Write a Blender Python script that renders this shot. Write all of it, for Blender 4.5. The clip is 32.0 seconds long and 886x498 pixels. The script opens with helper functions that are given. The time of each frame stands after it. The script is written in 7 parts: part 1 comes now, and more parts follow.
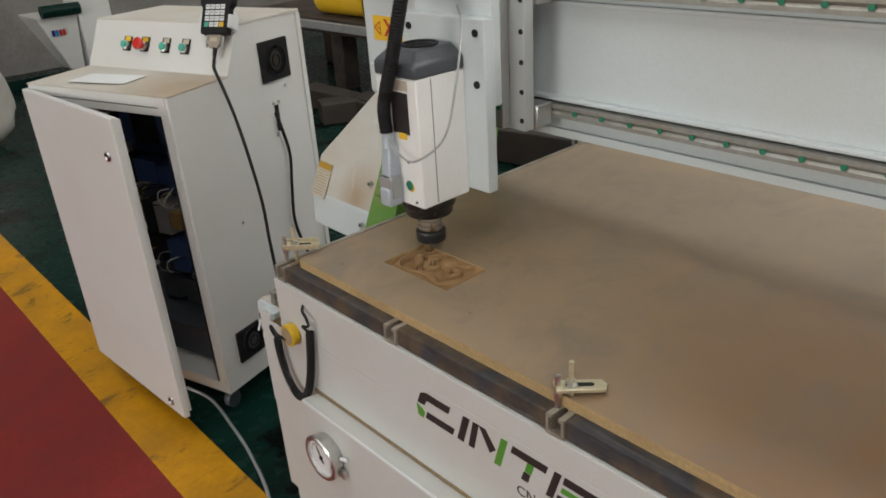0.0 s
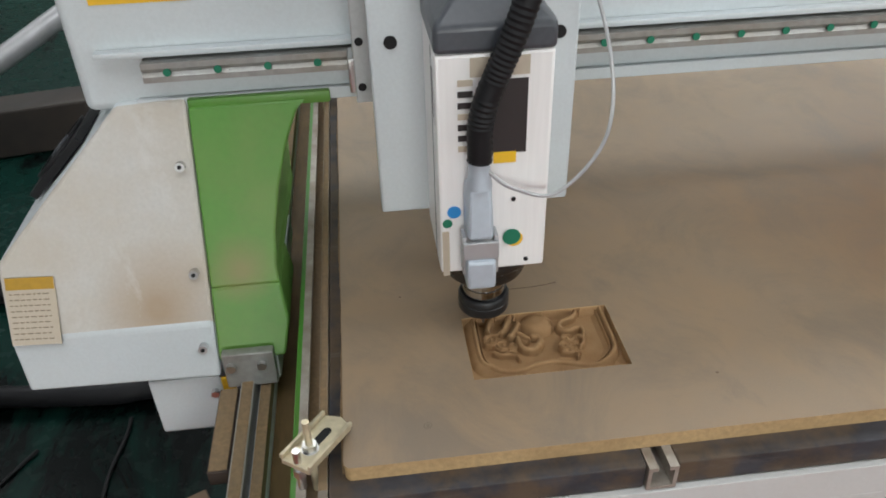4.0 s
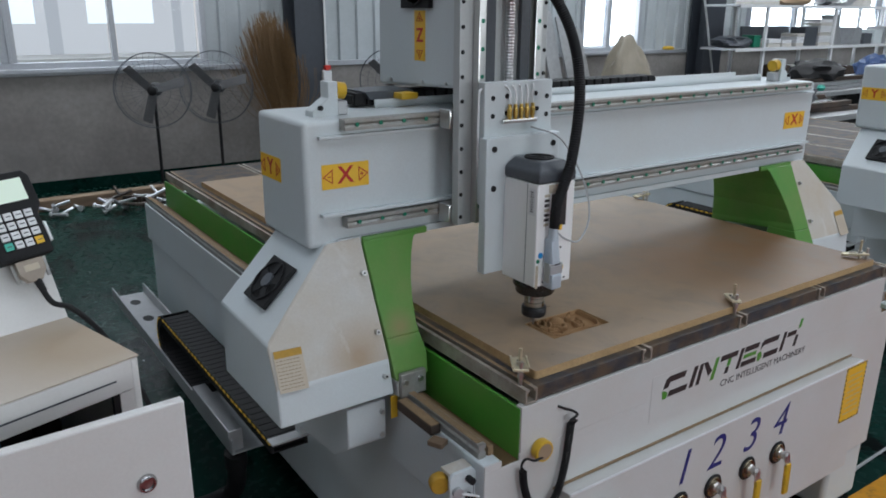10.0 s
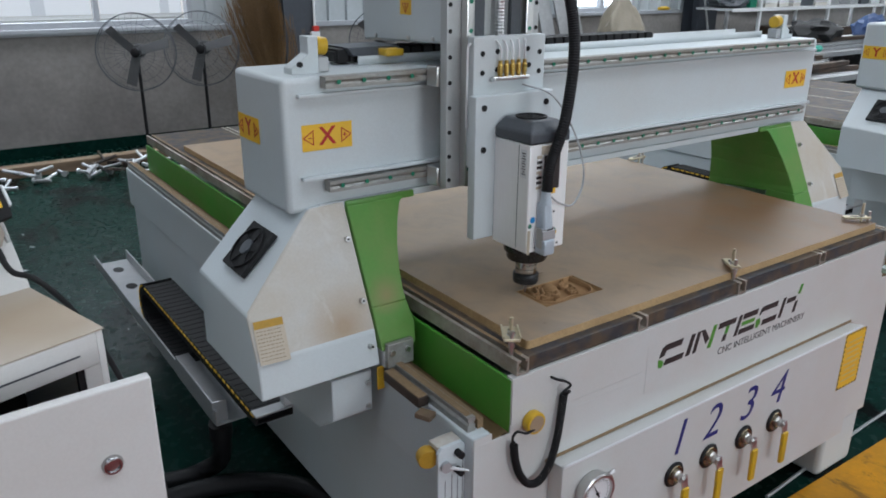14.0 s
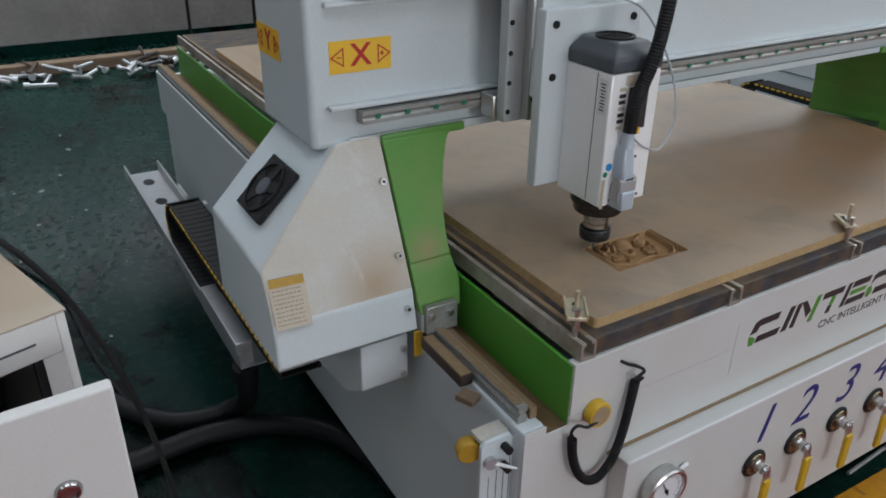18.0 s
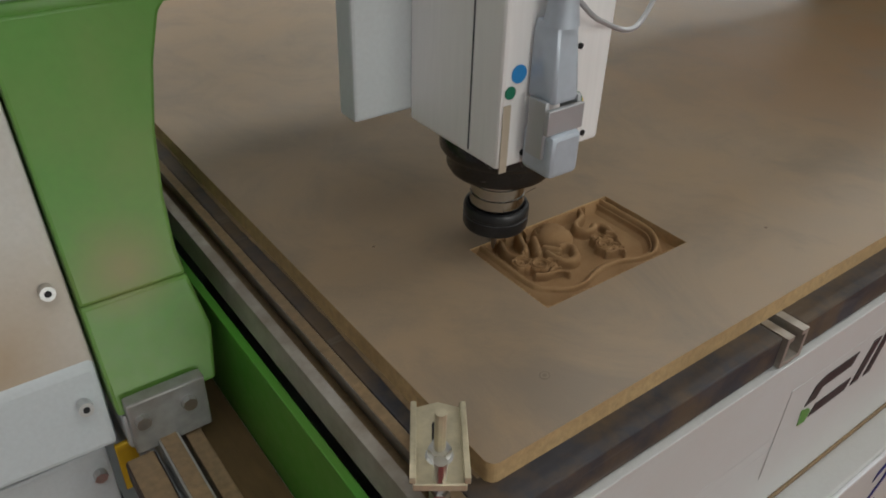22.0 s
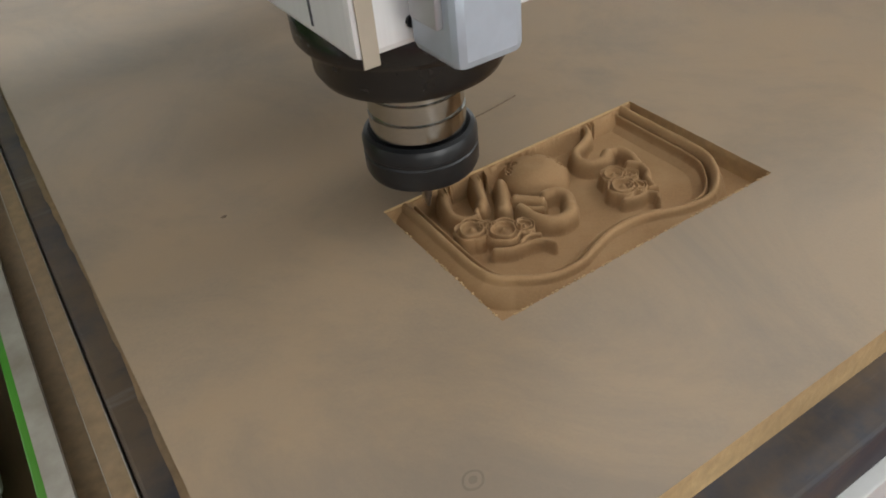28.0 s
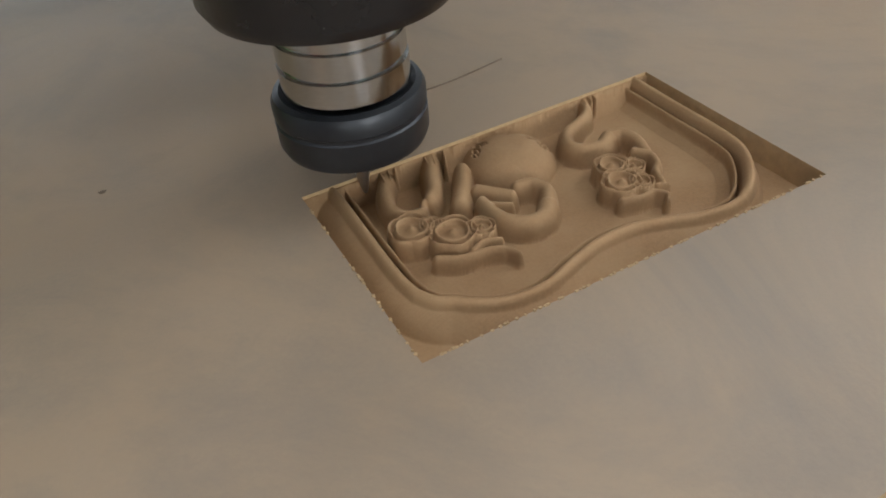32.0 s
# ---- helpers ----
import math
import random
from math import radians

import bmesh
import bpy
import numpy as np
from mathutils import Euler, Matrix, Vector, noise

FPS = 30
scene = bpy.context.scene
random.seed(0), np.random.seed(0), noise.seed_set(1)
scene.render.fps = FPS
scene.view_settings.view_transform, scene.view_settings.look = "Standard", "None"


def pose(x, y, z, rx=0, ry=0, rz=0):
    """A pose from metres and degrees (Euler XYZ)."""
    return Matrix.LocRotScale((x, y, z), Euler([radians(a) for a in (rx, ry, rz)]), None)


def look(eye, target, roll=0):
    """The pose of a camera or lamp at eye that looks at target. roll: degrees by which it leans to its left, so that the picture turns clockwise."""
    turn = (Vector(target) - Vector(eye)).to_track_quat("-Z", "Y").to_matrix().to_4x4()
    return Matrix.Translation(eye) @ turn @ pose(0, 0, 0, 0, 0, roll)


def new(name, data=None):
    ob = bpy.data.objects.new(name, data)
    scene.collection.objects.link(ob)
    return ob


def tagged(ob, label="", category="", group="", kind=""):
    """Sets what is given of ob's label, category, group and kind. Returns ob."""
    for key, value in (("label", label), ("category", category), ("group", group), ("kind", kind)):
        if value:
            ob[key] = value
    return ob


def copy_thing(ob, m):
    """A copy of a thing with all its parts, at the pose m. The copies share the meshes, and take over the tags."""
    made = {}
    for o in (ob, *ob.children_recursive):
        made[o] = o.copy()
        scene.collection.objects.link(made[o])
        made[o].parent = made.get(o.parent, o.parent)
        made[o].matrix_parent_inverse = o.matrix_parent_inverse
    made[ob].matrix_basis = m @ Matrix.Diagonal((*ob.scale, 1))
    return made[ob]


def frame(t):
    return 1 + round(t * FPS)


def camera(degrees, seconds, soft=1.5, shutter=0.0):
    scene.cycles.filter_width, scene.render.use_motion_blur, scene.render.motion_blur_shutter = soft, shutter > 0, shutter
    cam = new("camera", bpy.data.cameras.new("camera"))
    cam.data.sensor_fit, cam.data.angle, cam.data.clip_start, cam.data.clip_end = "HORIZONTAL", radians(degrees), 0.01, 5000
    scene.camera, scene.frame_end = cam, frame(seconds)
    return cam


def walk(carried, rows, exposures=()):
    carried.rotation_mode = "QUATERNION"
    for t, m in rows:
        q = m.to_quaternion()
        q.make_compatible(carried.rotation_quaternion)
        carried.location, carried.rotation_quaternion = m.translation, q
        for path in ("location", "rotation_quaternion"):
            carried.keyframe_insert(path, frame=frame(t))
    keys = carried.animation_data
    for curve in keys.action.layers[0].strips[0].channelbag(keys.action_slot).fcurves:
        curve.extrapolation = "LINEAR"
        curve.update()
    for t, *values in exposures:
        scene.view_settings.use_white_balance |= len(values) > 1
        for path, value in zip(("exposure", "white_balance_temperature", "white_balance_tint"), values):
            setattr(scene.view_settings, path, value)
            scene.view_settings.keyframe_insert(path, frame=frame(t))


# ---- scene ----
cam = camera(60.15, 32.0, soft=1.8)
PATH = [
    (0.0, pose(1.431, -0.531, 1.499, 64.56, 3.42, 46.97)),
    (0.5, pose(1.294, -0.501, 1.470, 63.78, 2.44, 45.14)),
    (1.0, pose(1.114, -0.517, 1.458, 60.25, 2.07, 38.93)),
    (1.5, pose(1.023, -0.470, 1.429, 57.79, 1.41, 37.92)),
    (2.0, pose(0.920, -0.368, 1.419, 57.40, 1.58, 36.78)),
    (2.5, pose(0.746, -0.379, 1.441, 56.88, 1.27, 25.22)),
    (3.0, pose(0.535, -0.414, 1.457, 56.07, -1.29, 13.39)),
    (3.5, pose(0.412, -0.326, 1.439, 54.62, 0.86, 4.72)),
    (5.5, pose(-0.340, -0.465, 1.511, 65.95, -2.48, -37.94)),
    (6.0, pose(-0.521, -0.519, 1.534, 70.19, -1.71, -38.82)),
    (6.5, pose(-0.693, -0.566, 1.549, 71.69, -0.62, -41.78)),
    (7.0, pose(-0.764, -0.635, 1.585, 74.51, -0.10, -38.46)),
    (7.5, pose(-0.754, -0.770, 1.606, 76.17, -0.29, -35.36)),
    (8.0, pose(-0.770, -0.863, 1.611, 76.99, -0.07, -33.53)),
    (8.5, pose(-0.788, -0.907, 1.624, 78.32, 0.49, -32.64)),
    (9.0, pose(-0.791, -0.926, 1.625, 79.60, 0.17, -32.77)),
    (9.5, pose(-0.783, -0.931, 1.610, 78.00, 0.55, -33.14)),
    (10.0, pose(-0.768, -0.912, 1.564, 72.60, -0.42, -34.56)),
    (10.5, pose(-0.753, -0.903, 1.551, 71.06, -0.33, -35.94)),
    (11.0, pose(-0.738, -0.894, 1.537, 70.26, -0.66, -36.77)),
    (11.5, pose(-0.721, -0.877, 1.534, 69.60, -0.53, -36.81)),
    (12.0, pose(-0.711, -0.870, 1.537, 70.13, -0.74, -36.91)),
    (12.5, pose(-0.709, -0.871, 1.540, 70.44, -0.66, -37.08)),
    (13.0, pose(-0.708, -0.879, 1.545, 70.99, -0.58, -36.92)),
    (13.5, pose(-0.715, -0.866, 1.539, 70.80, -0.56, -35.60)),
    (14.0, pose(-0.716, -0.858, 1.540, 69.99, -0.37, -35.12)),
    (14.5, pose(-0.704, -0.831, 1.549, 69.98, -1.16, -37.12)),
    (16.5, pose(-0.631, -0.662, 1.538, 66.20, -0.83, -39.13)),
    (17.0, pose(-0.568, -0.673, 1.501, 66.33, -0.63, -37.64)),
    (17.5, pose(-0.528, -0.650, 1.522, 63.98, -0.83, -35.81)),
    (18.0, pose(-0.552, -0.613, 1.522, 62.55, -0.80, -30.85)),
    (18.5, pose(-0.549, -0.614, 1.524, 62.71, -0.50, -30.25)),
    (19.0, pose(-0.532, -0.624, 1.522, 63.17, -0.66, -31.57)),
    (19.5, pose(-0.508, -0.629, 1.522, 63.23, -0.17, -32.32)),
    (20.0, pose(-0.463, -0.656, 1.523, 63.37, 0.19, -32.40)),
    (20.5, pose(-0.400, -0.673, 1.511, 63.40, 0.05, -32.10)),
    (21.0, pose(-0.333, -0.570, 1.518, 62.70, -0.37, -32.88)),
    (21.5, pose(-0.256, -0.380, 1.467, 58.61, -1.66, -35.64)),
    (22.0, pose(-0.019, -0.082, 1.237, 56.29, -1.59, -36.34)),
    (22.5, pose(0.127, 0.044, 1.120, 53.96, -2.17, -35.60)),
    (23.0, pose(0.153, 0.030, 1.105, 53.84, 0.87, -36.14)),
    (23.5, pose(0.189, 0.051, 1.093, 50.86, 1.80, -36.12)),
    (24.0, pose(0.199, 0.049, 1.091, 49.60, 2.47, -36.23)),
    (24.5, pose(0.200, 0.050, 1.091, 50.48, 2.61, -35.56)),
    (25.0, pose(0.201, 0.050, 1.090, 51.12, 3.11, -35.12)),
    (25.5, pose(0.199, 0.054, 1.090, 51.30, 2.71, -35.02)),
    (27.5, pose(0.201, 0.051, 1.095, 51.24, 4.05, -34.31)),
    (28.0, pose(0.217, 0.065, 1.087, 50.72, 4.87, -33.62)),
    (28.5, pose(0.249, 0.085, 1.060, 53.08, 5.33, -33.30)),
    (29.0, pose(0.250, 0.083, 1.056, 54.65, 4.89, -34.00)),
    (29.5, pose(0.250, 0.081, 1.062, 52.24, 4.44, -34.45)),
    (30.0, pose(0.246, 0.075, 1.057, 53.59, 4.97, -33.58)),
    (30.5, pose(0.251, 0.082, 1.060, 53.41, 5.91, -32.49)),
    (31.0, pose(0.250, 0.083, 1.055, 49.98, 6.05, -31.24)),
    (31.5, pose(0.268, 0.094, 1.049, 47.33, 5.75, -29.93)),
    (32.0, pose(0.295, 0.114, 1.028, 49.72, 4.16, -29.11)),
]
EXPOSURES = [(t, s, k, 10) for t, s, k in (
    (0.0, -0.10, 7400), (1.0, -0.28, 7400), (2.0, -0.28, 7350), (3.0, -0.03, 7200), (5.5, 0.22, 6400), (7.0, 0.06, 6300), (9.0, -0.05, 6350), (9.6, -0.15, 6300), (10.2, -0.42, 6250), (11.0, -0.14, 6250),
    (12.0, -0.10, 6250), (13.0, -0.09, 6250), (14.5, -0.17, 6250), (17.0, -0.34, 6350), (18.0, -0.22, 6400), (19.0, 0.18, 6450), (21.0, 0.17, 6450), (22.0, -0.40, 7200), (23.0, 0.26, 7050), (24.0, 0.36, 7250), (25.0, 0.36, 7250),
    (28.0, 0.30, 6950), (29.0, 0.48, 6650), (30.0, 0.55, 6400), (32.0, 0.46, 6350))]
walk(cam, PATH, EXPOSURES)

# ---- light ----
world = bpy.data.worlds.new("world")
scene.world = world
world.use_nodes = True
_nt = world.node_tree
_sky = _nt.nodes.new("ShaderNodeTexSky")
_sky.sky_type = "NISHITA"
_sky.sun_disc = False
_sky.sun_elevation = radians(42)
_sky.sun_rotation = radians(200)
_nt.links.new(_sky.outputs[0], _nt.nodes["Background"].inputs[0])
_nt.nodes["Background"].inputs[1].default_value = 0.12


def area_lamp(name, m, w, h, power, color=(1, 1, 1)):
    d = bpy.data.lights.new(name, "AREA")
    d.shape, d.size, d.size_y, d.energy, d.color = "RECTANGLE", w, h, power, color
    ob = new(name, d)
    ob.matrix_world = m
    return ob


# daylight through the north windows; roof and south lamps are added, unseen fill
DAY = (0.93, 0.97, 1.0)
# hangs outside above window_1, out of sight, standing in for sky
area_lamp("daylight_fill", look((0.3, 7.8, 3.6), (0.3, 4.6, 0.4)), 3.2, 1.5, 190, DAY)
area_lamp("daylight_fill", look((7.2, 6.72, 1.75), (6.8, 0, 1.2)), 1.3, 1.3, 26, DAY)
area_lamp("daylight_fill", look((12.6, 6.72, 1.75), (11, 0, 1.0)), 4.0, 1.4, 110, DAY)
# unseen roof lamps, added for soft fill from above
for _x, _p in ((-4.6, 40), (-0.1, 92), (4.4, 130), (9.4, 190), (14.4, 160)):
    area_lamp("roof_light", look((_x, -1.8, 5.95), (_x, -1.8, 0)), 3.0, 3.2, _p, DAY)
    area_lamp("roof_light", look((_x, 4.6, 5.95), (_x, 4.6, 0)), 3.0, 2.6, _p * 1.45, DAY)
# unseen south lamps, added to brighten the machine's front
for _x, _p in ((-5.0, 75), (1.0, 222), (7.0, 90), (13.0, 95)):
    area_lamp("daylight_fill", look((_x, -8.9, 2.4), (_x, 0, 1.4)), 3.0, 2.0, _p, DAY)


# ---- materials ----
def mat(name, color, rough=0.5, metal=0.0, grain=0.0, scale=40.0, bump=0.0, dirt=None, dirt_scale=3.0, dirt_amount=0.5, dirt_sharp=0.15,
        spec=0.5, random=0.0, rough_var=0.1, stretch=(1, 1, 1), coat=0.0, marks=None, patch=None):
    """Base colour with fine grain, a second larger layer of dirt and a little relief."""
    m = bpy.data.materials.new(name)
    m.use_nodes = True
    nt = m.node_tree
    n, l = nt.nodes, nt.links
    b = n["Principled BSDF"]
    b.inputs["Roughness"].default_value = rough
    b.inputs["Metallic"].default_value = metal
    b.inputs["Specular IOR Level"].default_value = spec
    b.inputs["Coat Weight"].default_value = coat
    tc = n.new("ShaderNodeTexCoord")
    mp = n.new("ShaderNodeMapping")
    mp.inputs["Scale"].default_value = stretch
    geo = n.new("ShaderNodeNewGeometry")
    l.new(geo.outputs["Position"], mp.inputs["Vector"])
    fine = n.new("ShaderNodeTexNoise")
    fine.inputs["Scale"].default_value = scale
    fine.inputs["Detail"].default_value = 6
    l.new(mp.outputs[0], fine.inputs["Vector"])
    mix = n.new("ShaderNodeMixRGB")
    mix.blend_type = "MULTIPLY"
    mix.inputs[0].default_value = 1
    mix.inputs[1].default_value = (*color, 1)
    ramp = n.new("ShaderNodeValToRGB")
    ramp.color_ramp.elements[0].position = 0.3
    ramp.color_ramp.elements[1].position = 0.7
    lo, hi = 1 - grain, 1 + grain * 0.6
    ramp.color_ramp.elements[0].color = (lo, lo, lo, 1)
    ramp.color_ramp.elements[1].color = (hi, hi, hi, 1)
    l.new(fine.outputs[0], ramp.inputs[0])
    l.new(ramp.outputs[0], mix.inputs[2])
    out = mix.outputs[0]
    if dirt:
        big = n.new("ShaderNodeTexNoise")
        big.inputs["Scale"].default_value = dirt_scale
        big.inputs["Detail"].default_value = 8
        big.inputs["Roughness"].default_value = 0.65
        l.new(geo.outputs["Position"], big.inputs["Vector"])
        r2 = n.new("ShaderNodeValToRGB")
        r2.color_ramp.elements[0].position = 0.5 - dirt_sharp
        r2.color_ramp.elements[1].position = 0.5 + dirt_sharp
        r2.color_ramp.elements[0].color = (0, 0, 0, 1)
        r2.color_ramp.elements[1].color = (dirt_amount,) * 3 + (1,)
        l.new(big.outputs[0], r2.inputs[0])
        m2 = n.new("ShaderNodeMixRGB")
        m2.inputs[2].default_value = (*dirt, 1)
        l.new(r2.outputs[0], m2.inputs[0])
        l.new(out, m2.inputs[1])
        out = m2.outputs[0]
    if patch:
        # one broad patch of another tone, of its own shape, round a place
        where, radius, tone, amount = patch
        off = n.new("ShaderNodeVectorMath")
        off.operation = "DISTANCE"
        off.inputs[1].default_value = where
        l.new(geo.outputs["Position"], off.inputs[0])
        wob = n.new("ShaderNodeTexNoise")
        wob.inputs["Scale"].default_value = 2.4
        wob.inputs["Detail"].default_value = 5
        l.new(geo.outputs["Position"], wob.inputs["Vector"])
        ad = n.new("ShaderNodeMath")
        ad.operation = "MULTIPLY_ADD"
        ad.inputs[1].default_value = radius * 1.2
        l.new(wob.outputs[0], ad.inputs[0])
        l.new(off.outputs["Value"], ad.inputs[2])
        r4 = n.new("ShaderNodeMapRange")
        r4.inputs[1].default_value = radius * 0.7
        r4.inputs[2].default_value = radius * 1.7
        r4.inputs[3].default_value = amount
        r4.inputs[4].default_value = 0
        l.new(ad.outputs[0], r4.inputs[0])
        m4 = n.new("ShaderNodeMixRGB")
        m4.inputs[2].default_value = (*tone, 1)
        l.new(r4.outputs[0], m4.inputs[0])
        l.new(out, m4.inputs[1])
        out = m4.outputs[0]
    if marks:
        # scuffs and smudges: a second, smaller layer, broken up by the larger one
        tone, msize, amount, lo_, hi_, mstretch = marks
        mm = n.new("ShaderNodeMapping")
        mm.inputs["Scale"].default_value = mstretch
        mm.inputs["Rotation"].default_value = (0, 0, 0.5)
        l.new(geo.outputs["Position"], mm.inputs["Vector"])
        mk = n.new("ShaderNodeTexNoise")
        mk.inputs["Scale"].default_value = msize
        mk.inputs["Detail"].default_value = 9
        mk.inputs["Roughness"].default_value = 0.7
        mk.inputs["Distortion"].default_value = 0.6
        l.new(mm.outputs[0], mk.inputs["Vector"])
        r3 = n.new("ShaderNodeMapRange")
        r3.inputs[1].default_value = lo_
        r3.inputs[2].default_value = hi_
        r3.inputs[4].default_value = amount
        l.new(mk.outputs[0], r3.inputs[0])
        m3 = n.new("ShaderNodeMixRGB")
        m3.inputs[2].default_value = (*tone, 1)
        l.new(r3.outputs[0], m3.inputs[0])
        l.new(out, m3.inputs[1])
        out = m3.outputs[0]
    if random:
        oi = n.new("ShaderNodeObjectInfo")
        hs = n.new("ShaderNodeHueSaturation")
        mr = n.new("ShaderNodeMapRange")
        mr.inputs[3].default_value = 1 - random
        mr.inputs[4].default_value = 1 + random
        l.new(oi.outputs["Random"], mr.inputs[0])
        l.new(mr.outputs[0], hs.inputs["Value"])
        l.new(out, hs.inputs["Color"])
        out = hs.outputs[0]
    l.new(out, b.inputs["Base Color"])
    mr = n.new("ShaderNodeMapRange")
    mr.inputs[3].default_value = max(0.02, rough - rough_var)
    mr.inputs[4].default_value = min(1, rough + rough_var)
    l.new(fine.outputs[0], mr.inputs[0])
    l.new(mr.outputs[0], b.inputs["Roughness"])
    if bump:
        bp = n.new("ShaderNodeBump")
        bp.inputs["Strength"].default_value = bump
        bp.inputs["Distance"].default_value = 0.002
        l.new(fine.outputs[0], bp.inputs["Height"])
        l.new(bp.outputs[0], b.inputs["Normal"])
    return m


def glow(name, color, strength):
    m = bpy.data.materials.new(name)
    m.use_nodes = True
    b = m.node_tree.nodes["Principled BSDF"]
    b.inputs["Base Color"].default_value = (0.02, 0.02, 0.02, 1)
    b.inputs["Emission Color"].default_value = (*color, 1)
    b.inputs["Emission Strength"].default_value = strength
    return m


M = {}
M["coat"] = mat("grey_powder_coat", (0.575, 0.632, 0.655), 0.42, grain=0.04, scale=260, bump=0.05, dirt=(0.5, 0.46, 0.4), dirt_scale=2.2, dirt_amount=0.22)
M["coat_dusty"] = mat("dusty_powder_coat", (0.54, 0.53, 0.50), 0.55, grain=0.06, scale=200, bump=0.06, dirt=(0.46, 0.38, 0.27), dirt_scale=4.5, dirt_amount=0.8, dirt_sharp=0.2, patch=((-0.03, 0.48, 0.82), 0.085, (0.37, 0.255, 0.145), 0.8), marks=((0.60, 0.59, 0.56), 5.0, 0.8, 0.53, 0.62, (1, 1, 0.4)))
M["panel"] = mat("white_front_panel", (0.58, 0.59, 0.58), 0.4, grain=0.03, scale=220, bump=0.05, dirt=(0.48, 0.42, 0.34), dirt_scale=2.5, dirt_amount=0.3)
M["cabinet"] = mat("white_cabinet_paint", (0.66, 0.66, 0.65), 0.38, grain=0.03, scale=220, bump=0.05, dirt=(0.5, 0.42, 0.33), dirt_scale=2.0, dirt_amount=0.2)
M["green"] = mat("green_paint", (0.062, 0.26, 0.034), 0.42, grain=0.06, scale=120, bump=0.05, dirt=(0.24, 0.25, 0.09), dirt_scale=4.0, dirt_amount=0.6, dirt_sharp=0.25, patch=((0.085, 0.49, 0.86), 0.045, (0.26, 0.21, 0.09), 0.75))
M["green_clean"] = mat("bright_green_paint", (0.055, 0.30, 0.03), 0.35, grain=0.05, scale=90, bump=0.03, dirt=(0.16, 0.24, 0.06), dirt_scale=5, dirt_amount=0.4)
M["pvc"] = mat("dark_grey_tabletop", (0.046, 0.046, 0.052), 0.62, spec=0.25, grain=0.4, scale=45, bump=0.25, dirt=(0.15, 0.098, 0.050), dirt_scale=17, dirt_amount=0.55, dirt_sharp=0.10, stretch=(0.4, 1, 1), marks=((0.17, 0.16, 0.15), 30, 0.5, 0.58, 0.70, (0.12, 1, 1)))
# the patch turns the board's right end a darker, redder brown
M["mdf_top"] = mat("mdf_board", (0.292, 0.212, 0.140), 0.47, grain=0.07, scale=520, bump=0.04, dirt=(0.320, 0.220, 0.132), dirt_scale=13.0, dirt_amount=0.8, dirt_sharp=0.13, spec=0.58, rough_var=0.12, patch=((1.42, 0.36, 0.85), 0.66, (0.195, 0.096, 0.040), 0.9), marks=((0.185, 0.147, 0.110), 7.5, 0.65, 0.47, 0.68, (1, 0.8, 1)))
M["mdf_edge"] = mat("mdf_cut_edge", (0.50, 0.335, 0.165), 0.75, grain=0.20, scale=150, bump=0.4, dirt=(0.27, 0.165, 0.075), dirt_scale=9, dirt_amount=0.5)
M["board_stain"] = mat("stained_mdf", (0.19, 0.145, 0.105), 0.6, grain=0.1, scale=400)
M["carving"] = mat("carved_mdf", (0.285, 0.162, 0.076), 0.8, spec=0.2, grain=0.10, scale=700, bump=0.08, dirt=(0.37, 0.235, 0.118), dirt_scale=30, dirt_amount=0.6)
M["slot_alu"] = mat("dusty_aluminium", (0.46, 0.43, 0.38), 0.45, 0.35, grain=0.12, scale=90, bump=0.1, dirt=(0.15, 0.098, 0.052), dirt_scale=10, dirt_amount=0.75, dirt_sharp=0.16)
M["ochre"] = mat("ochre_print", (0.42, 0.24, 0.02), 0.5, grain=0.1, scale=100)
# hall beyond the windows: its daylight and haze are put into emission
M["annex"] = glow("glowing_hall_outside", (0.93, 0.94, 0.955), 0.79)
M["annex_dark"] = glow("glowing_column_outside", (0.86, 0.89, 0.93), 0.63)
M["connector"] = mat("blue_grey_die_cast", (0.45, 0.51, 0.57), 0.4, 0.2, grain=0.06, scale=120, bump=0.05)
M["desk"] = mat("dusty_desk_paint", (0.58, 0.56, 0.52), 0.5, grain=0.06, scale=160, bump=0.06, dirt=(0.46, 0.38, 0.28), dirt_scale=5, dirt_amount=0.5, dirt_sharp=0.2, patch=((-0.60, 0.36, 1.03), 0.24, (0.36, 0.265, 0.165), 0.85))
M["oily"] = mat("oily_dark_timber", (0.022, 0.018, 0.015), 0.6, grain=0.4, scale=18, bump=0.3, dirt=(0.05, 0.035, 0.025), dirt_scale=4, dirt_amount=0.5)
M["steel"] = mat("bright_steel", (0.60, 0.60, 0.59), 0.30, 1.0, grain=0.08, scale=180, stretch=(1, 1, 8), rough_var=0.06)
M["lock_chrome"] = mat("dark_chrome", (0.42, 0.41, 0.41), 0.14, 1.0, grain=0.1, scale=200, rough_var=0.04)
M["nose_steel"] = mat("turned_bright_steel", (0.50, 0.50, 0.49), 0.14, 1.0, grain=0.10, scale=300, stretch=(1, 1, 10), rough_var=0.05)
M["rail"] = mat("rail_steel", (0.36, 0.37, 0.36), 0.45, 0.55, grain=0.15, scale=100, dirt=(0.25, 0.2, 0.14), dirt_scale=8, dirt_amount=0.5)
M["alu"] = mat("brushed_aluminium", (0.85, 0.85, 0.84), 0.38, 0.06, grain=0.03, scale=300, bump=0.05, stretch=(1, 1, 0.06))
M["cast"] = mat("grey_cast_plate", (0.47, 0.49, 0.49), 0.45, 0.25, grain=0.06, scale=300, bump=0.05)
M["black"] = mat("black_plastic", (0.012, 0.012, 0.013), 0.6, spec=0.25, grain=0.2, scale=120, bump=0.1)
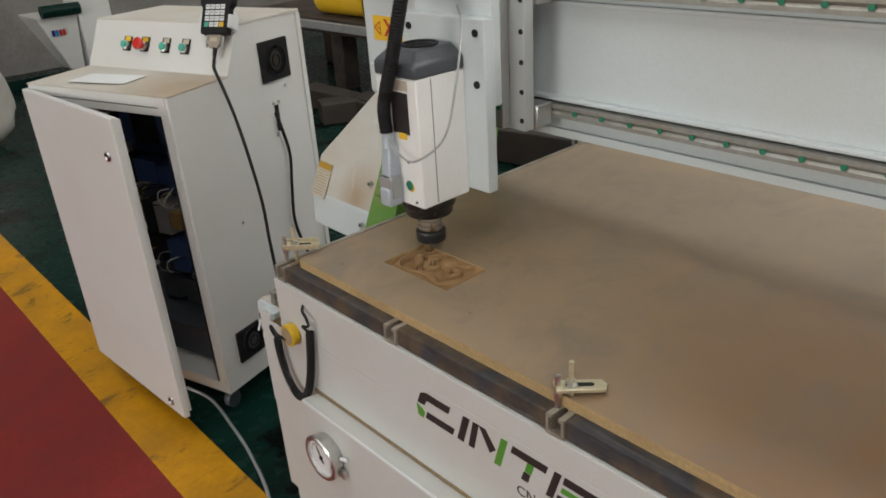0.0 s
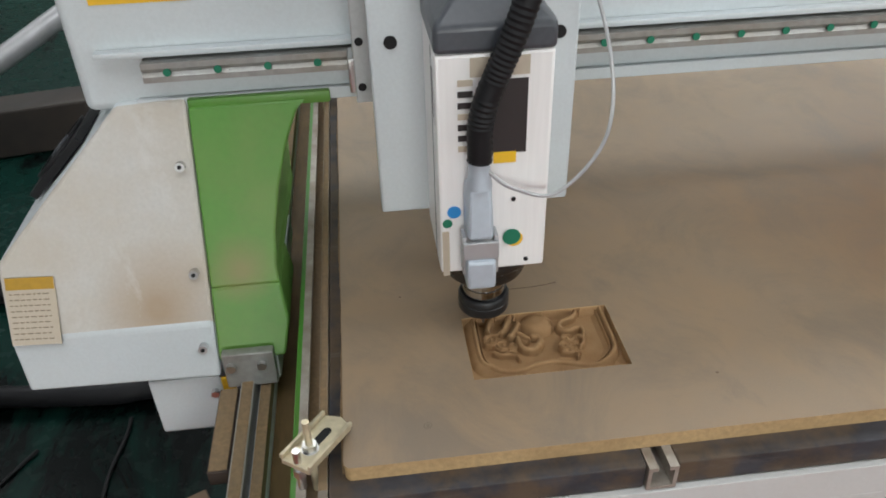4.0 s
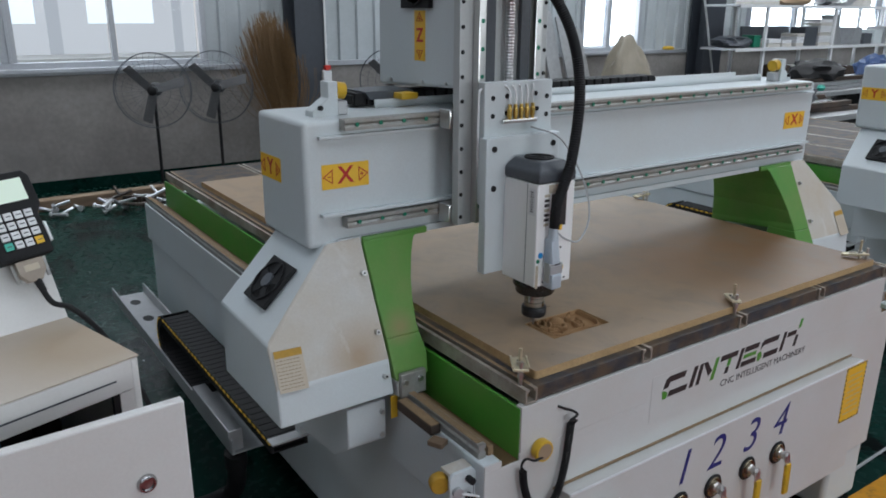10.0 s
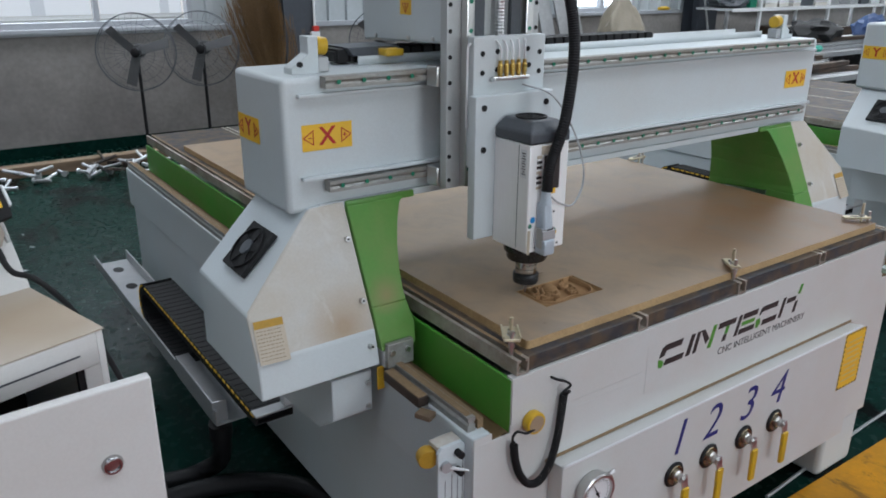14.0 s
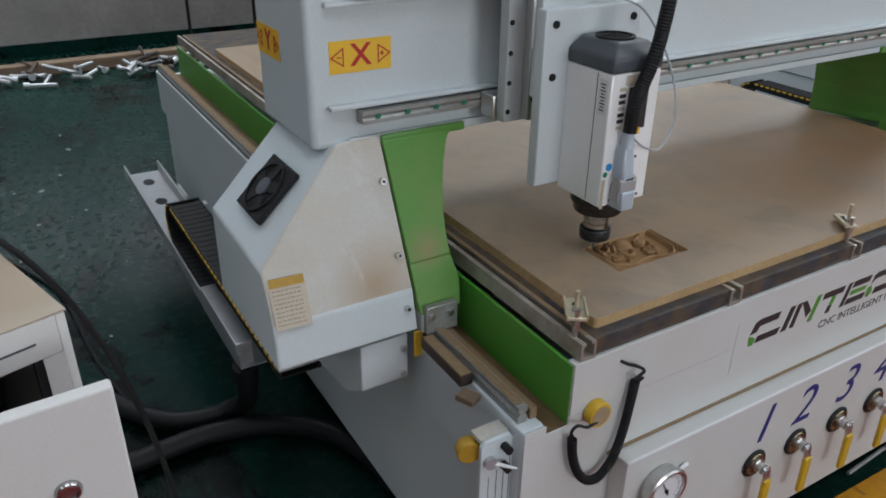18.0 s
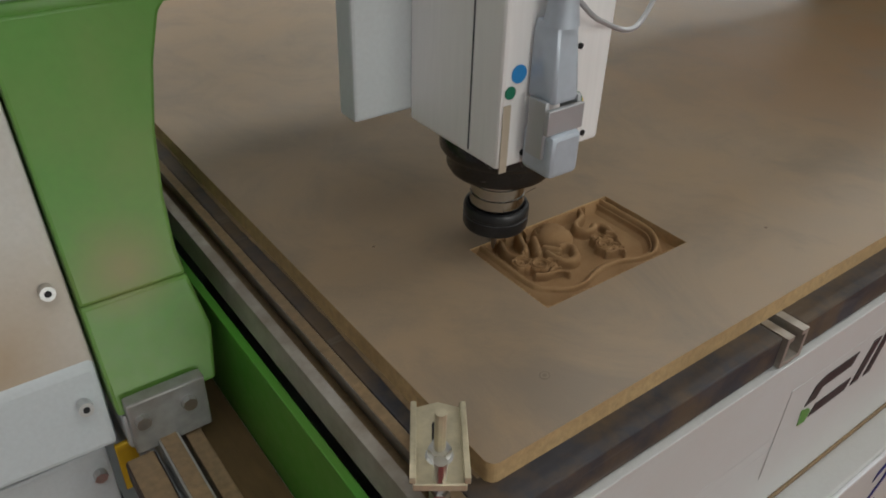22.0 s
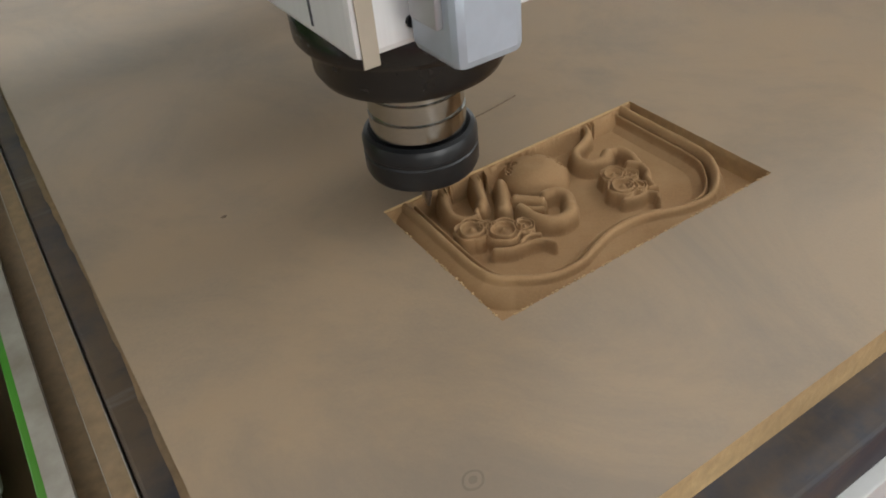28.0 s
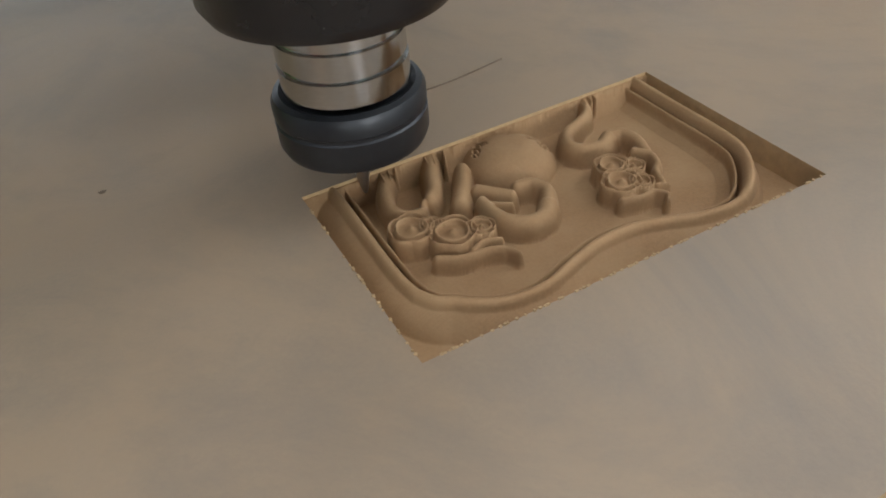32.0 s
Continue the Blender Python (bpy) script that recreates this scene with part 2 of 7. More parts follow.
M["gloss_black"] = mat("black_enamel", (0.010, 0.010, 0.011), 0.24, spec=0.5, grain=0.15, scale=140, bump=0.04, dirt=(0.05, 0.045, 0.04), dirt_scale=18, dirt_amount=0.25)
M["nut_black"] = mat("black_oxide_steel", (0.016, 0.017, 0.019), 0.36, 0.2, spec=0.5, grain=0.2, scale=200, bump=0.04, dirt=(0.06, 0.06, 0.062), dirt_scale=30, dirt_amount=0.3)
M["darkgrey"] = mat("dark_grey_plastic", (0.066, 0.074, 0.086), 0.36, grain=0.12, scale=160, bump=0.08)
M["hose"] = mat("black_corrugated_hose", (0.012, 0.0125, 0.014), 0.5, spec=0.22, grain=0.2, scale=90, bump=0.15)
M["yellow"] = mat("yellow_plastic", (0.62, 0.38, 0.012), 0.35, grain=0.08, scale=90, dirt=(0.4, 0.26, 0.04), dirt_scale=14, dirt_amount=0.4)
M["label"] = mat("yellow_label", (0.85, 0.50, 0.015), 0.45, grain=0.04, scale=100, dirt=(0.6, 0.4, 0.1), dirt_amount=0.3)
M["red_ink"] = mat("red_ink", (0.45, 0.02, 0.015), 0.5)
M["blue_ink"] = mat("blue_ink", (0.012, 0.02, 0.16), 0.5)
M["black_ink"] = mat("black_ink", (0.025, 0.02, 0.02), 0.5)
M["white_label"] = mat("paper_label", (0.52, 0.46, 0.37), 0.6, grain=0.06, scale=120, dirt=(0.45, 0.36, 0.25), dirt_amount=0.5)
M["white"] = mat("white_plastic", (0.72, 0.73, 0.74), 0.4, grain=0.03, scale=90)
M["paper"] = mat("off_white_carton", (0.62, 0.60, 0.56), 0.6, grain=0.05, scale=60, dirt=(0.5, 0.46, 0.4), dirt_amount=0.4)
M["valve_brass"] = mat("tarnished_brass", (0.20, 0.165, 0.11), 0.25, 0.8, grain=0.3, scale=160, bump=0.1, dirt=(0.35, 0.28, 0.16), dirt_scale=60, dirt_amount=0.4)
M["plug_beige"] = mat("beige_plug_shell", (0.34, 0.29, 0.24), 0.4, 0.3, grain=0.06, scale=200)
M["brass"] = mat("brass", (0.62, 0.42, 0.12), 0.3, 1.0, grain=0.1, scale=200)
M["zinc"] = mat("zinc_plated_steel", (0.60, 0.53, 0.37), 0.36, 0.5, grain=0.15, scale=120)
M["dot"] = mat("green_plastic_plug", (0.005, 0.17, 0.095), 0.5)
M["blue_dot"] = mat("blue_sticker", (0.02, 0.25, 0.6), 0.4)
M["dust"] = mat("settled_wood_dust", (0.25, 0.165, 0.085), 0.9, grain=0.25, scale=160, bump=0.5, dirt=(0.2, 0.15, 0.1), dirt_scale=9, dirt_amount=0.6)
M["trough_dust"] = mat("oily_wood_dust", (0.155, 0.092, 0.036), 0.7, grain=0.25, scale=120, bump=0.4, dirt=(0.085, 0.055, 0.022), dirt_scale=7, dirt_amount=0.7, stretch=(1, 0.2, 1))
M["floor"] = mat("green_epoxy_floor", (0.0028, 0.020, 0.0155), 0.26, grain=0.12, scale=26, bump=0.05, dirt=(0.0055, 0.028, 0.022), dirt_scale=0.8, dirt_amount=0.55, dirt_sharp=0.2, rough_var=0.10, spec=0.08, marks=((0.0016, 0.0026, 0.0026), 2.7, 0.95, 0.51, 0.58, (1, 0.5, 1)))
M["yellow_floor"] = mat("yellow_floor_paint", (0.60, 0.27, 0.008), 0.45, spec=0.25, grain=0.1, scale=60, bump=0.06, dirt=(0.22, 0.11, 0.02), dirt_scale=4, dirt_amount=0.45, dirt_sharp=0.12, marks=((0.05, 0.035, 0.02), 9, 0.6, 0.56, 0.63, (1, 0.5, 1)))
M["red_floor"] = mat("red_floor_paint", (0.24, 0.026, 0.022), 0.5, spec=0.2, grain=0.12, scale=50, bump=0.05, dirt=(0.12, 0.03, 0.03), dirt_scale=3, dirt_amount=0.5)
M["plaster"] = mat("grey_plaster_wall", (0.31, 0.29, 0.275), 0.8, grain=0.14, scale=25, bump=0.2, dirt=(0.105, 0.094, 0.088), dirt_scale=0.9, dirt_amount=0.75, dirt_sharp=0.2, marks=((0.26, 0.25, 0.24), 1.6, 0.55, 0.53, 0.7, (0.3, 1, 1)))
M["sheet_metal"] = mat("blue_grey_wall_sheet", (0.45, 0.49, 0.51), 0.45, grain=0.04, scale=30, dirt=(0.33, 0.36, 0.37), dirt_amount=0.35)
M["column"] = mat("dark_steel_column", (0.046, 0.053, 0.066), 0.5, grain=0.1, scale=30)
M["ceiling"] = mat("grey_roof_sheet", (0.22, 0.22, 0.22), 0.6, grain=0.05, scale=5)
M["frame"] = mat("aluminium_window_frame", (0.40, 0.42, 0.45), 0.4, 0.2, grain=0.06, scale=40)
M["girt"] = mat("grey_steel_girt", (0.21, 0.23, 0.25), 0.5, grain=0.08, scale=30)
M["straw"] = mat("straw", (0.17, 0.10, 0.042), 0.8, grain=0.35, scale=60, random=0.2)
M["woven"] = mat("woven_plastic_cloth", (0.60, 0.58, 0.54), 0.6, grain=0.12, scale=60, bump=0.5, dirt=(0.45, 0.41, 0.34), dirt_scale=5, dirt_amount=0.5)
M["blade"] = mat("smoked_fan_plastic", (0.09, 0.09, 0.092), 0.5, grain=0.05, scale=60)
M["sack"] = mat("translucent_plastic_film", (0.23, 0.20, 0.155), 0.35, grain=0.1, scale=12, bump=0.5, dirt=(0.30, 0.26, 0.19), dirt_amount=0.5)
M["iron"] = mat("rusty_dark_iron", (0.035, 0.029, 0.026), 0.65, 0.3, grain=0.35, scale=15, bump=0.3, dirt=(0.14, 0.09, 0.06), dirt_scale=4, dirt_amount=0.6)
M["galv"] = mat("galvanised_steel", (0.42, 0.43, 0.44), 0.4, 0.5, grain=0.12, scale=20, bump=0.05)
M["wire_blue"] = mat("dark_blue_panel", (0.026, 0.06, 0.16), 0.5, grain=0.1, scale=60)
M["wire_tan"] = mat("tan_wire", (0.45, 0.3, 0.12), 0.5, grain=0.2, scale=200)
M["lcd"] = glow("lit_lcd_screen", (0.78, 0.95, 0.82), 0.95)
M["sky_card"] = glow("bright_overcast_outside", (0.90, 0.96, 1.0), 1.5)
M["btn_green"] = mat("green_button", (0.06, 0.42, 0.32), 0.3)
M["btn_red"] = mat("red_button", (0.55, 0.03, 0.02), 0.3)
M["cardboard"] = mat("brown_cardboard", (0.35, 0.25, 0.16), 0.8, grain=0.1, scale=40, dirt=(0.25, 0.18, 0.12), dirt_amount=0.4)
M["wood"] = mat("old_timber", (0.16, 0.11, 0.07), 0.8, grain=0.3, scale=30, bump=0.3, stretch=(0.1, 1, 1))

_g = bpy.data.materials.new("window_glass")
_g.use_nodes = True
_b = _g.node_tree.nodes["Principled BSDF"]
_b.inputs["Base Color"].default_value = (0.9, 0.95, 1, 1)
_b.inputs["Roughness"].default_value = 0.03
_b.inputs["Transmission Weight"].default_value = 1
_b.inputs["IOR"].default_value = 1.1
M["glass"] = _g


# ---- mesh helpers ----
ORIGIN = {}
SLIDE = [Vector((0, 0, 0))]      # offset of the sliding group being built


def thing(name, at, label, category, group="", kind=""):
    ob = new(name)
    ob.empty_display_size = 0.05
    ob.location = at
    ORIGIN[ob] = Vector(at)
    return tagged(ob, label, category, group, kind)


def part(name, bm, material, parent, label="", smooth=True):
    """Links a bmesh, given in world places, as one mesh under a thing or part."""
    o = ORIGIN[parent]
    bmesh.ops.translate(bm, verts=bm.verts, vec=SLIDE[0] - o)
    ob = finish(name, bm, material, smooth)
    ob.parent = parent
    ORIGIN[ob] = o
    return tagged(ob, label)


def solo(name, bm, material, at, label, category, group="", kind="", smooth=True):
    """A thing that is one mesh."""
    at = Vector(at)
    bmesh.ops.translate(bm, verts=bm.verts, vec=-at)
    ob = finish(name, bm, material, smooth)
    ob.location = at
    ORIGIN[ob] = at
    return tagged(ob, label, category, group, kind)


def finish(name, bm, material, smooth):
    me = bpy.data.meshes.new(name)
    bmesh.ops.recalc_face_normals(bm, faces=bm.faces)
    # broad flat faces stay flat between their rounded edges
    area = {f: f.calc_area() for f in bm.faces}
    curved = [any(area[g] * 5 > area[f] for e in f.edges for g in e.link_faces if g is not f) for f in bm.faces]
    bm.to_mesh(me)
    bm.free()
    mats = material if isinstance(material, (list, tuple)) else [material]
    for k in mats:
        me.materials.append(M[k])
    if smooth:
        me.shade_smooth()
        me.set_sharp_from_angle(angle=radians(35))
        me.polygons.foreach_set("use_smooth", curved)
    return new(name, me)


def soften(bm, r, seg=2):
    if r > 0:
        bmesh.ops.bevel(bm, geom=bm.edges[:], offset=r, segments=seg, affect="EDGES", profile=0.5, clamp_overlap=True)
    return bm


def box(x0, x1, y0, y1, z0, z1, r=0.0, seg=2):
    bm = bmesh.new()
    bmesh.ops.create_cube(bm, size=1)
    for v in bm.verts:
        v.co = (x0 if v.co.x < 0 else x1, y0 if v.co.y < 0 else y1, z0 if v.co.z < 0 else z1)
    return soften(bm, r, seg)


def turned(bm, m):
    bmesh.ops.transform(bm, matrix=m, verts=bm.verts)
    return bm


def join(*bms):
    out = bmesh.new()
    tmp = bpy.data.meshes.new("tmp")
    for b in bms:
        tmp.clear_geometry()
        b.to_mesh(tmp)
        out.from_mesh(tmp)
        b.free()
    bpy.data.meshes.remove(tmp)
    return out


def prism(pts, axis, a, b, r=0.0, seg=2):
    """A polygon in the plane across an axis, drawn out from a to b. Points are (y, z), (x, z) or (x, y)."""
    bm = bmesh.new()
    put = {"x": lambda p, c: (c, p[0], p[1]), "y": lambda p, c: (p[0], c, p[1]), "z": lambda p, c: (p[0], p[1], c)}[axis]
    lo = [bm.verts.new(put(p, a)) for p in pts]
    hi = [bm.verts.new(put(p, b)) for p in pts]
    bm.faces.new(lo)
    bm.faces.new(hi[::-1])
    for i in range(len(pts)):
        j = (i + 1) % len(pts)
        bm.faces.new((lo[j], lo[i], hi[i], hi[j]))
    bmesh.ops.recalc_face_normals(bm, faces=bm.faces)
    return soften(bm, r, seg)


def hull(pts, r=0.0, seg=2):
    bm = bmesh.new()
    for p in pts:
        bm.verts.new(p)
    res = bmesh.ops.convex_hull(bm, input=bm.verts)
    bmesh.ops.dissolve_limit(bm, angle_limit=radians(2), verts=bm.verts, edges=bm.edges)
    return soften(bm, r, seg)


def rod(p0, p1, r, seg=16, r1=None):
    p0, p1 = Vector(p0), Vector(p1)
    bm = bmesh.new()
    d = p1 - p0
    bmesh.ops.create_cone(bm, cap_ends=True, segments=seg, radius1=r, radius2=r if r1 is None else r1, depth=d.length)
    return turned(bm, Matrix.Translation((p0 + p1) / 2) @ d.to_track_quat("Z", "Y").to_matrix().to_4x4())


def lathe(profile, at, seg=32, axis=(0, 0, 1)):
    """Profile of (radius, height) turned round an axis through at."""
    bm = bmesh.new()
    rings = []
    for r, h in profile:
        rings.append([bm.verts.new((r * math.cos(2 * math.pi * k / seg), r * math.sin(2 * math.pi * k / seg), h)) for k in range(seg)])
    for a, b in zip(rings, rings[1:]):
        for k in range(seg):
            bm.faces.new((a[k], a[(k + 1) % seg], b[(k + 1) % seg], b[k]))
    bm.faces.new(rings[0][::-1])
    bm.faces.new(rings[-1])
    q = Vector(axis).to_track_quat("Z", "Y").to_matrix().to_4x4()
    return turned(bm, Matrix.Translation(at) @ q)


def spline(pts, n=10):
    """Catmull-Rom through the points."""
    P = [Vector(p) for p in pts]
    P = [P[0] * 2 - P[1]] + P + [P[-1] * 2 - P[-2]]
    out = []
    for i in range(1, len(P) - 2):
        a, b, c, d = P[i - 1:i + 3]
        for k in range(n):
            t = k / n
            out.append(0.5 * ((2 * b) + (c - a) * t + (2 * a - 5 * b + 4 * c - d) * t * t + (3 * b - a - 3 * c + d) * t ** 3))
    out.append(P[-2])
    return out


def tube(pts, r, seg=10, n=10, ribs=0.0, pitch=0.006, curved=True):
    path = spline(pts, n) if curved else [Vector(p) for p in pts]
    if ribs:
        fine = [path[0]]
        for a, b in zip(path, path[1:]):
            k = max(1, round((b - a).length / (pitch / 2)))
            fine += [a.lerp(b, (j + 1) / k) for j in range(k)]
        path = fine
    bm = bmesh.new()
    rings, up = [], Vector((0.13, 0.21, 0.97)).normalized()
    for i, p in enumerate(path):
        d = (path[min(i + 1, len(path) - 1)] - path[max(i - 1, 0)]).normalized()
        s = d.cross(up)
        s = s.normalized() if s.length > 1e-4 else Vector((1, 0, 0))
        up = s.cross(d).normalized()
        rr = r + (ribs if i % 2 else 0)
        rings.append([bm.verts.new(p + rr * (math.cos(2 * math.pi * k / seg) * s + math.sin(2 * math.pi * k / seg) * up)) for k in range(seg)])
    for a, b in zip(rings, rings[1:]):
        for k in range(seg):
            bm.faces.new((a[k], a[(k + 1) % seg], b[(k + 1) % seg], b[k]))
    bm.faces.new(rings[0][::-1])
    bm.faces.new(rings[-1])
    return bm


def text_mesh(body, size, m, depth=0.0006, bold=0.0, shear=0.0):
    cu = bpy.data.curves.new("text", "FONT")
    cu.body, cu.size, cu.extrude, cu.offset, cu.shear = body, size, depth, bold, shear
    cu.align_x = cu.align_y = "CENTER"
    cu.resolution_u = 4
    ob = bpy.data.objects.new("text", cu)
    scene.collection.objects.link(ob)
    me = bpy.data.meshes.new_from_object(ob.evaluated_get(bpy.context.evaluated_depsgraph_get()))
    bpy.data.objects.remove(ob)
    bm = bmesh.new()
    bm.from_mesh(me)
    bpy.data.meshes.remove(me)
    return turned(bm, m)


def facing(at, normal, up=(0, 0, 1)):
    """A frame on a surface: x to the right, y up, z out of it."""
    n = Vector(normal).normalized()
    x = Vector(up).cross(n).normalized()
    y = n.cross(x)
    return Matrix.Translation(at) @ Matrix((x, y, n)).transposed().to_4x4()


def plate(m, w, h, t=0.001, r=0.0):
    return turned(box(-w / 2, w / 2, -h / 2, h / 2, 0, t, r), m)


def flat(m, pts, t=0.0008):
    """A flat shape on a surface frame."""
    return turned(prism(pts, "z", 0, t), m)

# ---- the hall ----
WALL_Y = 6.45
X0, X1, YF, ZC = -7.2, 19.0, -9.0, 6.0


def wall_pieces(name, openings, y0, y1, z0, z1, x0, x1, material, label):
    """A wall along x with openings (xa, xb, za, zb), as butted boxes in one mesh."""
    cuts = sorted({x0, x1, *[o[0] for o in openings], *[o[1] for o in openings]})
    bms = []
    for a, b in zip(cuts, cuts[1:]):
        holes = sorted((o[2], o[3]) for o in openings if o[0] < (a + b) / 2 < o[1])
        z = z0
        for ha, hb in holes:
            if ha > z:
                bms.append(box(a, b, y0, y1, z, ha))
            z = hb
        if z < z1:
            bms.append(box(a, b, y0, y1, z, z1))
    return solo(name, join(*bms), material, (x0, y0, z0), label, "wall", kind="structure", smooth=False)


# floor: one green sheet, with the yellow line and the red walkway laid on it
solo("floor", box(X0, X1, YF, WALL_Y + 0.3, -0.2, 0.0), "floor", (0, 0, 0), "glossy dark green epoxy workshop floor with black scuffs", "floor", kind="structure", smooth=False)
_line = turned(box(-9.5, 9.5, -0.085, 0.085, 0, 0.003), pose(0.4, 0.06, 0.001, 0, 0, -0.8))
solo("floor_line", _line, "yellow_floor", (0.4, 0.06, 0), "worn yellow painted line along the machine front", "floor marking", kind="structure", smooth=False)
_red = turned(box(-9.5, 9.5, -2.4, 0.0, 0, 0.0025), pose(0.4, -0.025, 0.001, 0, 0, -0.8))
solo("floor_walkway", _red, "red_floor", (0.4, -1, 0), "worn red painted walkway beside the yellow line", "floor marking", kind="structure", smooth=False)

WINDOWS = [(-1.9, 1.62, 1.06, 2.32), (6.45, 7.55, 1.05, 2.30), (9.95, 15.2, 1.05, 2.35)]
wall_pieces("wall_north", [], WALL_Y, WALL_Y + 0.3, 0, 1.0, X0, X1, "plaster", "grey cement plastered lower wall with stains")
solo("trim", box(X0, X1, WALL_Y - 0.02, WALL_Y + 0.3, 1.0, 1.05, 0.004), "frame", (0, WALL_Y, 1.0), "pale ledge on top of the plastered wall", "ledge", kind="structure")
solo("baseboard", box(X0, X1, WALL_Y - 0.012, WALL_Y, 0, 0.10, 0.002), "floor", (0, WALL_Y, 0), "green painted skirting band along the wall", "skirting", kind="structure")


def corrugated(x0, x1, z0, z1, y, pitch=0.21):
    bm = bmesh.new()
    cols, x = [], x0
    k = 0
    while x < x1:
        d = (0.0, 0.0, -0.03, -0.03)[k % 4]
        cols.append((x, y + d))
        x += pitch * (0.62, 0.06, 0.26, 0.06)[k % 4]
        k += 1
    cols.append((x1, y))
    lo = [bm.verts.new((a, b, z0)) for a, b in cols]
    hi = [bm.verts.new((a, b, z1)) for a, b in cols]
    lo2 = [bm.verts.new((a, y + 0.05, z0)) for a, b in cols]
    hi2 = [bm.verts.new((a, y + 0.05, z1)) for a, b in cols]
    for i in range(len(cols) - 1):
        bm.faces.new((lo[i], lo[i + 1], hi[i + 1], hi[i]))
        bm.faces.new((lo2[i + 1], lo2[i], hi2[i], hi2[i + 1]))
    return bm


_pieces, _x = [], X0
for _a, _b, _c, _d in WINDOWS:
    _pieces += [corrugated(_x, _a, 1.05, ZC, WALL_Y + 0.05), corrugated(_a, _b, _d, ZC, WALL_Y + 0.05)]
    _x = _b
_pieces.append(corrugated(_x, X1, 1.05, ZC, WALL_Y + 0.05))
solo("wall_cladding", join(*_pieces), "sheet_metal", (0, WALL_Y, 1.05), "pale blue-grey corrugated steel wall cladding", "wall", kind="structure", smooth=False)


def window(name, a, b, c, d, mullions, halves=(0.035, 0.035, 0.035)):
    w = thing(name, ((a + b) / 2, WALL_Y, c), "sliding aluminium window with bright daylight behind", "window", kind="structure")
    y0, y1 = WALL_Y - 0.01, WALL_Y + 0.09
    fr = join(box(a, b, y0, y1, c, c + 0.05, 0.004), box(a, b, y0, y1, d - 0.05, d, 0.004), box(a, a + 0.05, y0, y1, c + 0.05, d - 0.05, 0.004), box(b - 0.05, b, y0, y1, c + 0.05, d - 0.05, 0.004))
    part("window_frame", fr, "frame", w)
    part("window_sill", box(a - 0.05, b + 0.05, WALL_Y - 0.06, WALL_Y + 0.0, c - 0.035, c - 0.002, 0.004), "frame", w)
    xs = [a + 0.05] + list(mullions) + [b - 0.05]
    for m, hw in zip(mullions, halves):
        part("mullion", box(m - hw, m + hw, y0 + 0.01, y1 - 0.01, c + 0.05, d - 0.05, 0.004), "frame", w)
        if hw > 0.05:
            part("meeting_stile", box(m - 0.004, m + 0.022, y0 - 0.012, y0 + 0.0095, c + 0.05, d - 0.05, 0.003), "frame", w)
    for p, q in zip(xs, xs[1:]):
        g = part("pane", box(p + 0.036, q - 0.036, WALL_Y + 0.035, WALL_Y + 0.041, c + 0.05, d - 0.05), "glass", w, smooth=False)
        g.visible_shadow = False
    return w


window("window_1", *WINDOWS[0], [-1.0, -0.035, 0.80], (0.035, 0.062, 0.022))
window("window_2", *WINDOWS[1], [6.95])
window("window_3", *WINDOWS[2], [11.2, 12.5, 13.8])
# self-glowing backdrop, with dimmer glowing strips as its columns
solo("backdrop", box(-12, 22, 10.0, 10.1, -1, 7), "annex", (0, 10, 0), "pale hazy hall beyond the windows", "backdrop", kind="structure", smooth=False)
for _a, _b, _c, _d in ((-2.6, 0.66, 1.36, 2.08), (1.27, 2.07, 1.36, 2.10), (5.5, 21.0, 0.7, 4.0)):
    solo("backdrop_window", box(_a, _b, 9.95, 9.99, _c, _d), "sky_card", (_a, 9.95, _c), "bright daylight in the openings of the hall beyond", "backdrop", kind="structure", smooth=False)
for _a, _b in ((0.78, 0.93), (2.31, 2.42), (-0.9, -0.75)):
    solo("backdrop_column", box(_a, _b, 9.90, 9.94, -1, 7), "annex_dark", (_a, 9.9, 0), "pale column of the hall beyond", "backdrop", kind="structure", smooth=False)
solo("backdrop_ground", box(-12, 22, 9.0, 9.89, -0.1, 0.99), "woven", (0, 9, 0), "dusty brown yard beyond the windows", "backdrop", kind="structure", smooth=False)

# openings added in the unseen south wall for the fill lamps
FRONT = [(x - 1.5, x + 1.5, 1.4, 3.4) for x in (-5.0, 1.0, 7.0, 13.0)]
wall_pieces("wall_south", FRONT, YF - 0.2, YF, 0, ZC, X0, X1, "sheet_metal", "plain steel clad wall behind the walkway")
solo("wall_west", box(X0 - 0.2, X0, YF - 0.2, WALL_Y + 0.3, 0, ZC), "plaster", (X0, 0, 0), "plain grey end wall of the hall", "wall", kind="structure", smooth=False)
solo("wall_east", box(X1, X1 + 0.2, YF - 0.2, WALL_Y + 0.3, 0, ZC), "sheet_metal", (X1, 0, 0), "plain steel clad end wall of the hall", "wall", kind="structure", smooth=False)
# unseen roof, left open above each added fill lamp
_roof = []
_cx = X0
for _x in (-4.6, -0.1, 4.4, 9.4, 14.4):
    _roof += [box(_cx, _x - 1.6, YF, WALL_Y + 0.3, ZC, ZC + 0.1), box(_x - 1.6, _x + 1.6, YF, -3.5, ZC, ZC + 0.1), box(_x - 1.6, _x + 1.6, -0.1, 3.2, ZC, ZC + 0.1), box(_x - 1.6, _x + 1.6, 6.0, WALL_Y + 0.3, ZC, ZC + 0.1)]
    _cx = _x + 1.6
_roof.append(box(_cx, X1, YF, WALL_Y + 0.3, ZC, ZC + 0.1))
solo("ceiling", join(*_roof), "ceiling", (0, 0, ZC), "pale metal roof with roof lights", "ceiling", kind="structure", smooth=False)


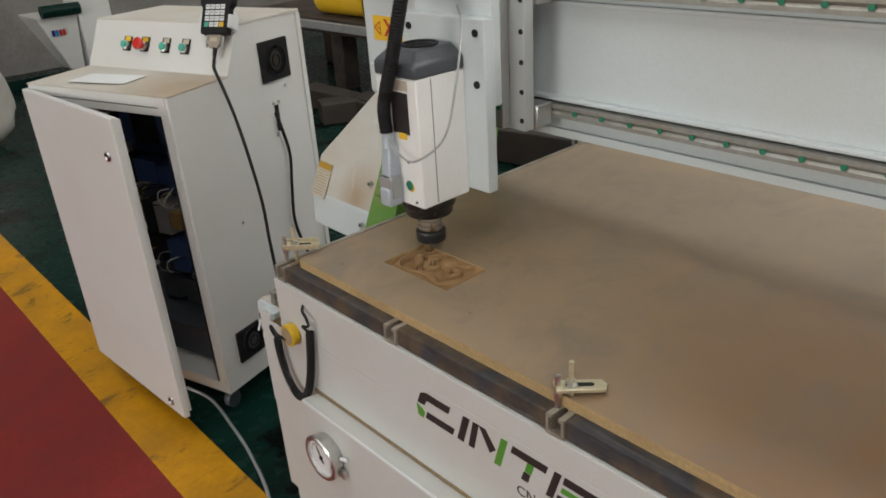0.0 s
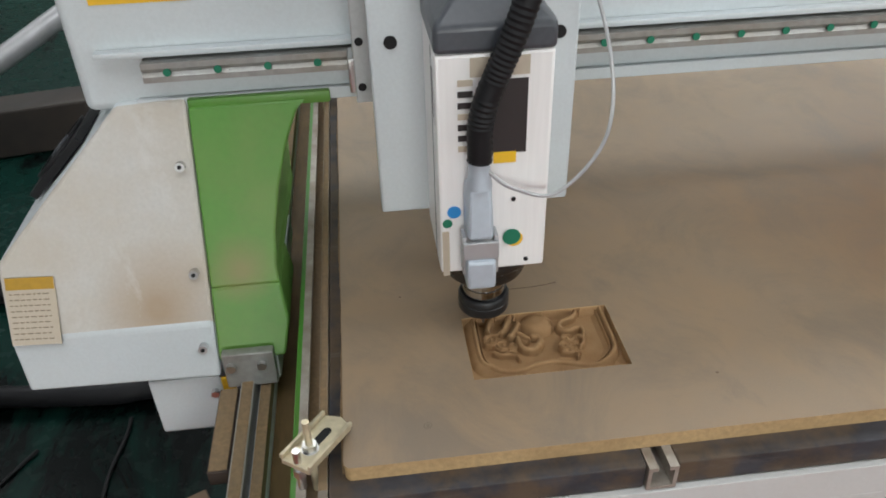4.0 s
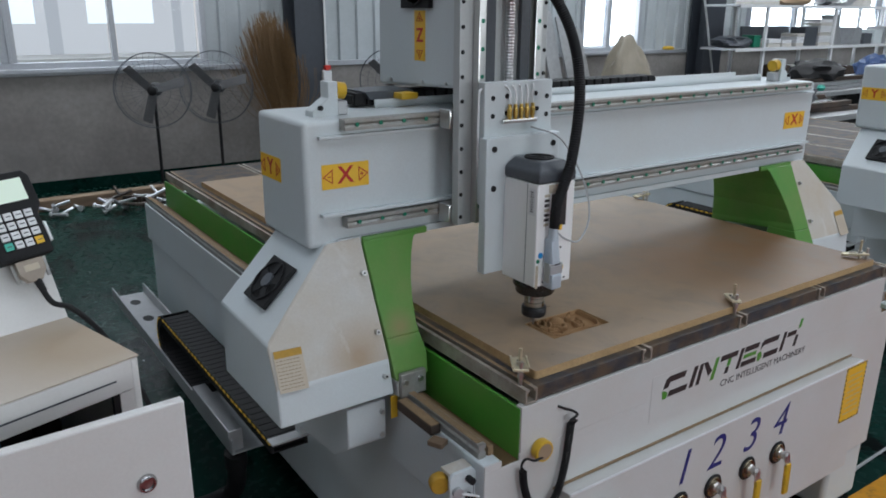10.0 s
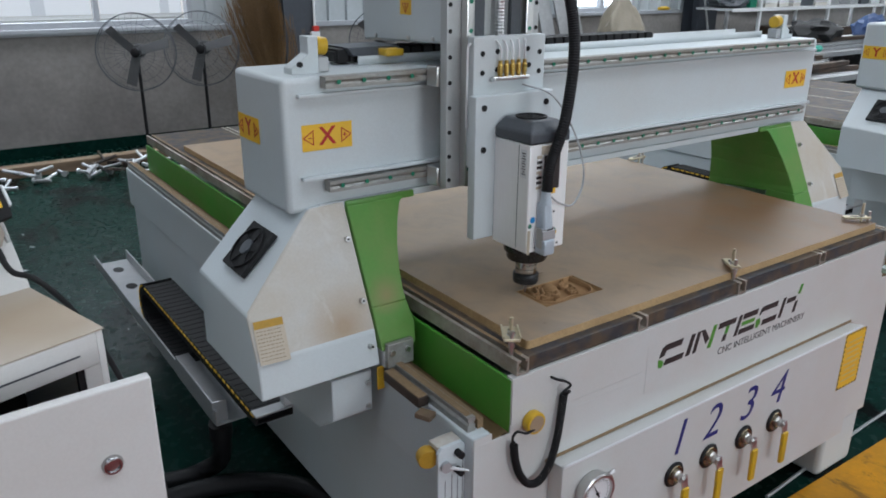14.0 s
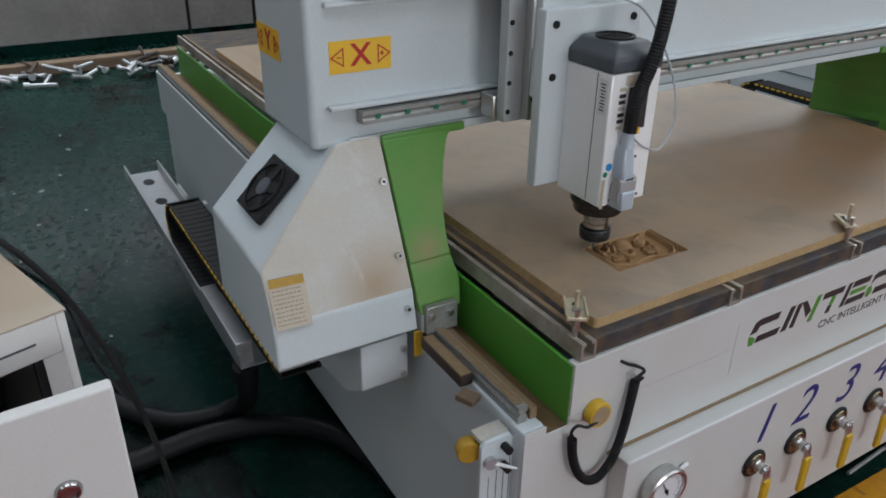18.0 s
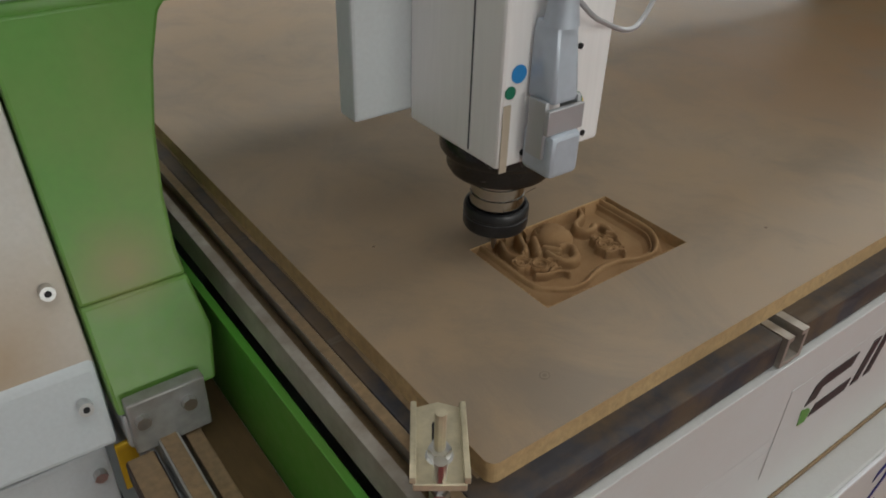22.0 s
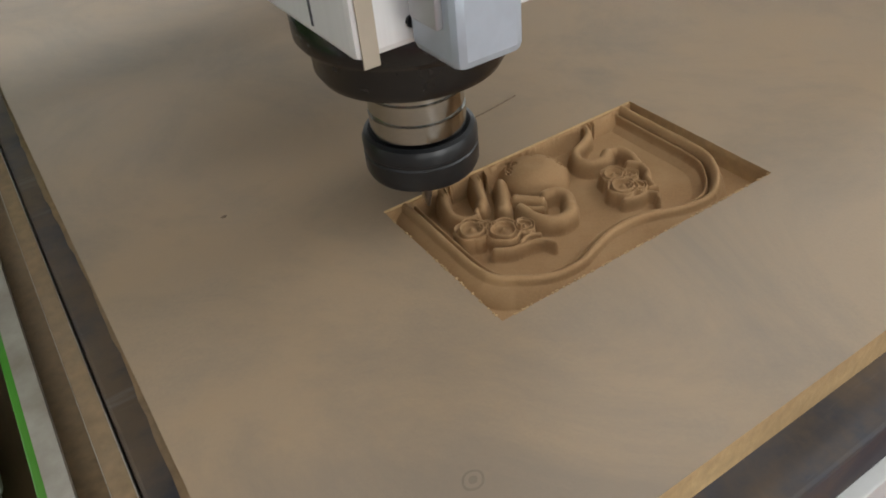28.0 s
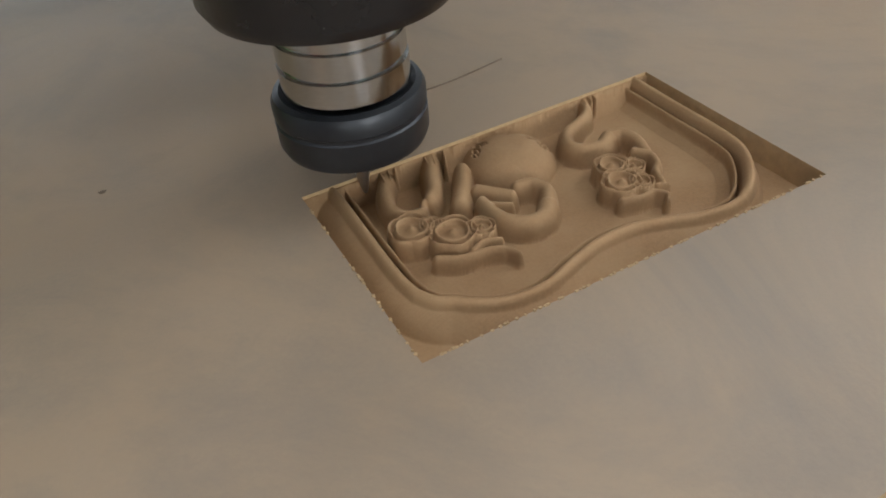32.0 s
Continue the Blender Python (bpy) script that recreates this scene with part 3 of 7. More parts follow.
def column(name, x, w, y=None):
    y = WALL_Y if y is None else y
    c = thing(name, (x, y, 0), "dark steel I-section building column against the wall", "column", "wall columns", "structure")
    part("flange", box(x - w / 2, x + w / 2, y - 0.30, y - 0.285, 0, ZC, 0.002), "column", c)
    part("flange", box(x - w / 2, x + w / 2, y - 0.035, y - 0.02, 0, ZC, 0.002), "column", c)
    part("web", box(x - 0.006, x + 0.006, y - 0.285, y - 0.035, 0, ZC), "column", c)
    return c


column("column_1", 2.55, 0.33)
column("column_2", 8.75, 0.40)

# ---- the router ----
XS, YS = 0.382, 0.342      # the spindle's axis, before the slide's own offset
ZT = 0.848                 # top of the board
TABLE_L, TABLE_R, TABLE_F, TABLE_B = 0.152, 1.62, 0.133, 2.72
router = thing("cnc_router", (0.87, 1.4, 0), "grey and green gantry wood router with a dusty clamped board", "cnc router", "routers in the hall")

# base body
_side = [(0.135, 0.20), (0.135, 0.670), (2.75, 0.670), (2.75, 0.20)]
part("base_body", prism(_side, "x", 0.085, 1.66, 0.006), "coat", router)
for _s, _a, _b in ((0, 0.06, 0.104), (1, 1.656, 1.685)):
    part("side_beam", box(_a, _b, 0.136, 2.74, 0.52, 0.690, 0.004), "coat", router)
    part("side_skirt", box(_a + 0.012, _b - 0.012, 0.16, 2.73, 0.12, 0.515, 0.004), "coat", router)
upper_panel = part("front_panel", box(TABLE_L, TABLE_R - 0.02, 0.131, 0.15, 0.690, 0.795, 0.001), "panel", router)
part("front_skirt", join(box(0.06, 1.68, 0.1312, 0.1345, 0.20, 0.6735, 0.001), box(0.06, 0.104, 0.1312, 0.1345, 0.6735, 0.690, 0.001), box(0.150, 1.61, 0.1312, 0.1345, 0.6735, 0.690), box(1.656, 1.68, 0.1312, 0.1345, 0.6735, 0.690, 0.001)), "panel", router)
_low = [(0.131, 0.564), (0.094, 0.571), (0.088, 0.567), (0.088, 0.206), (0.131, 0.206)]
lower_panel = part("valve_panel", prism(_low, "x", 0.262, 1.465, 0.002), "panel", router)
part("panel_joint", box(0.25, 1.47, 0.1285, 0.1311, 0.565, 0.572, 0.0005), "dust", router, "brown dust in the panel joint")
part("panel_edge", box(0.264, 1.463, 0.0872, 0.0915, 0.566, 0.5712, 0.001), "white", router, "bright rubbed panel edge")
for _x in (0.16, 1.58):
    for _y in (0.22, 2.6):
        part("foot", prism([(_y - 0.08, 0.0), (_y - 0.08, 0.20), (_y + 0.1, 0.20), (_y + 0.1, 0.0)], "x", _x - 0.10, _x + 0.10, 0.018, 3), "coat", router)
for _x0, _x1, _n in ((0.150, 0.158, 1), (1.602, 1.610, -1)):
    part("table_side", box(_x0, _x1, 0.136, 2.70, 0.671, 0.79, 0.001), "green_clean", router, "bright green side plate")
for _a, _b in ((0.066, 0.084), (1.662, 1.68)):
    part("side_rail", prism([(_a, 0.69), (_a, 0.704), (_a + 0.004, 0.709), (_a, 0.714), (_a, 0.722), (_b, 0.722), (_b, 0.714), (_b - 0.004, 0.709), (_b, 0.704), (_b, 0.69)], "y", 0.16, 2.72), "rail", router, "dusty linear guide rail")
    part("rail_dust", box(_a + 0.002, _b - 0.002, 0.17, 2.70, 0.722, 0.7235), "dust", router)
    part("rack", box(_b + 0.006, _b + 0.02, 0.16, 2.72, 0.69, 0.712, 0.001), "dust", router, "dust-covered gear rack")
for _a, _b in ((0.105, 0.149), (1.611, 1.655)):
    part("dust_layer", box(_a, _b, 0.136, 2.70, 0.669, 0.6745), "trough_dust", router, "brown sawdust lying in the rail trough")

# table top: dark strips between T-slot channels
SLOTS = [0.178, 0.526, 0.886, 1.245, 1.598]
_edges = [TABLE_L] + [v for s in SLOTS for v in (s - 0.016, s + 0.016)] + [TABLE_R]
for i in range(0, len(_edges), 2):
    a, b = _edges[i], _edges[i + 1]
    if b - a > 0.02:
        part("table_strip", box(a + 0.0005, b - 0.0005, TABLE_F + 0.004, TABLE_B, 0.797, 0.829, 0.002), "pvc", router)
for s in SLOTS:
    prof = [(s - 0.0155, 0.797), (s - 0.0155, 0.829), (s - 0.006, 0.829), (s - 0.006, 0.824), (s - 0.0115, 0.824), (s - 0.0115, 0.801),
            (s + 0.0115, 0.801), (s + 0.0115, 0.824), (s + 0.006, 0.824), (s + 0.006, 0.829), (s + 0.0155, 0.829), (s + 0.0155, 0.797)]
    part("t_slot", prism(prof, "y", TABLE_F, TABLE_B), "slot_alu", router, "aluminium T-slot channel", smooth=False)
    if s in (SLOTS[0], SLOTS[-1]):
        a = s + 0.0064 if s < 1 else s - 0.0150
        part("slot_dust", box(a, a + 0.0086, TABLE_F + 0.02, TABLE_B - 0.01, 0.829, 0.8297), "dust", router, "sawdust settled on the slot lip")
        part("slot_dust", box(s - 0.0112, s + 0.0112, TABLE_F + 0.02, TABLE_B - 0.01, 0.8005, 0.8060), "dust", router, "sawdust filling the slot")

# gantry beam
BL, BR, BF, BB, BZ0, BZ1 = -0.087, 1.87, 0.602, 0.86, 1.045, 1.332
beam = part("gantry_beam", box(BL, BR, BF, BB, BZ0, BZ1, 0.012, 3), "coat", router)
part("beam_flange", box(0.0 - 0.055, BR - 0.02, 0.588, 0.601, 1.292, 1.300, 0.002), "coat", beam)
part("beam_flange", box(0.0 - 0.055, BR - 0.02, 0.584, 0.601, 1.118, 1.126, 0.002), "coat", beam)
part("beam_flange", box(0.0 - 0.02, BR - 0.04, 0.592, 0.601, 1.046, 1.062, 0.002), "coat", beam)
for _z in (1.310, 1.090):
    _r = part("x_rail", prism([(0.600, _z), (0.574, _z), (0.574, _z + 0.007), (0.578, _z + 0.012), (0.574, _z + 0.017), (0.574, _z + 0.024), (0.600, _z + 0.024)], "x", 0.0, 1.80), "rail", router, "linear guide rail with green bolt plugs")
    for k in range(30):
        part("bolt_plug", rod((0.03 + k * 0.06, 0.5745, _z + 0.0125), (0.03 + k * 0.06, 0.5725, _z + 0.0125), 0.0048, 12), "dot", _r)
part("beam_top_tray", prism([(0.74, 1.331), (0.74, 1.352), (0.745, 1.352), (0.745, 1.335), (0.845, 1.335), (0.845, 1.352), (0.85, 1.352), (0.85, 1.331)], "x", 0.17, 1.75), "coat", beam)


def leg(s, xm):
    """One leg of the gantry; s is 1 for the near-origin side, -1 mirrored."""
    X = lambda x: x if s > 0 else xm - x
    P = lambda x, y, z: (X(x), y, z)
    shell = bmesh.new()
    pt = {k: shell.verts.new(P(*v)) for k, v in dict(
        a=(0.040, 0.592, 1.062), b=(-0.046, 0.590, 1.058), c=(-0.227, 0.523, 0.878), d=(-0.227, 0.482, 0.785), e=(-0.227, 0.476, 0.700), f=(0.038, 0.444, 0.722), g=(0.040, 0.466, 0.797),
        a2=(0.040, 0.84, 1.062), b2=(-0.046, 0.84, 1.058), c2=(-0.227, 0.815, 0.885), e2=(-0.227, 0.815, 0.700), f2=(0.038, 0.815, 0.722)).items()}
    for face in ("a b c d g", "g d e f", "a a2 b2 b", "b b2 c2 c", "c c2 e2 e d", "a g f f2 a2", "a2 f2 e2 c2 b2", "e e2 f2 f"):
        shell.faces.new([pt[k] for k in face.split()])
    bmesh.ops.recalc_face_normals(shell, faces=shell.faces)
    soften(shell, 0.005)
    for fc in shell.faces:
        fc.normal_update()
        fc.material_index = 1 if fc.normal.y < -0.3 and fc.calc_center_median().z > 0.82 else 0
    cover = part("leg_cover", shell, ["coat", "coat_dusty"], router, "sheet metal leg cover with brown dust")
    for x, y, z in ((0.024, 0.554, 0.985), (0.024, 0.494, 0.860), (0.022, 0.456, 0.765)):
        part("bolt", rod(P(x, y + 0.004, z), P(x, y - 0.008, z + 0.003), 0.0062, 10), "steel", cover)
        part("socket", rod(P(x, y - 0.0078, z + 0.003), P(x, y - 0.0086, z + 0.0034), 0.003, 6), "black", cover)
    # fan grille on the slanting face
    c = Vector(P(-0.150, 0.672, 0.960))
    slant = Vector((-0.707 * s, 0.0, 0.72)).normalized()
    f = facing(c, slant, (0, 1, 0))
    fan = part("fan_guard", plate(f, 0.115, 0.115, 0.012, 0.002), "black", cover)
    part("fan_rim", turned(lathe([(0.048, 0), (0.048, 0.004), (0.052, 0.004), (0.052, 0)], (0, 0, 0.0125)), f), "black", fan)
    part("fan_hub", turned(lathe([(0.018, 0), (0.018, 0.005), (0.001, 0.006)], (0, 0, 0.0125)), f), "darkgrey", fan)
    for k in range(5):
        part("fan_blade", turned(box(0.018, 0.046, -0.010, 0.010, 0.0125, 0.0145), f @ Matrix.Rotation(k * 2 * math.pi / 5, 4, "Z")), "black", fan)
    # green casting
    slope = lambda z: 0.587 - (1.062 - z) * 0.476
    edge = [(0.042, 1.052), (0.190, 1.052), (0.176, 1.040), (0.160, 1.005), (0.144, 0.955), (0.134, 0.905), (0.130, 0.862), (0.132, 0.842), (0.042, 0.842)]
    cast = prism([(X(a), b) for a, b in edge], "y", 0.0, 1.0)
    for v in cast.verts:
        v.co.y = slope(v.co.z) if v.co.y < 0.5 else 0.82
        if v.co.y > 0.8 and v.co.z < 0.87:
            v.co.z -= 0.03
    foot = prism([(X(a), b) for a, b in ((0.042, 0.842), (0.132, 0.842), (0.139, 0.795), (0.129, 0.753), (0.042, 0.753))], "y", 0.0, 1.0)
    for v in foot.verts:
        v.co.y = slope(v.co.z) if v.co.y < 0.5 else 0.585
    part("leg_casting", join(soften(cast, 0.0035, 2), soften(foot, 0.0035, 2)), "green", router, "green cast leg dusted with wood powder")
    part("leg_flange", box(min(X(0.042), X(0.220)), max(X(0.042), X(0.220)), 0.584, 0.85, 1.0445, 1.061, 0.003), "green", router)
    for bx in (0.058, 0.098):
        part("plate_bolt", rod(P(bx, 0.430, 0.752), P(bx, 0.422, 0.752), 0.0065, 8), "steel", router)
    part("rail_block", box(min(X(0.045), X(0.118)), max(X(0.045), X(0.118)), 0.440, 0.80, 0.712, 0.752, 0.004), "cast", router)
    part("block_wiper", box(min(X(0.048), X(0.115)), max(X(0.048), X(0.115)), 0.428, 0.442, 0.715, 0.772, 0.002), "rail", router)
    part("drive_box", prism([(0.47, 0.60), (0.47, 0.70), (0.80, 0.70), (0.80, 0.52), (0.55, 0.545)], "x", min(X(-0.07), X(0.03)), max(X(-0.07), X(0.03)), 0.004), "coat", router)
    for by, bz in ((0.478, 0.672), (0.483, 0.612)):
        part("bolt", rod(P(0.018, by - 0.004 + 0.0, bz), P(0.018, by - 0.016, bz), 0.006, 8), "steel", router)
    part("limit_flag", box(min(X(0.034), X(0.052)), max(X(0.034), X(0.052)), 0.452, 0.456, 0.655, 0.712, 0.001), "yellow", router, "yellow limit flag")
    return cover


cover_l = leg(1, 0)
cover_r = leg(-1, 1.80)


# labels on the gantry
def arrow_label(name, at, normal, w, h, letter, parent, vertical=False):
    f = facing(at, normal)
    lab = part(name, plate(f, w, h, 0.0008), "label", parent, "yellow axis label with red letter and arrows")
    up = f @ Matrix.Translation((0, 0, 0.0009))
    part("letter", text_mesh(letter, min(w, h) * 0.95, up, bold=0.001), "red_ink", lab)
    d = max(w, h) * 0.34
    e = min(w, h) * 0.30
    for s in (-1, 1):
        tri = [(s * (d - 0.45 * e), -e), (s * (d + 1.05 * e) if w > h * 1.4 or vertical else s * (d + 0.5 * e), 0), (s * (d - 0.45 * e), e)]
        rim = []
        m = up @ (Matrix.Rotation(math.pi / 2, 4, "Z") if vertical else Matrix.Identity(4))
        c = Vector((sum(p[0] for p in tri) / 3, 0))
        for a, b in zip(tri, tri[1:] + tri[:1]):
            a, b = Vector(a), Vector(b)
            ai, bi = a.lerp(c, 0.22), b.lerp(c, 0.22)
            rim.append(flat(m, [a, b, bi, ai]))
        part("arrow", join(*rim), "red_ink", lab)
        k = s if not vertical else s
        q = min(e, 0.012) * 0.35
        bars = [flat(m @ Matrix.Translation((c.x, 0, 0)), [(-q, -q * 0.25), (q, -q * 0.25), (q, q * 0.25), (-q, q * 0.25)])]
        if s > 0:
            bars.append(flat(m @ Matrix.Translation((c.x, 0, 0.0001)), [(-q * 0.25, -q), (q * 0.25, -q), (q * 0.25, q), (-q * 0.25, q)]))
        part("sign", join(*bars), "red_ink", lab)
    return lab


arrow_label("axis_label", (0.012, BF - 0.0005, 1.207), (0, -1, 0), 0.118, 0.056, "X", beam)
arrow_label("axis_label", (1.765, BF - 0.0005, 1.205), (0, -1, 0), 0.118, 0.056, "X", beam)
arrow_label("axis_label", (BL - 0.0005, 0.79, 1.205), (-1, 0, 0), 0.118, 0.056, "Y", beam)

# ---- spindle carriage ----
CX = XS
slab = part("carriage_plate", box(CX - 0.128, CX + 0.128, 0.505, 0.530, 1.075, 1.655, 0.002), "cast", router)
for _z in (1.098, 1.322):
    for _dx in (-0.105, 0.105):
        blk = part("rail_carriage", box(CX + _dx - 0.03, CX + _dx + 0.03, 0.531, 0.573, _z - 0.022, _z + 0.022, 0.003), "steel", slab)
for _dx in (-0.082, 0.082):
    r_ = part("z_rail", box(CX + _dx - 0.010, CX + _dx + 0.010, 0.482, 0.504, 1.08, 1.64, 0.002), "steel", slab)
    for k in range(9):
        part("bolt_plug", rod((CX + _dx, 0.4825, 1.12 + k * 0.06), (CX + _dx, 0.481, 1.12 + k * 0.06), 0.005, 10), "dot", r_)
part("ball_screw", tube([(CX, 0.488, 1.12), (CX, 0.488, 1.64)], 0.0095, 12, curved=False, ribs=0.0016, pitch=0.007), "steel", slab, "threaded ball screw")
for _dx in (-0.052, 0.050):
    part("screw_guard", box(CX + _dx - 0.014, CX + _dx + 0.014, 0.492, 0.504, 1.12, 1.64, 0.001), "darkgrey", slab)
for _x in (-0.120, 0.120):
    for k in range(11):
        part("bolt_head", rod((CX + _x, 0.5055, 1.095 + k * 0.054), (CX + _x, 0.5035, 1.095 + k * 0.054), 0.005, 8), "black", slab)

SLIDE[0] = Vector((0, 0.021, 0))
zplate = part("z_plate", box(CX - 0.098, CX + 0.102, 0.428, 0.452, 1.13, 1.410, 0.003), "coat", router)
for x, z in ((-0.075, 1.375), (-0.075, 1.335), (-0.035, 1.378), (0.085, 1.372), (0.085, 1.33), (0.05, 1.38), (0.055, 1.345), (-0.035, 1.34)):
    part("bolt_head", rod((CX + x, 0.429, z), (CX + x, 0.4265, z), 0.0058, 10), "black", zplate)
splate = part("spindle_plate", box(CX - 0.110, CX + 0.109, 0.402, 0.427, 0.972, 1.290, 0.003), "coat", router)
for x, z in ((-0.088, 1.265), (0.088, 1.265), (-0.088, 1.175), (0.088, 1.175)):
    part("bolt_head", rod((CX + x, 0.403, z), (CX + x, 0.3995, z), 0.007, 12), "black", splate)

# spindle
SLIDE[0] = Vector((0, 0.0235, -0.012))
SX, SY = CX, YS
spindle = part("spindle_body", box(SX - 0.055, SX + 0.055, 0.284, 0.401, 0.975, 1.213, 0.0035), "alu", router, "silver square air-cooled spindle motor")
for _x in (-0.0555, 0.0545):
    part("body_groove", box(SX + _x, SX + _x + 0.001, 0.318, 0.3195, 0.98, 1.21), "darkgrey", spindle)
_cap = hull([(SX - 0.056, 0.282, 1.213), (SX + 0.056, 0.282, 1.213), (SX - 0.056, 0.402, 1.213), (SX + 0.056, 0.402, 1.213), (SX - 0.056, 0.282, 1.238), (SX + 0.056, 0.282, 1.238),
             (SX - 0.056, 0.402, 1.238), (SX + 0.056, 0.402, 1.238), (SX - 0.036, 0.302, 1.259), (SX + 0.036, 0.302, 1.259), (SX - 0.036, 0.392, 1.259), (SX + 0.036, 0.392, 1.259)], 0.005, 3)
cap = part("fan_cover", _cap, "darkgrey", spindle, "dark grey plastic fan cover")
part("vent_ring", lathe([(0.034, 1.258), (0.034, 1.262), (0.028, 1.262), (0.028, 1.2585)], (SX, 0.347, 0), 32), "black", cap)
for k in range(6):
    part("vent_slot", box(SX - 0.024, SX + 0.024, 0.329 + k * 0.0065, 0.332 + k * 0.0065, 1.258, 1.2605), "black", cap)
part("nose_flange", lathe([(0.052, 0.975), (0.053, 0.973), (0.053, 0.961), (0.051, 0.958), (0.0475, 0.957), (0.0465, 0.955), (0.0465, 0.944), (0.044, 0.9395), (0.036, 0.937), (0.022, 0.937)], (SX, SY, 0), 64), "gloss_black", spindle, "glossy black two-step nose flange")
part("nose_shaft", lathe([(0.0240, 0.9375), (0.0240, 0.928), (0.0230, 0.9275), (0.0230, 0.9262), (0.0243, 0.9257), (0.0243, 0.9175), (0.0232, 0.917), (0.0232, 0.9155), (0.0246, 0.915), (0.0246, 0.906), (0.022, 0.904)], (SX, SY, 0), 64), "nose_steel", spindle, "polished steel spindle nose")
_nut = lathe([(0.0235, 0.903), (0.0262, 0.9045), (0.0285, 0.9035), (0.0297, 0.9010), (0.0297, 0.8960), (0.0290, 0.8953), (0.0290, 0.8940), (0.0297, 0.8933), (0.0297, 0.8845), (0.0285, 0.8815), (0.0260, 0.8800), (0.012, 0.8795)], (SX, SY, 0), 72)
part("collet_nut", _nut, "nut_black", spindle, "black collet nut with a rounded rim")
part("cutter", lathe([(0.003, 0.8815), (0.003, 0.862), (0.001, 0.8525)], (SX, SY, 0), 12), "steel", spindle)
_f = facing((SX, 0.2838, 0), (0, -1, 0))
part("sticker", flat(_f @ Matrix.Translation((0.022, 1.012, 0)), [(0.009 * math.cos(a * 0.349), 0.009 * math.sin(a * 0.349)) for a in range(18)]), "label", spindle, "round yellow sticker")
part("sticker", flat(_f @ Matrix.Translation((0.019, 1.015, 0.0008)), [(0.0095 * math.cos(a * 0.349), 0.0095 * math.sin(a * 0.349)) for a in range(18)]), "dot", spindle, "round green sticker")
part("sticker", flat(_f @ Matrix.Translation((-0.040, 1.050, 0)), [(0.007 * math.cos(a * 0.349), 0.007 * math.sin(a * 0.349)) for a in range(18)]), "blue_dot", spindle, "round blue sticker")
part("sticker", flat(_f @ Matrix.Translation((-0.047, 1.037, 0)), [(0.005 * math.cos(a * 0.349), 0.005 * math.sin(a * 0.349)) for a in range(18)]), "dot", spindle)
part("name_plate", plate(_f @ Matrix.Translation((0.008, 1.150, 0)), 0.045, 0.075, 0.0008), "black_ink", spindle, "dark printed rating plate")
part("plate_header", plate(_f @ Matrix.Translation((0.004, 1.200, 0)), 0.055, 0.018, 0.0008), "white_label", spindle)
part("plate_tag", plate(_f @ Matrix.Translation((0.010, 1.108, 0)), 0.022, 0.012, 0.0009), "label", spindle)
for k in range(7):
    part("print_line", plate(_f @ Matrix.Translation((-0.028, 1.12 + k * 0.011, 0)), 0.014, 0.006, 0.0008), "black_ink" if k % 3 else "white_label", spindle)
part("side_strip", plate(_f @ Matrix.Translation((-0.049, 1.0, 0)), 0.007, 0.055, 0.0008), "white_label", spindle)
_fl = facing((SX - 0.0551, 0, 0), (-1, 0, 0))
_sl = part("bar_label", plate(_fl @ Matrix.Translation((-0.302, 1.172, 0)), 0.020, 0.060, 0.0008), "white", spindle)
for k in range(9):
    part("print_line", plate(_fl @ Matrix.Translation((-0.302, 1.150 + k * 0.0055, 0.0008)), 0.012 - 0.004 * (k % 2), 0.0022, 0.0004), "black_ink", _sl)
for x, z in ((0.035, 0.985), (-0.03, 0.985), (0.02, 1.06)):
    part("screw", rod((SX + x, 0.2845, z), (SX + x, 0.2825, z), 0.0025, 8), "black", spindle)

# connector and hoses at the spindle
_cx = SX - 0.017
conn = part("connector", hull([(_cx - 0.014, 0.283, 1.09), (_cx + 0.014, 0.283, 1.09), (_cx - 0.010, 0.262, 1.088), (_cx + 0.010, 0.262, 1.088), (_cx - 0.014, 0.283, 1.032), (_cx + 0.014, 0.283, 1.032),
                               (_cx - 0.013, 0.256, 1.032), (_cx + 0.013, 0.256, 1.032)], 0.003), "connector", spindle, "pale grey heavy-duty cable connector")
part("connector_neck", lathe([(0.010, 1.118), (0.011, 1.100), (0.013, 1.086)][::-1], (_cx, 0.270, 0), 16), "connector", conn)
part("connector_base", box(_cx - 0.015, _cx + 0.015, 0.250, 0.283, 0.975, 1.010, 0.004), "connector", spindle)
part("connector_latch", join(box(_cx - 0.018, _cx - 0.014, 0.258, 0.276, 0.99, 1.035, 0.001), box(_cx + 0.014, _cx + 0.018, 0.258, 0.276, 0.99, 1.035, 0.001), box(_cx - 0.018, _cx + 0.018, 0.254, 0.258, 1.010, 1.030, 0.001)), "galv", conn)
part("power_hose", tube([(CX - 0.03, 0.56, 1.715), (CX - 0.028, 0.49, 1.712), (CX + 0.005, 0.40, 1.665), (CX + 0.045, 0.325, 1.55), (CX + 0.055, 0.288, 1.42), (CX + 0.025, 0.268, 1.27), (_cx + 0.004, 0.266, 1.17), (_cx, 0.268, 1.115)], 0.0115, 14, 14, ribs=0.0010, pitch=0.0055), "hose", router, "black corrugated cable conduit")
part("coolant_tube", tube([(CX + 0.03, 0.415, 1.318), (CX + 0.085, 0.37, 1.29), (CX + 0.115, 0.32, 1.20), (CX + 0.112, 0.29, 1.12), (CX + 0.06, 0.265, 1.075), (CX + 0.015, 0.262, 1.085), (_cx + 0.006, 0.265, 1.105)], 0.002, 8, 12), "galv", router, "thin clear tube")

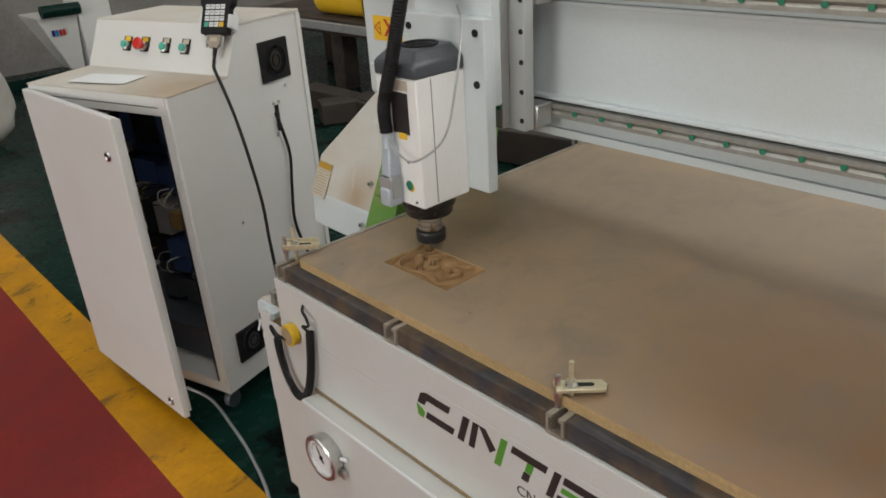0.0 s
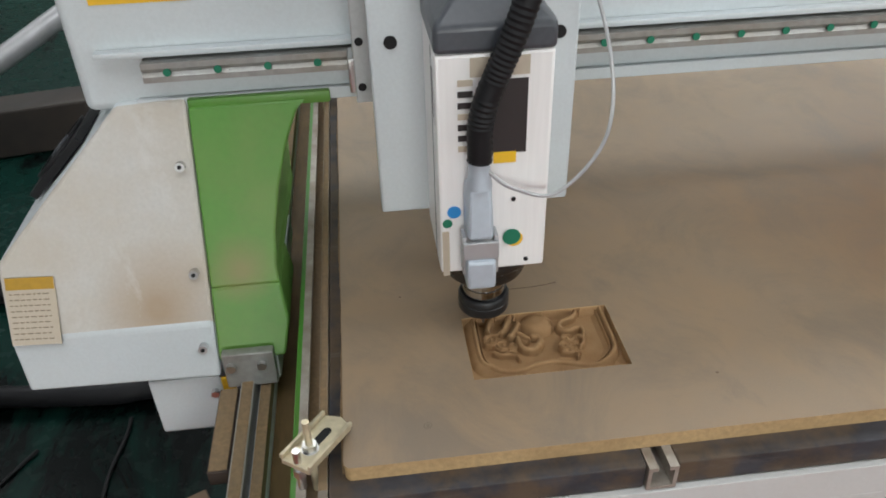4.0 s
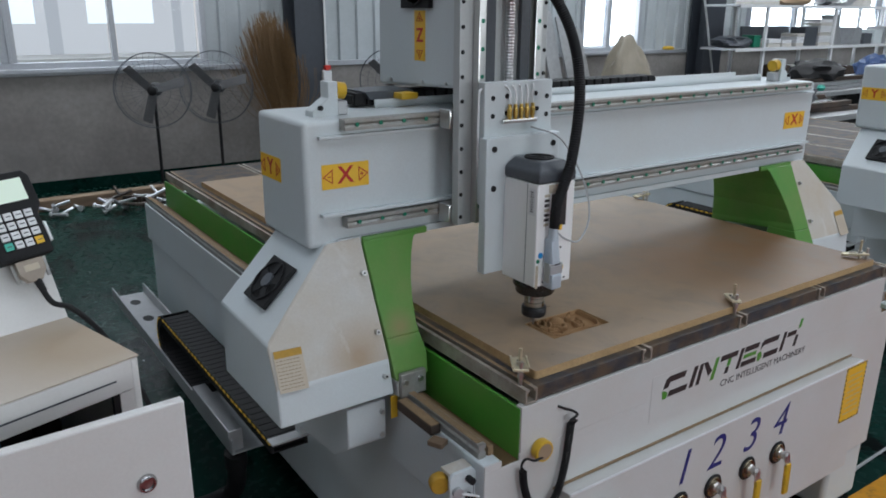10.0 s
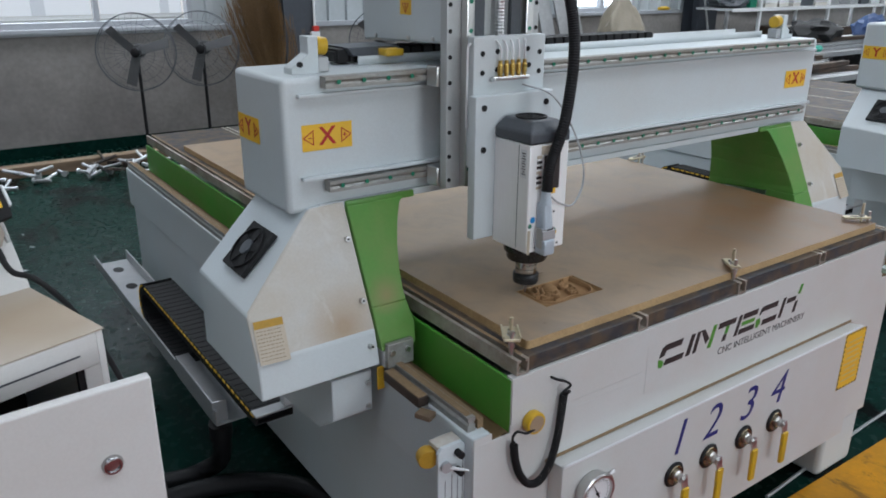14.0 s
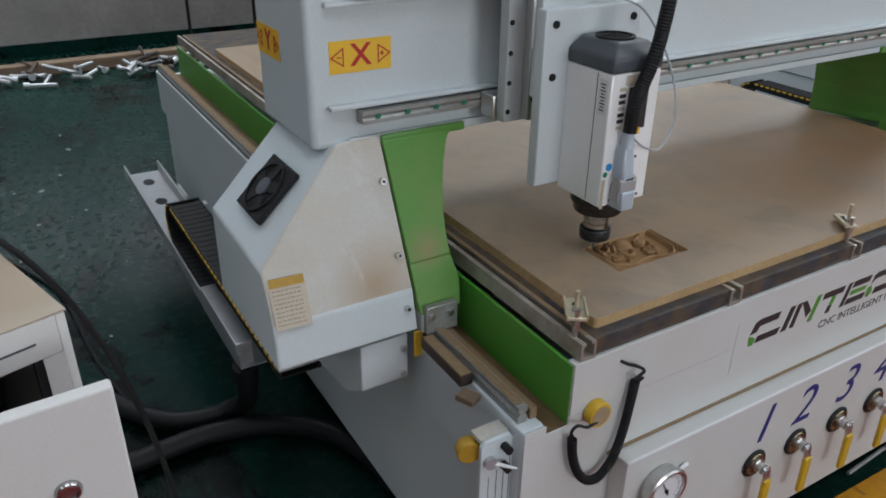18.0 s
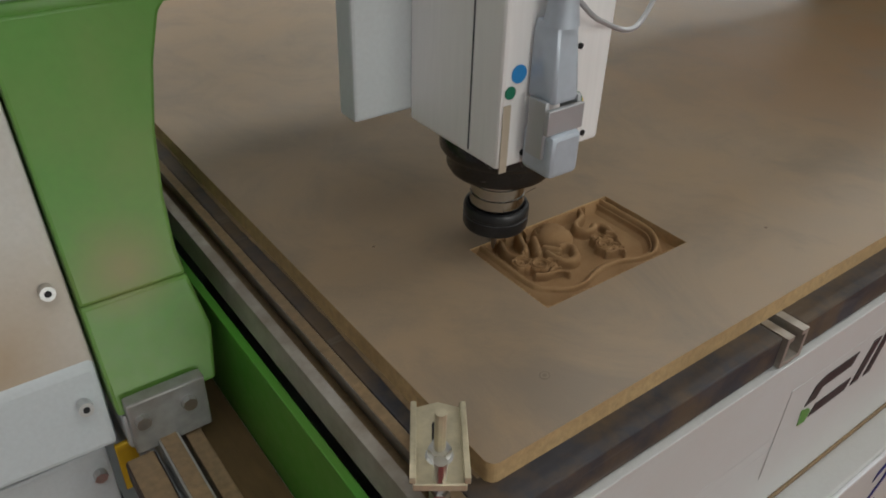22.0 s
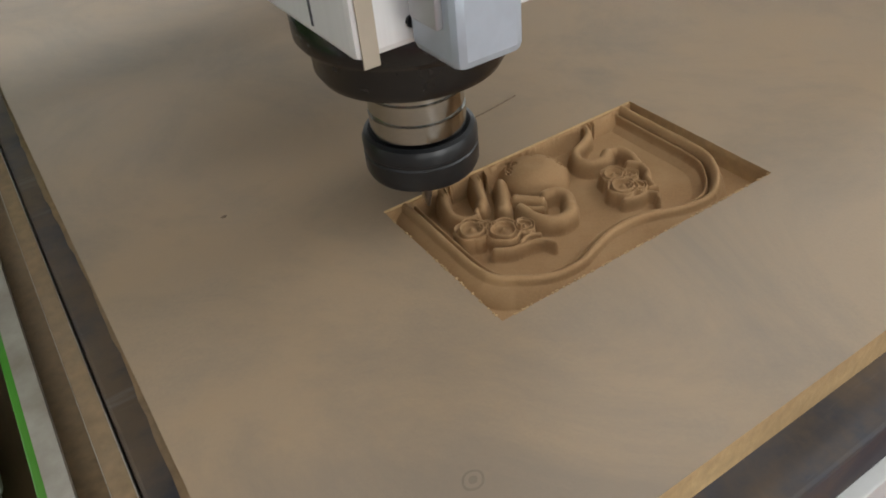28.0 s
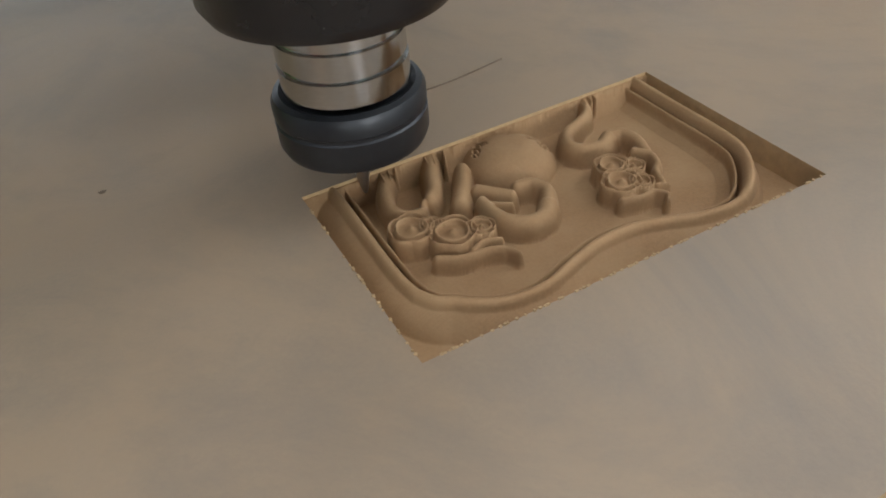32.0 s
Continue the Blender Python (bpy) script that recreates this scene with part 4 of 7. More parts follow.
# oil distributor
SLIDE[0] = Vector((0, 0.021, 0))
oil = part("oil_manifold", rod((CX - 0.055, 0.418, 1.322), (CX + 0.045, 0.418, 1.322), 0.0055, 12), "steel", zplate, "lubrication manifold with brass fittings")
for k in range(5):
    x = CX - 0.034 + k * 0.017
    part("fitting", lathe([(0.0045, 1.324), (0.0045, 1.332), (0.006, 1.333), (0.006, 1.350), (0.0045, 1.352), (0.0045, 1.360)], (x, 0.418, 0), 12), "brass", oil)
    part("oil_line", tube([(x, 0.418, 1.36), (x + 0.001, 0.419, 1.385), (x - 0.008 + 0.004 * k, 0.43, 1.402), (x - 0.02 + 0.01 * k, 0.47, 1.404)], 0.0022, 6, 6), "white", oil)
part("oil_line", tube([(CX - 0.05, 0.45, 1.40), (CX - 0.10, 0.44, 1.395), (CX - 0.106, 0.44, 1.36), (CX - 0.106, 0.44, 1.22)], 0.0025, 6, 6), "white", oil)

# head cover over the Z drive
SLIDE[0] = Vector((0, 0, 0))
HX0, HX1 = CX - 0.098, CX + 0.150
_prof = [(0.916, 1.372), (0.912, 1.66), (0.84, 1.775), (0.70, 1.812), (0.525, 1.800), (0.466, 1.752), (0.466, 1.642), (0.543, 1.632), (0.546, 1.388)]
head = part("head_cover", prism(_prof, "x", HX0, HX1, 0.008, 3), "coat", router, "grey rounded sheet metal head cover")
_fs = facing((HX0 - 0.0003, 0, 0), (-1, 0, 0))
_fg = part("fan_guard", plate(_fs @ Matrix.Translation((-0.720, 1.625, 0)), 0.128, 0.118, 0.012, 0.002), "black", head)
part("fan_rim", turned(lathe([(0.048, 0), (0.048, 0.004), (0.052, 0.004), (0.052, 0)], (0, 0, 0.0125)), _fs @ Matrix.Translation((-0.720, 1.625, 0))), "black", _fg)
part("fan_hub", turned(lathe([(0.018, 0), (0.018, 0.005), (0.001, 0.006)], (0, 0, 0.0125)), _fs @ Matrix.Translation((-0.720, 1.625, 0))), "black", _fg)
arrow_label("axis_label", (HX0 - 0.0003, 0.713, 1.502), (-1, 0, 0), 0.048, 0.118, "Z", head, True)
_ff = facing((0, 0.4655, 0), (0, -1, 0))
_wl = part("warning_label", plate(_ff @ Matrix.Translation((CX + 0.070, 1.676, 0)), 0.150, 0.062, 0.0008), "black_ink", head, "black and yellow warning label")
part("label_half", plate(_ff @ Matrix.Translation((CX + 0.022, 1.676, 0.0008)), 0.054, 0.062, 0.0004), "label", _wl)
part("triangle", join(*[flat(_ff @ Matrix.Translation((CX + 0.022, 1.672, 0.0013)), p) for p in ([(-0.020, -0.015), (0.020, -0.015), (0.0155, -0.012), (-0.0155, -0.012)], [(0.020, -0.015), (0, 0.020), (0, 0.0145), (0.0155, -0.012)], [(0, 0.020), (-0.020, -0.015), (-0.0155, -0.012), (0, 0.0145)], [(-0.0015, -0.009), (0.0015, -0.009), (0.0015, 0.006), (-0.0015, 0.006)])]), "black_ink", _wl)
for k in range(5):
    part("print_line", plate(_ff @ Matrix.Translation((CX + 0.090, 1.655 + k * 0.0105, 0.0008)), 0.08 - 0.012 * (k % 3), 0.0028, 0.0004), "white_label", _wl)
part("cable_slot", join(plate(_ff @ Matrix.Translation((CX - 0.03, 1.708, 0)), 0.030, 0.070, 0.002, 0.0)), "black", head)
for y, z in ((0.60, 1.395), (0.70, 1.392), (0.85, 1.388), (0.56, 1.44), (0.56, 1.58)):
    part("screw", rod((HX0 + 0.002, y, z), (HX0 - 0.004, y, z), 0.005, 8), "steel", head)
part("top_bracket", box(HX0 + 0.02, HX1 - 0.03, 0.470, 0.535, 1.628, 1.640, 0.002), "darkgrey", head)
part("cable_clip", join(box(HX1 + 0.0, HX1 + 0.05, 0.49, 0.50, 1.645, 1.70, 0.002), lathe([(0.050, 1.66), (0.050, 1.705), (0.046, 1.705), (0.046, 1.66)], (HX1 + 0.10, 0.495, 0), 24), box(HX1 + 0.05, HX1 + 0.15, 0.44, 0.55, 1.655, 1.661, 0.002)), "yellow", head, "yellow plastic hose holder")

# ---- the board and its carving ----
MX0, MX1, MY0, MY1 = 0.211, 1.566, 0.160, 2.33
CX0, CX1, CY0, CY1 = 0.355, 0.533, 0.2620, 0.3670
board = thing("mdf_board", (0.9, 1.2, 0.829), "brown MDF board clamped on the machine table, partly carved", "board")


def rounded_corner(x0, y0, x1, y1, r, n=6):
    """Outline of the front strip of the board with one rounded and one square corner."""
    pts = [(x0 + r - r * math.cos(k * math.pi / 2 / n), y0 + r - r * math.sin(k * math.pi / 2 / n)) for k in range(n + 1)]
    return pts + [(x1, y0), (x1, y1), (x0, y1)]


_sh = join(prism(rounded_corner(MX0, MY0, MX1, CY0, 0.008), "z", 0.8295, ZT), box(MX0, MX1, CY1, MY1, 0.8295, ZT), box(MX0, CX0, CY0, CY1, 0.8295, ZT), box(CX1, MX1, CY0, CY1, 0.8295, ZT))
for _fc in _sh.faces:
    _fc.normal_update()
    _fc.material_index = 0 if abs(_fc.normal.z) > 0.5 else 1
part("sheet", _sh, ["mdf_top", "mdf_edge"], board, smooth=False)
_rw = random.Random(21)
_dr = [(MX0 - 0.0025 - 0.0012 * _rw.random() - 0.0012 * math.sin(k * 0.23), 0.17 + k * 0.012) for k in range(180)]
part("edge_dust", prism([(MX0 + 0.002, 0.17)] + [(MX0 + 0.002, 0.17 + 179 * 0.012)] + _dr[::-1], "z", 0.8288, 0.8299), "dust", router, "sawdust lying along the board's edge")


def carving():
    """Relief on a fine grid: a wavy frame, a ball and scrolls with blossoms, unfinished at the far edge."""
    w, d, nx, ny = CX1 - CX0, CY1 - CY0, 560, 330
    U, V = np.meshgrid(np.linspace(0, w, nx), np.linspace(0, d, ny))
    BASE = -0.0132
    Hm = np.full(U.shape, BASE)

    def dist(pts, n=12, r0=1.0, r1=1.0):
        """Distance to a curve, divided by a width that runs from r0 to r1 along it."""
        path = np.array([p[:2] for p in spline([(a * 0.001, b * 0.001, 0) for a, b in pts], n)])
        best = np.full(U.shape, 9.0)
        for i, (p, q) in enumerate(zip(path, path[1:])):
            e = q - p
            k = np.clip(((U - p[0]) * e[0] + (V - p[1]) * e[1]) / max(e @ e, 1e-12), 0, 1)
            best = np.minimum(best, np.hypot(U - p[0] - k * e[0], V - p[1] - k * e[1]) / (r0 + (r1 - r0) * (i + k) / (len(path) - 1)))
        return best

    def ridge(pts, r0, top, r1=None, sharp=2.2, power=0.55, base=-0.0130):
        nonlocal Hm
        q = np.clip(dist(pts, r0=r0 * 0.001, r1=(r1 or r0) * 0.001), 0, 1)
        Hm = np.maximum(Hm, base + (top - base) * np.clip(1 - q ** sharp, 0, 1) ** power)

    left = [(13.2, 118), (13.2, 90), (12.6, 62), (12.6, 42), (14.2, 31)]
    low = [(14.2, 31), (18, 24.5), (23.5, 20.6), (28, 16.6), (38, 11), (48, 9.6), (56, 10.2), (63, 12.6), (72, 15.6), (83, 18.2), (97, 18.2), (110, 14.6), (122, 9.6), (134, 7.4), (143, 8.2)]
    right = [(143, 8.2), (151, 12.6), (159, 19.6), (166.5, 29.5), (169.8, 38.5), (170.8, 54), (170.6, 72), (170.8, 91), (171, 118)]
    line = [p[:2] for q in (left, low, right) for p in spline([(a * 0.001, b * 0.001, 0) for a, b in q], 12)]
    IN = -0.0122
    fd = np.minimum(np.minimum(dist(left), dist(low)), dist(right))
    # inside the frame: even-odd count of crossings
    inside = np.zeros(U.shape, bool)
    for p, q in zip(line, line[1:] + line[:1]):
        hitv = (p[1] > V) != (q[1] > V)
        inside ^= hitv & (U < (q[0] - p[0]) * (V - p[1]) / ((q[1] - p[1]) or 1e-9) + p[0])
    Hm = np.where(inside, IN, Hm)
    # crest: steep and crisp inside, a broad roll towards the pocket's rim outside
    broad = np.where(U > 0.145, 0.0052, 0.0105)
    roll = np.where(inside, np.clip(fd / 0.0024, 0, 1), np.clip((fd - 0.0012) / broad, 0, 1))
    Hm = np.maximum(Hm, BASE + 0.0090 * np.clip(1 - roll ** np.where(inside, 2.4, 1.5), 0, 1) ** 0.75)
    # a rounded bead along the crest
    Hm = np.maximum(Hm, BASE + 0.0128 * np.clip(1 - (fd / 0.0034) ** 2, 0, 1) ** 0.40)
    # a fine bead, then a shallow ledge, along the inner side
    Hm = np.where(inside, np.maximum(Hm, BASE + 0.0092 * np.exp(-((fd - 0.0052) / 0.0011) ** 4)), Hm)
    ledge = np.where(inside & (U > 0.12) & (V > 0.018), np.clip((0.0115 - fd) / 0.0050, 0, 1), 0)
    Hm = np.maximum(Hm, IN + 0.0022 * ledge)
    # ball, cut off by the unfinished edge
    q = np.hypot((U - 0.0895) / 0.0212, (V - 0.0895) / 0.0208)
    Hm = np.where(q < 1, np.maximum(Hm, BASE + 0.0132 * np.clip(1 - q ** 2.2, 0, 1) ** 0.5), Hm)
    rng = np.random.RandomState(4)
    for a, b, ex, ey in ((97, 103, 2.4, 1.2), (101, 101, 1.4, 1.6), (96.5, 99.5, 2.0, 1.0), (103, 92, 1.8, 1.4), (105.5, 90, 1.2, 2.0), (104, 85.5, 1.0, 1.9), (106.5, 85, 0.9, 1.8), (81, 101, 1.0, 2.4), (78, 97.5, 0.9, 2.1), (83, 99, 0.8, 1.6), (76, 95, 0.8, 1.5)):
        qq = np.hypot((U * 1000 - a) / ex, (V * 1000 - b) / ey)
        Hm -= 0.0015 * np.exp(-((qq - 1) / 0.35) ** 2)
    # scrolls and limbs
    ridge([(37, 104), (31.5, 94), (29.2, 83), (32, 75.5), (38.5, 73)], 4.6, -0.0022, 3.4)
    ridge([(58.5, 104), (52.5, 91.5), (49, 83.5), (45, 79)], 5.2, -0.0016, 4.2)
    ridge([(45, 79.5), (41.5, 78), (39.5, 74.5)], 2.6, -0.0030)
    ridge([(67, 91), (61.5, 81), (54.5, 71)], 4.8, -0.0022, 5.2)
    ridge([(64.5, 74), (69.5, 68), (74, 63)], 3.7, -0.0020, 3.2)
    ridge([(62, 66), (62.2, 58), (64.5, 50.5), (70.5, 45.2), (78, 45.6), (83, 50.5)], 4.0, -0.0022, 5.4)
    ridge([(64, 63), (67, 60.2), (70.5, 57.5)], 1.7, -0.0032)
    ridge([(79.5, 67.5), (86, 65.5), (88.2, 59), (84.5, 52.5)], 4.2, -0.0026, 4.6)
    ridge([(141, 105), (136.5, 96.5), (128, 91.5), (119, 87.5), (114.5, 80), (117, 73.5), (125, 71.2), (132, 75)], 3.6, -0.0020, 4.8)
    ridge([(133, 76.5), (139.5, 74), (140.8, 66), (138, 57)], 4.6, -0.0026, 4.0)
    ridge([(134, 60), (137.5, 54), (135.5, 47), (131, 42.5), (128.5, 36)], 3.0, -0.0028, 2.6)
    for a, b, e in ((34, 98, 3), (37.5, 100, 4), (41, 102, 4), (54.5, 97, 4), (58, 98, 5), (62.5, 97, 7), (139, 100, 4), (142.5, 100.5, 3), (145.5, 101, 2)):
        ridge([(a, b), (a + e * 0.5, b + 9)], 1.05, -0.0014, 0.9, power=0.7)
    # blossoms: scalloped petals in rings round a bud, on a steep block
    for a, b, r, turn in ((29.5, 65.5, 10.0, 0.3), (42, 55, 10.4, 1.1), (118.5, 56, 8.0, 0.7), (114.5, 44.5, 9.2, 2.0), (52.5, 51.5, 6.4, 0.2), (37, 63.5, 5.2, 1.4), (125.5, 50.5, 5.6, 0.5), (121, 40, 5.8, 1.0)):
        ang = np.arctan2(V - b * 0.001, U - a * 0.001)
        rr = np.hypot(U - a * 0.001, V - b * 0.001) / (r * 0.001)
        rim = 0.90 + 0.10 * np.abs(np.cos(2.5 * ang + turn))
        mid = 0.56 + 0.07 * np.abs(np.cos(1.5 * ang + turn * 2))
        h = IN + 0.0078 * np.clip((rim + 0.04 - rr) / 0.12, 0, 1) ** 0.7
        h += 0.0021 * np.exp(-((rr - rim + 0.09) / 0.075) ** 2) + 0.0023 * np.exp(-((rr - mid) / 0.075) ** 2) + 0.0024 * np.exp(-(rr / 0.17) ** 2)
        h -= 0.0012 * np.exp(-((rr - (mid + rim) * 0.5 + 0.04) / 0.06) ** 2)
        Hm = np.maximum(Hm, np.where(rr < rim + 0.04, h, -1))
    ridge([(31, 47), (38, 42.5), (48, 41), (55, 38), (57.5, 32.5)], 3.0, -0.0046, 1.8)
    ridge([(44, 43), (50, 45), (56, 42.5)], 2.2, -0.0040, 1.4)
    ridge([(109, 36.5), (117, 34), (123, 34.2), (126, 30), (123.5, 26.5)], 2.8, -0.0046, 1.6)
    ridge([(126, 36), (130, 33.5)], 2.0, -0.0040, 1.2)
    # tool marks and the uncut far strip with its flutes
    Hm += rng.normal(0, 0.000018, Hm.shape) + 0.00004 * np.sin(V * 2 * np.pi / 0.0011)
    comb = np.interp(np.linspace(0, 1, nx), np.linspace(0, 1, 90), rng.rand(90)) ** 2
    far = np.clip((V - d + 0.0060) / 0.0060, 0, 1)
    Hm = np.maximum(Hm, BASE + 0.0112 * far ** 1.5)
    Hm = np.where(V > d - 0.0004 - 0.0012 * comb[None, :], np.maximum(Hm, -0.0016), Hm)
    Hm = np.minimum(Hm, -0.0004)
    verts = np.stack([U + CX0, V + CY0, Hm + ZT], -1).reshape(-1, 3)
    idx = np.arange(nx * ny).reshape(ny, nx)
    faces = np.stack([idx[:-1, :-1], idx[:-1, 1:], idx[1:, 1:], idx[1:, :-1]], -1).reshape(-1, 4)
    me = bpy.data.meshes.new("relief")
    o = ORIGIN[board]
    me.from_pydata((verts - np.array(o)).tolist(), [], faces.tolist())
    me.materials.append(M["carving"])
    me.shade_smooth()
    ob = new("relief", me)
    ob.parent = board
    ORIGIN[ob] = o
    return tagged(ob, "freshly carved relief of scrolls and blossoms")


carving()
_sc = [(CX0 + a * 0.001, CY0 + b * 0.001, ZT + 0.0002) for a, b in ((46, 153), (62, 153.6), (80, 153), (101, 153.8), (130, 158.5))]
part("scratch", tube(_sc, 0.0005, 5, 8), "wood", board, "long dark scratch on the board")
for _kx, _ky, _kr in ((0.62, 0.235, 0.0018), (0.285, 0.420, 0.0016)):
    part("knot", prism([(_kx + _kr * (1 + 0.25 * math.sin(3 * a)) * math.cos(a), _ky + 0.7 * _kr * math.sin(a)) for a in [k * 0.45 for k in range(14)]], "z", ZT - 0.001, ZT + 0.0002), "wood", board, "small dark fleck in the board")
_ring = [prism([(0.298 + r * math.cos(a) * (1 + 0.1 * math.sin(2 * a)), 0.204 + 0.9 * r * math.sin(a)) for a in [k * 0.35 for k in range(18)]], "z", ZT - 0.001, ZT + 0.0001 + z) for r, z in ((0.0046, 0.0), (0.0036, 0.0001), (0.0018, 0.0002))]
for _b, _m in zip(_ring, ("board_stain", "mdf_top", "board_stain")):
    part("ring_stain", _b, _m, board, "faint dark ring stain on the board")
_rng = random.Random(3)
_chips = []
for k in range(120):
    x, y = CX0 + _rng.random() * 0.175, CY0 - 0.0005
    if k % 4 == 0:
        x, y = CX0 - 0.0006, CY0 + _rng.random() * 0.095
    _chips.append(box(x, x + 0.0005 + 0.0008 * _rng.random(), y, y + 0.0008, ZT - 0.0008, ZT + 0.0006 * _rng.random() + 0.0002))
tagged(part("rim_burr", join(*_chips), "mdf_edge", board, "fuzzy torn rim of the pocket", smooth=False), kind="stuff")


# ---- clamps ----
def clamp(x, y, yaw, label, tall=0.902, half=0.0125):
    c = thing("clamp", (x, y, 0.829), label, "clamp", "clamps on the table")
    m = pose(x, y, 0, 0, 0, yaw)
    q = m @ Matrix.Translation((0, 0, 0.862)) @ Matrix.Rotation(radians(5), 4, "Y")
    arm = prism([(-0.020, -half), (0.050, -half), (0.056, 0.0), (0.050, half), (-0.020, half)], "z", -0.003, 0.003)
    if half > 0.015:
        for s in (-1, 1):
            part("arm_rim", turned(box(-0.020, 0.050, s * half - 0.002, s * half + 0.002, 0.0031, 0.0085, 0.0008), q), "zinc", c, "upturned clamp edge")
    part("arm", turned(soften(arm, 0.0008, 1), q), "zinc", c, "stamped yellow-zinc clamp arm")
    slot_pts = [(0.016 + 0.016 * s + 0.0045 * math.cos(a), 0.0045 * math.sin(a)) for s, a0 in ((-1, 90), (1, -90)) for a in [radians(a0 + k * 30) for k in range(7)]]
    part("slot", turned(prism(slot_pts, "z", 0.0031, 0.0034), q), "black", c)
    part("stud", turned(rod((0.004, 0, 0.806), (0.004, 0, tall), 0.0038, 10), m), "zinc", c, "threaded clamping stud")
    part("nut", turned(rod((0.004, 0, 0.8655), (0.004, 0, 0.8725), 0.0075, 6), m), "steel", c)
    part("washer", turned(rod((0.004, 0, 0.864), (0.004, 0, 0.8655), 0.009, 16), m), "steel", c)
    part("heel_bolt", turned(rod((-0.015, 0, 0.829), (-0.015, 0, 0.882), 0.0042, 10), m), "steel", c)
    part("heel_nut", turned(rod((-0.015, 0, 0.8475), (-0.015, 0, 0.857), 0.0065, 6), m), "steel", c)
    return c


clamp(0.178, 0.172, 55, "yellow-zinc channel clamp at the board's corner", 0.903, 0.0165)
clamp(0.884, 0.166, 52, "yellow-zinc step clamp at the board's front edge", 0.903)
clamp(1.545, 0.19, 130, "yellow-zinc step clamp at the far front corner", 0.905)
clamp(0.180, 1.09, 5, "yellow-zinc step clamp on the board's long edge", 0.900)
clamp(1.598, 1.09, 175, "yellow-zinc step clamp on the far long edge", 0.900)

# ---- front panel fittings ----
_fu = facing((0, 0.1308, 0), (0, -1, 0))
_fw = facing((0, 0.0876, 0), (0, -1, 0))


def on_upper(x, z, lift=0.0):
    return _fu @ Matrix.Translation((x, z, lift))


def on_lower(x, z, lift=0.0):
    return _fw @ Matrix.Translation((x, z, lift))


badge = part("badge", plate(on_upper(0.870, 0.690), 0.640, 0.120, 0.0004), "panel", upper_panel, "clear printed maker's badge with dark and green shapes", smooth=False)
S = 0.088
_shapes = [("black_ink", [(0.0, 0.28), (0.10, 0.55), (0.24, 0.62), (0.90, 0.62), (0.84, 0.44), (0.26, 0.44), (0.20, 0.30)]), ("black_ink", [(0.20, 0.0), (0.92, 0.0), (0.98, 0.17), (0.26, 0.17)]),
           ("green_clean", [(-0.03, 0.24), (0.12, 0.19), (0.19, 0.11), (0.14, -0.04), (0.0, -0.02)]),
           ("black_ink", [(1.04, 0.0), (1.20, 0.0), (1.38, 0.62), (1.22, 0.62)]),
           ("black_ink", [(1.32, 0.0), (1.46, 0.0), (1.60, 0.62), (1.46, 0.62)]), ("black_ink", [(1.60, 0.62), (1.76, 0.62), (1.98, 0.28), (1.84, 0.14)]),
           ("green_clean", [(1.93, -0.03), (2.08, -0.03), (2.26, 0.64), (2.12, 0.64)]),
           ("black_ink", [(2.32, 0.45), (3.06, 0.45), (3.11, 0.62), (2.37, 0.62)]), ("black_ink", [(2.54, 0.0), (2.69, 0.0), (2.74, 0.20), (2.60, 0.20)]), ("green_clean", [(2.62, 0.22), (2.76, 0.22), (2.82, 0.44), (2.68, 0.44)]),
           ("black_ink", [(3.06, 0.0), (3.20, 0.0), (3.38, 0.62), (3.24, 0.62)]), ("black_ink", [(3.40, 0.45), (4.05, 0.45), (4.10, 0.62), (3.44, 0.62)]), ("green_clean", [(3.36, 0.25), (3.95, 0.25), (3.98, 0.37), (3.39, 0.37)]), ("black_ink", [(3.26, 0.0), (3.95, 0.0), (4.0, 0.16), (3.30, 0.16)]),
           ("black_ink", [(4.16, 0.34), (4.22, 0.55), (4.34, 0.62), (5.05, 0.62), (5.0, 0.45), (4.32, 0.45)]), ("green_clean", [(4.05, 0.24), (4.2, 0.28), (4.27, 0.10), (4.14, -0.04), (4.04, 0.0)]), ("black_ink", [(4.32, 0.0), (5.00, 0.0), (5.05, 0.17), (4.37, 0.17)]),
           ("black_ink", [(5.12, 0.0), (5.26, 0.0), (5.44, 0.62), (5.30, 0.62)]), ("black_ink", [(5.46, 0.40), (5.90, 0.40), (5.94, 0.55), (5.50, 0.55)]), ("black_ink", [(5.82, 0.0), (5.96, 0.0), (6.06, 0.36), (5.92, 0.36)]), ("green_clean", [(6.00, 0.58), (6.13, 0.58), (6.22, 0.88), (6.10, 0.88)])]
for _k, _pts in _shapes:
    part("badge_mark", flat(on_upper(0.590, 0.684, 0.0004), [(a * S * 1.05, b * S * 0.98) for a, b in _pts]), _k, badge)
part("tagline", text_mesh("CNC INTELLIGENT MACHINERY", 0.0265, on_upper(1.005, 0.658, 0.0006), depth=0.0003), "black_ink", badge)

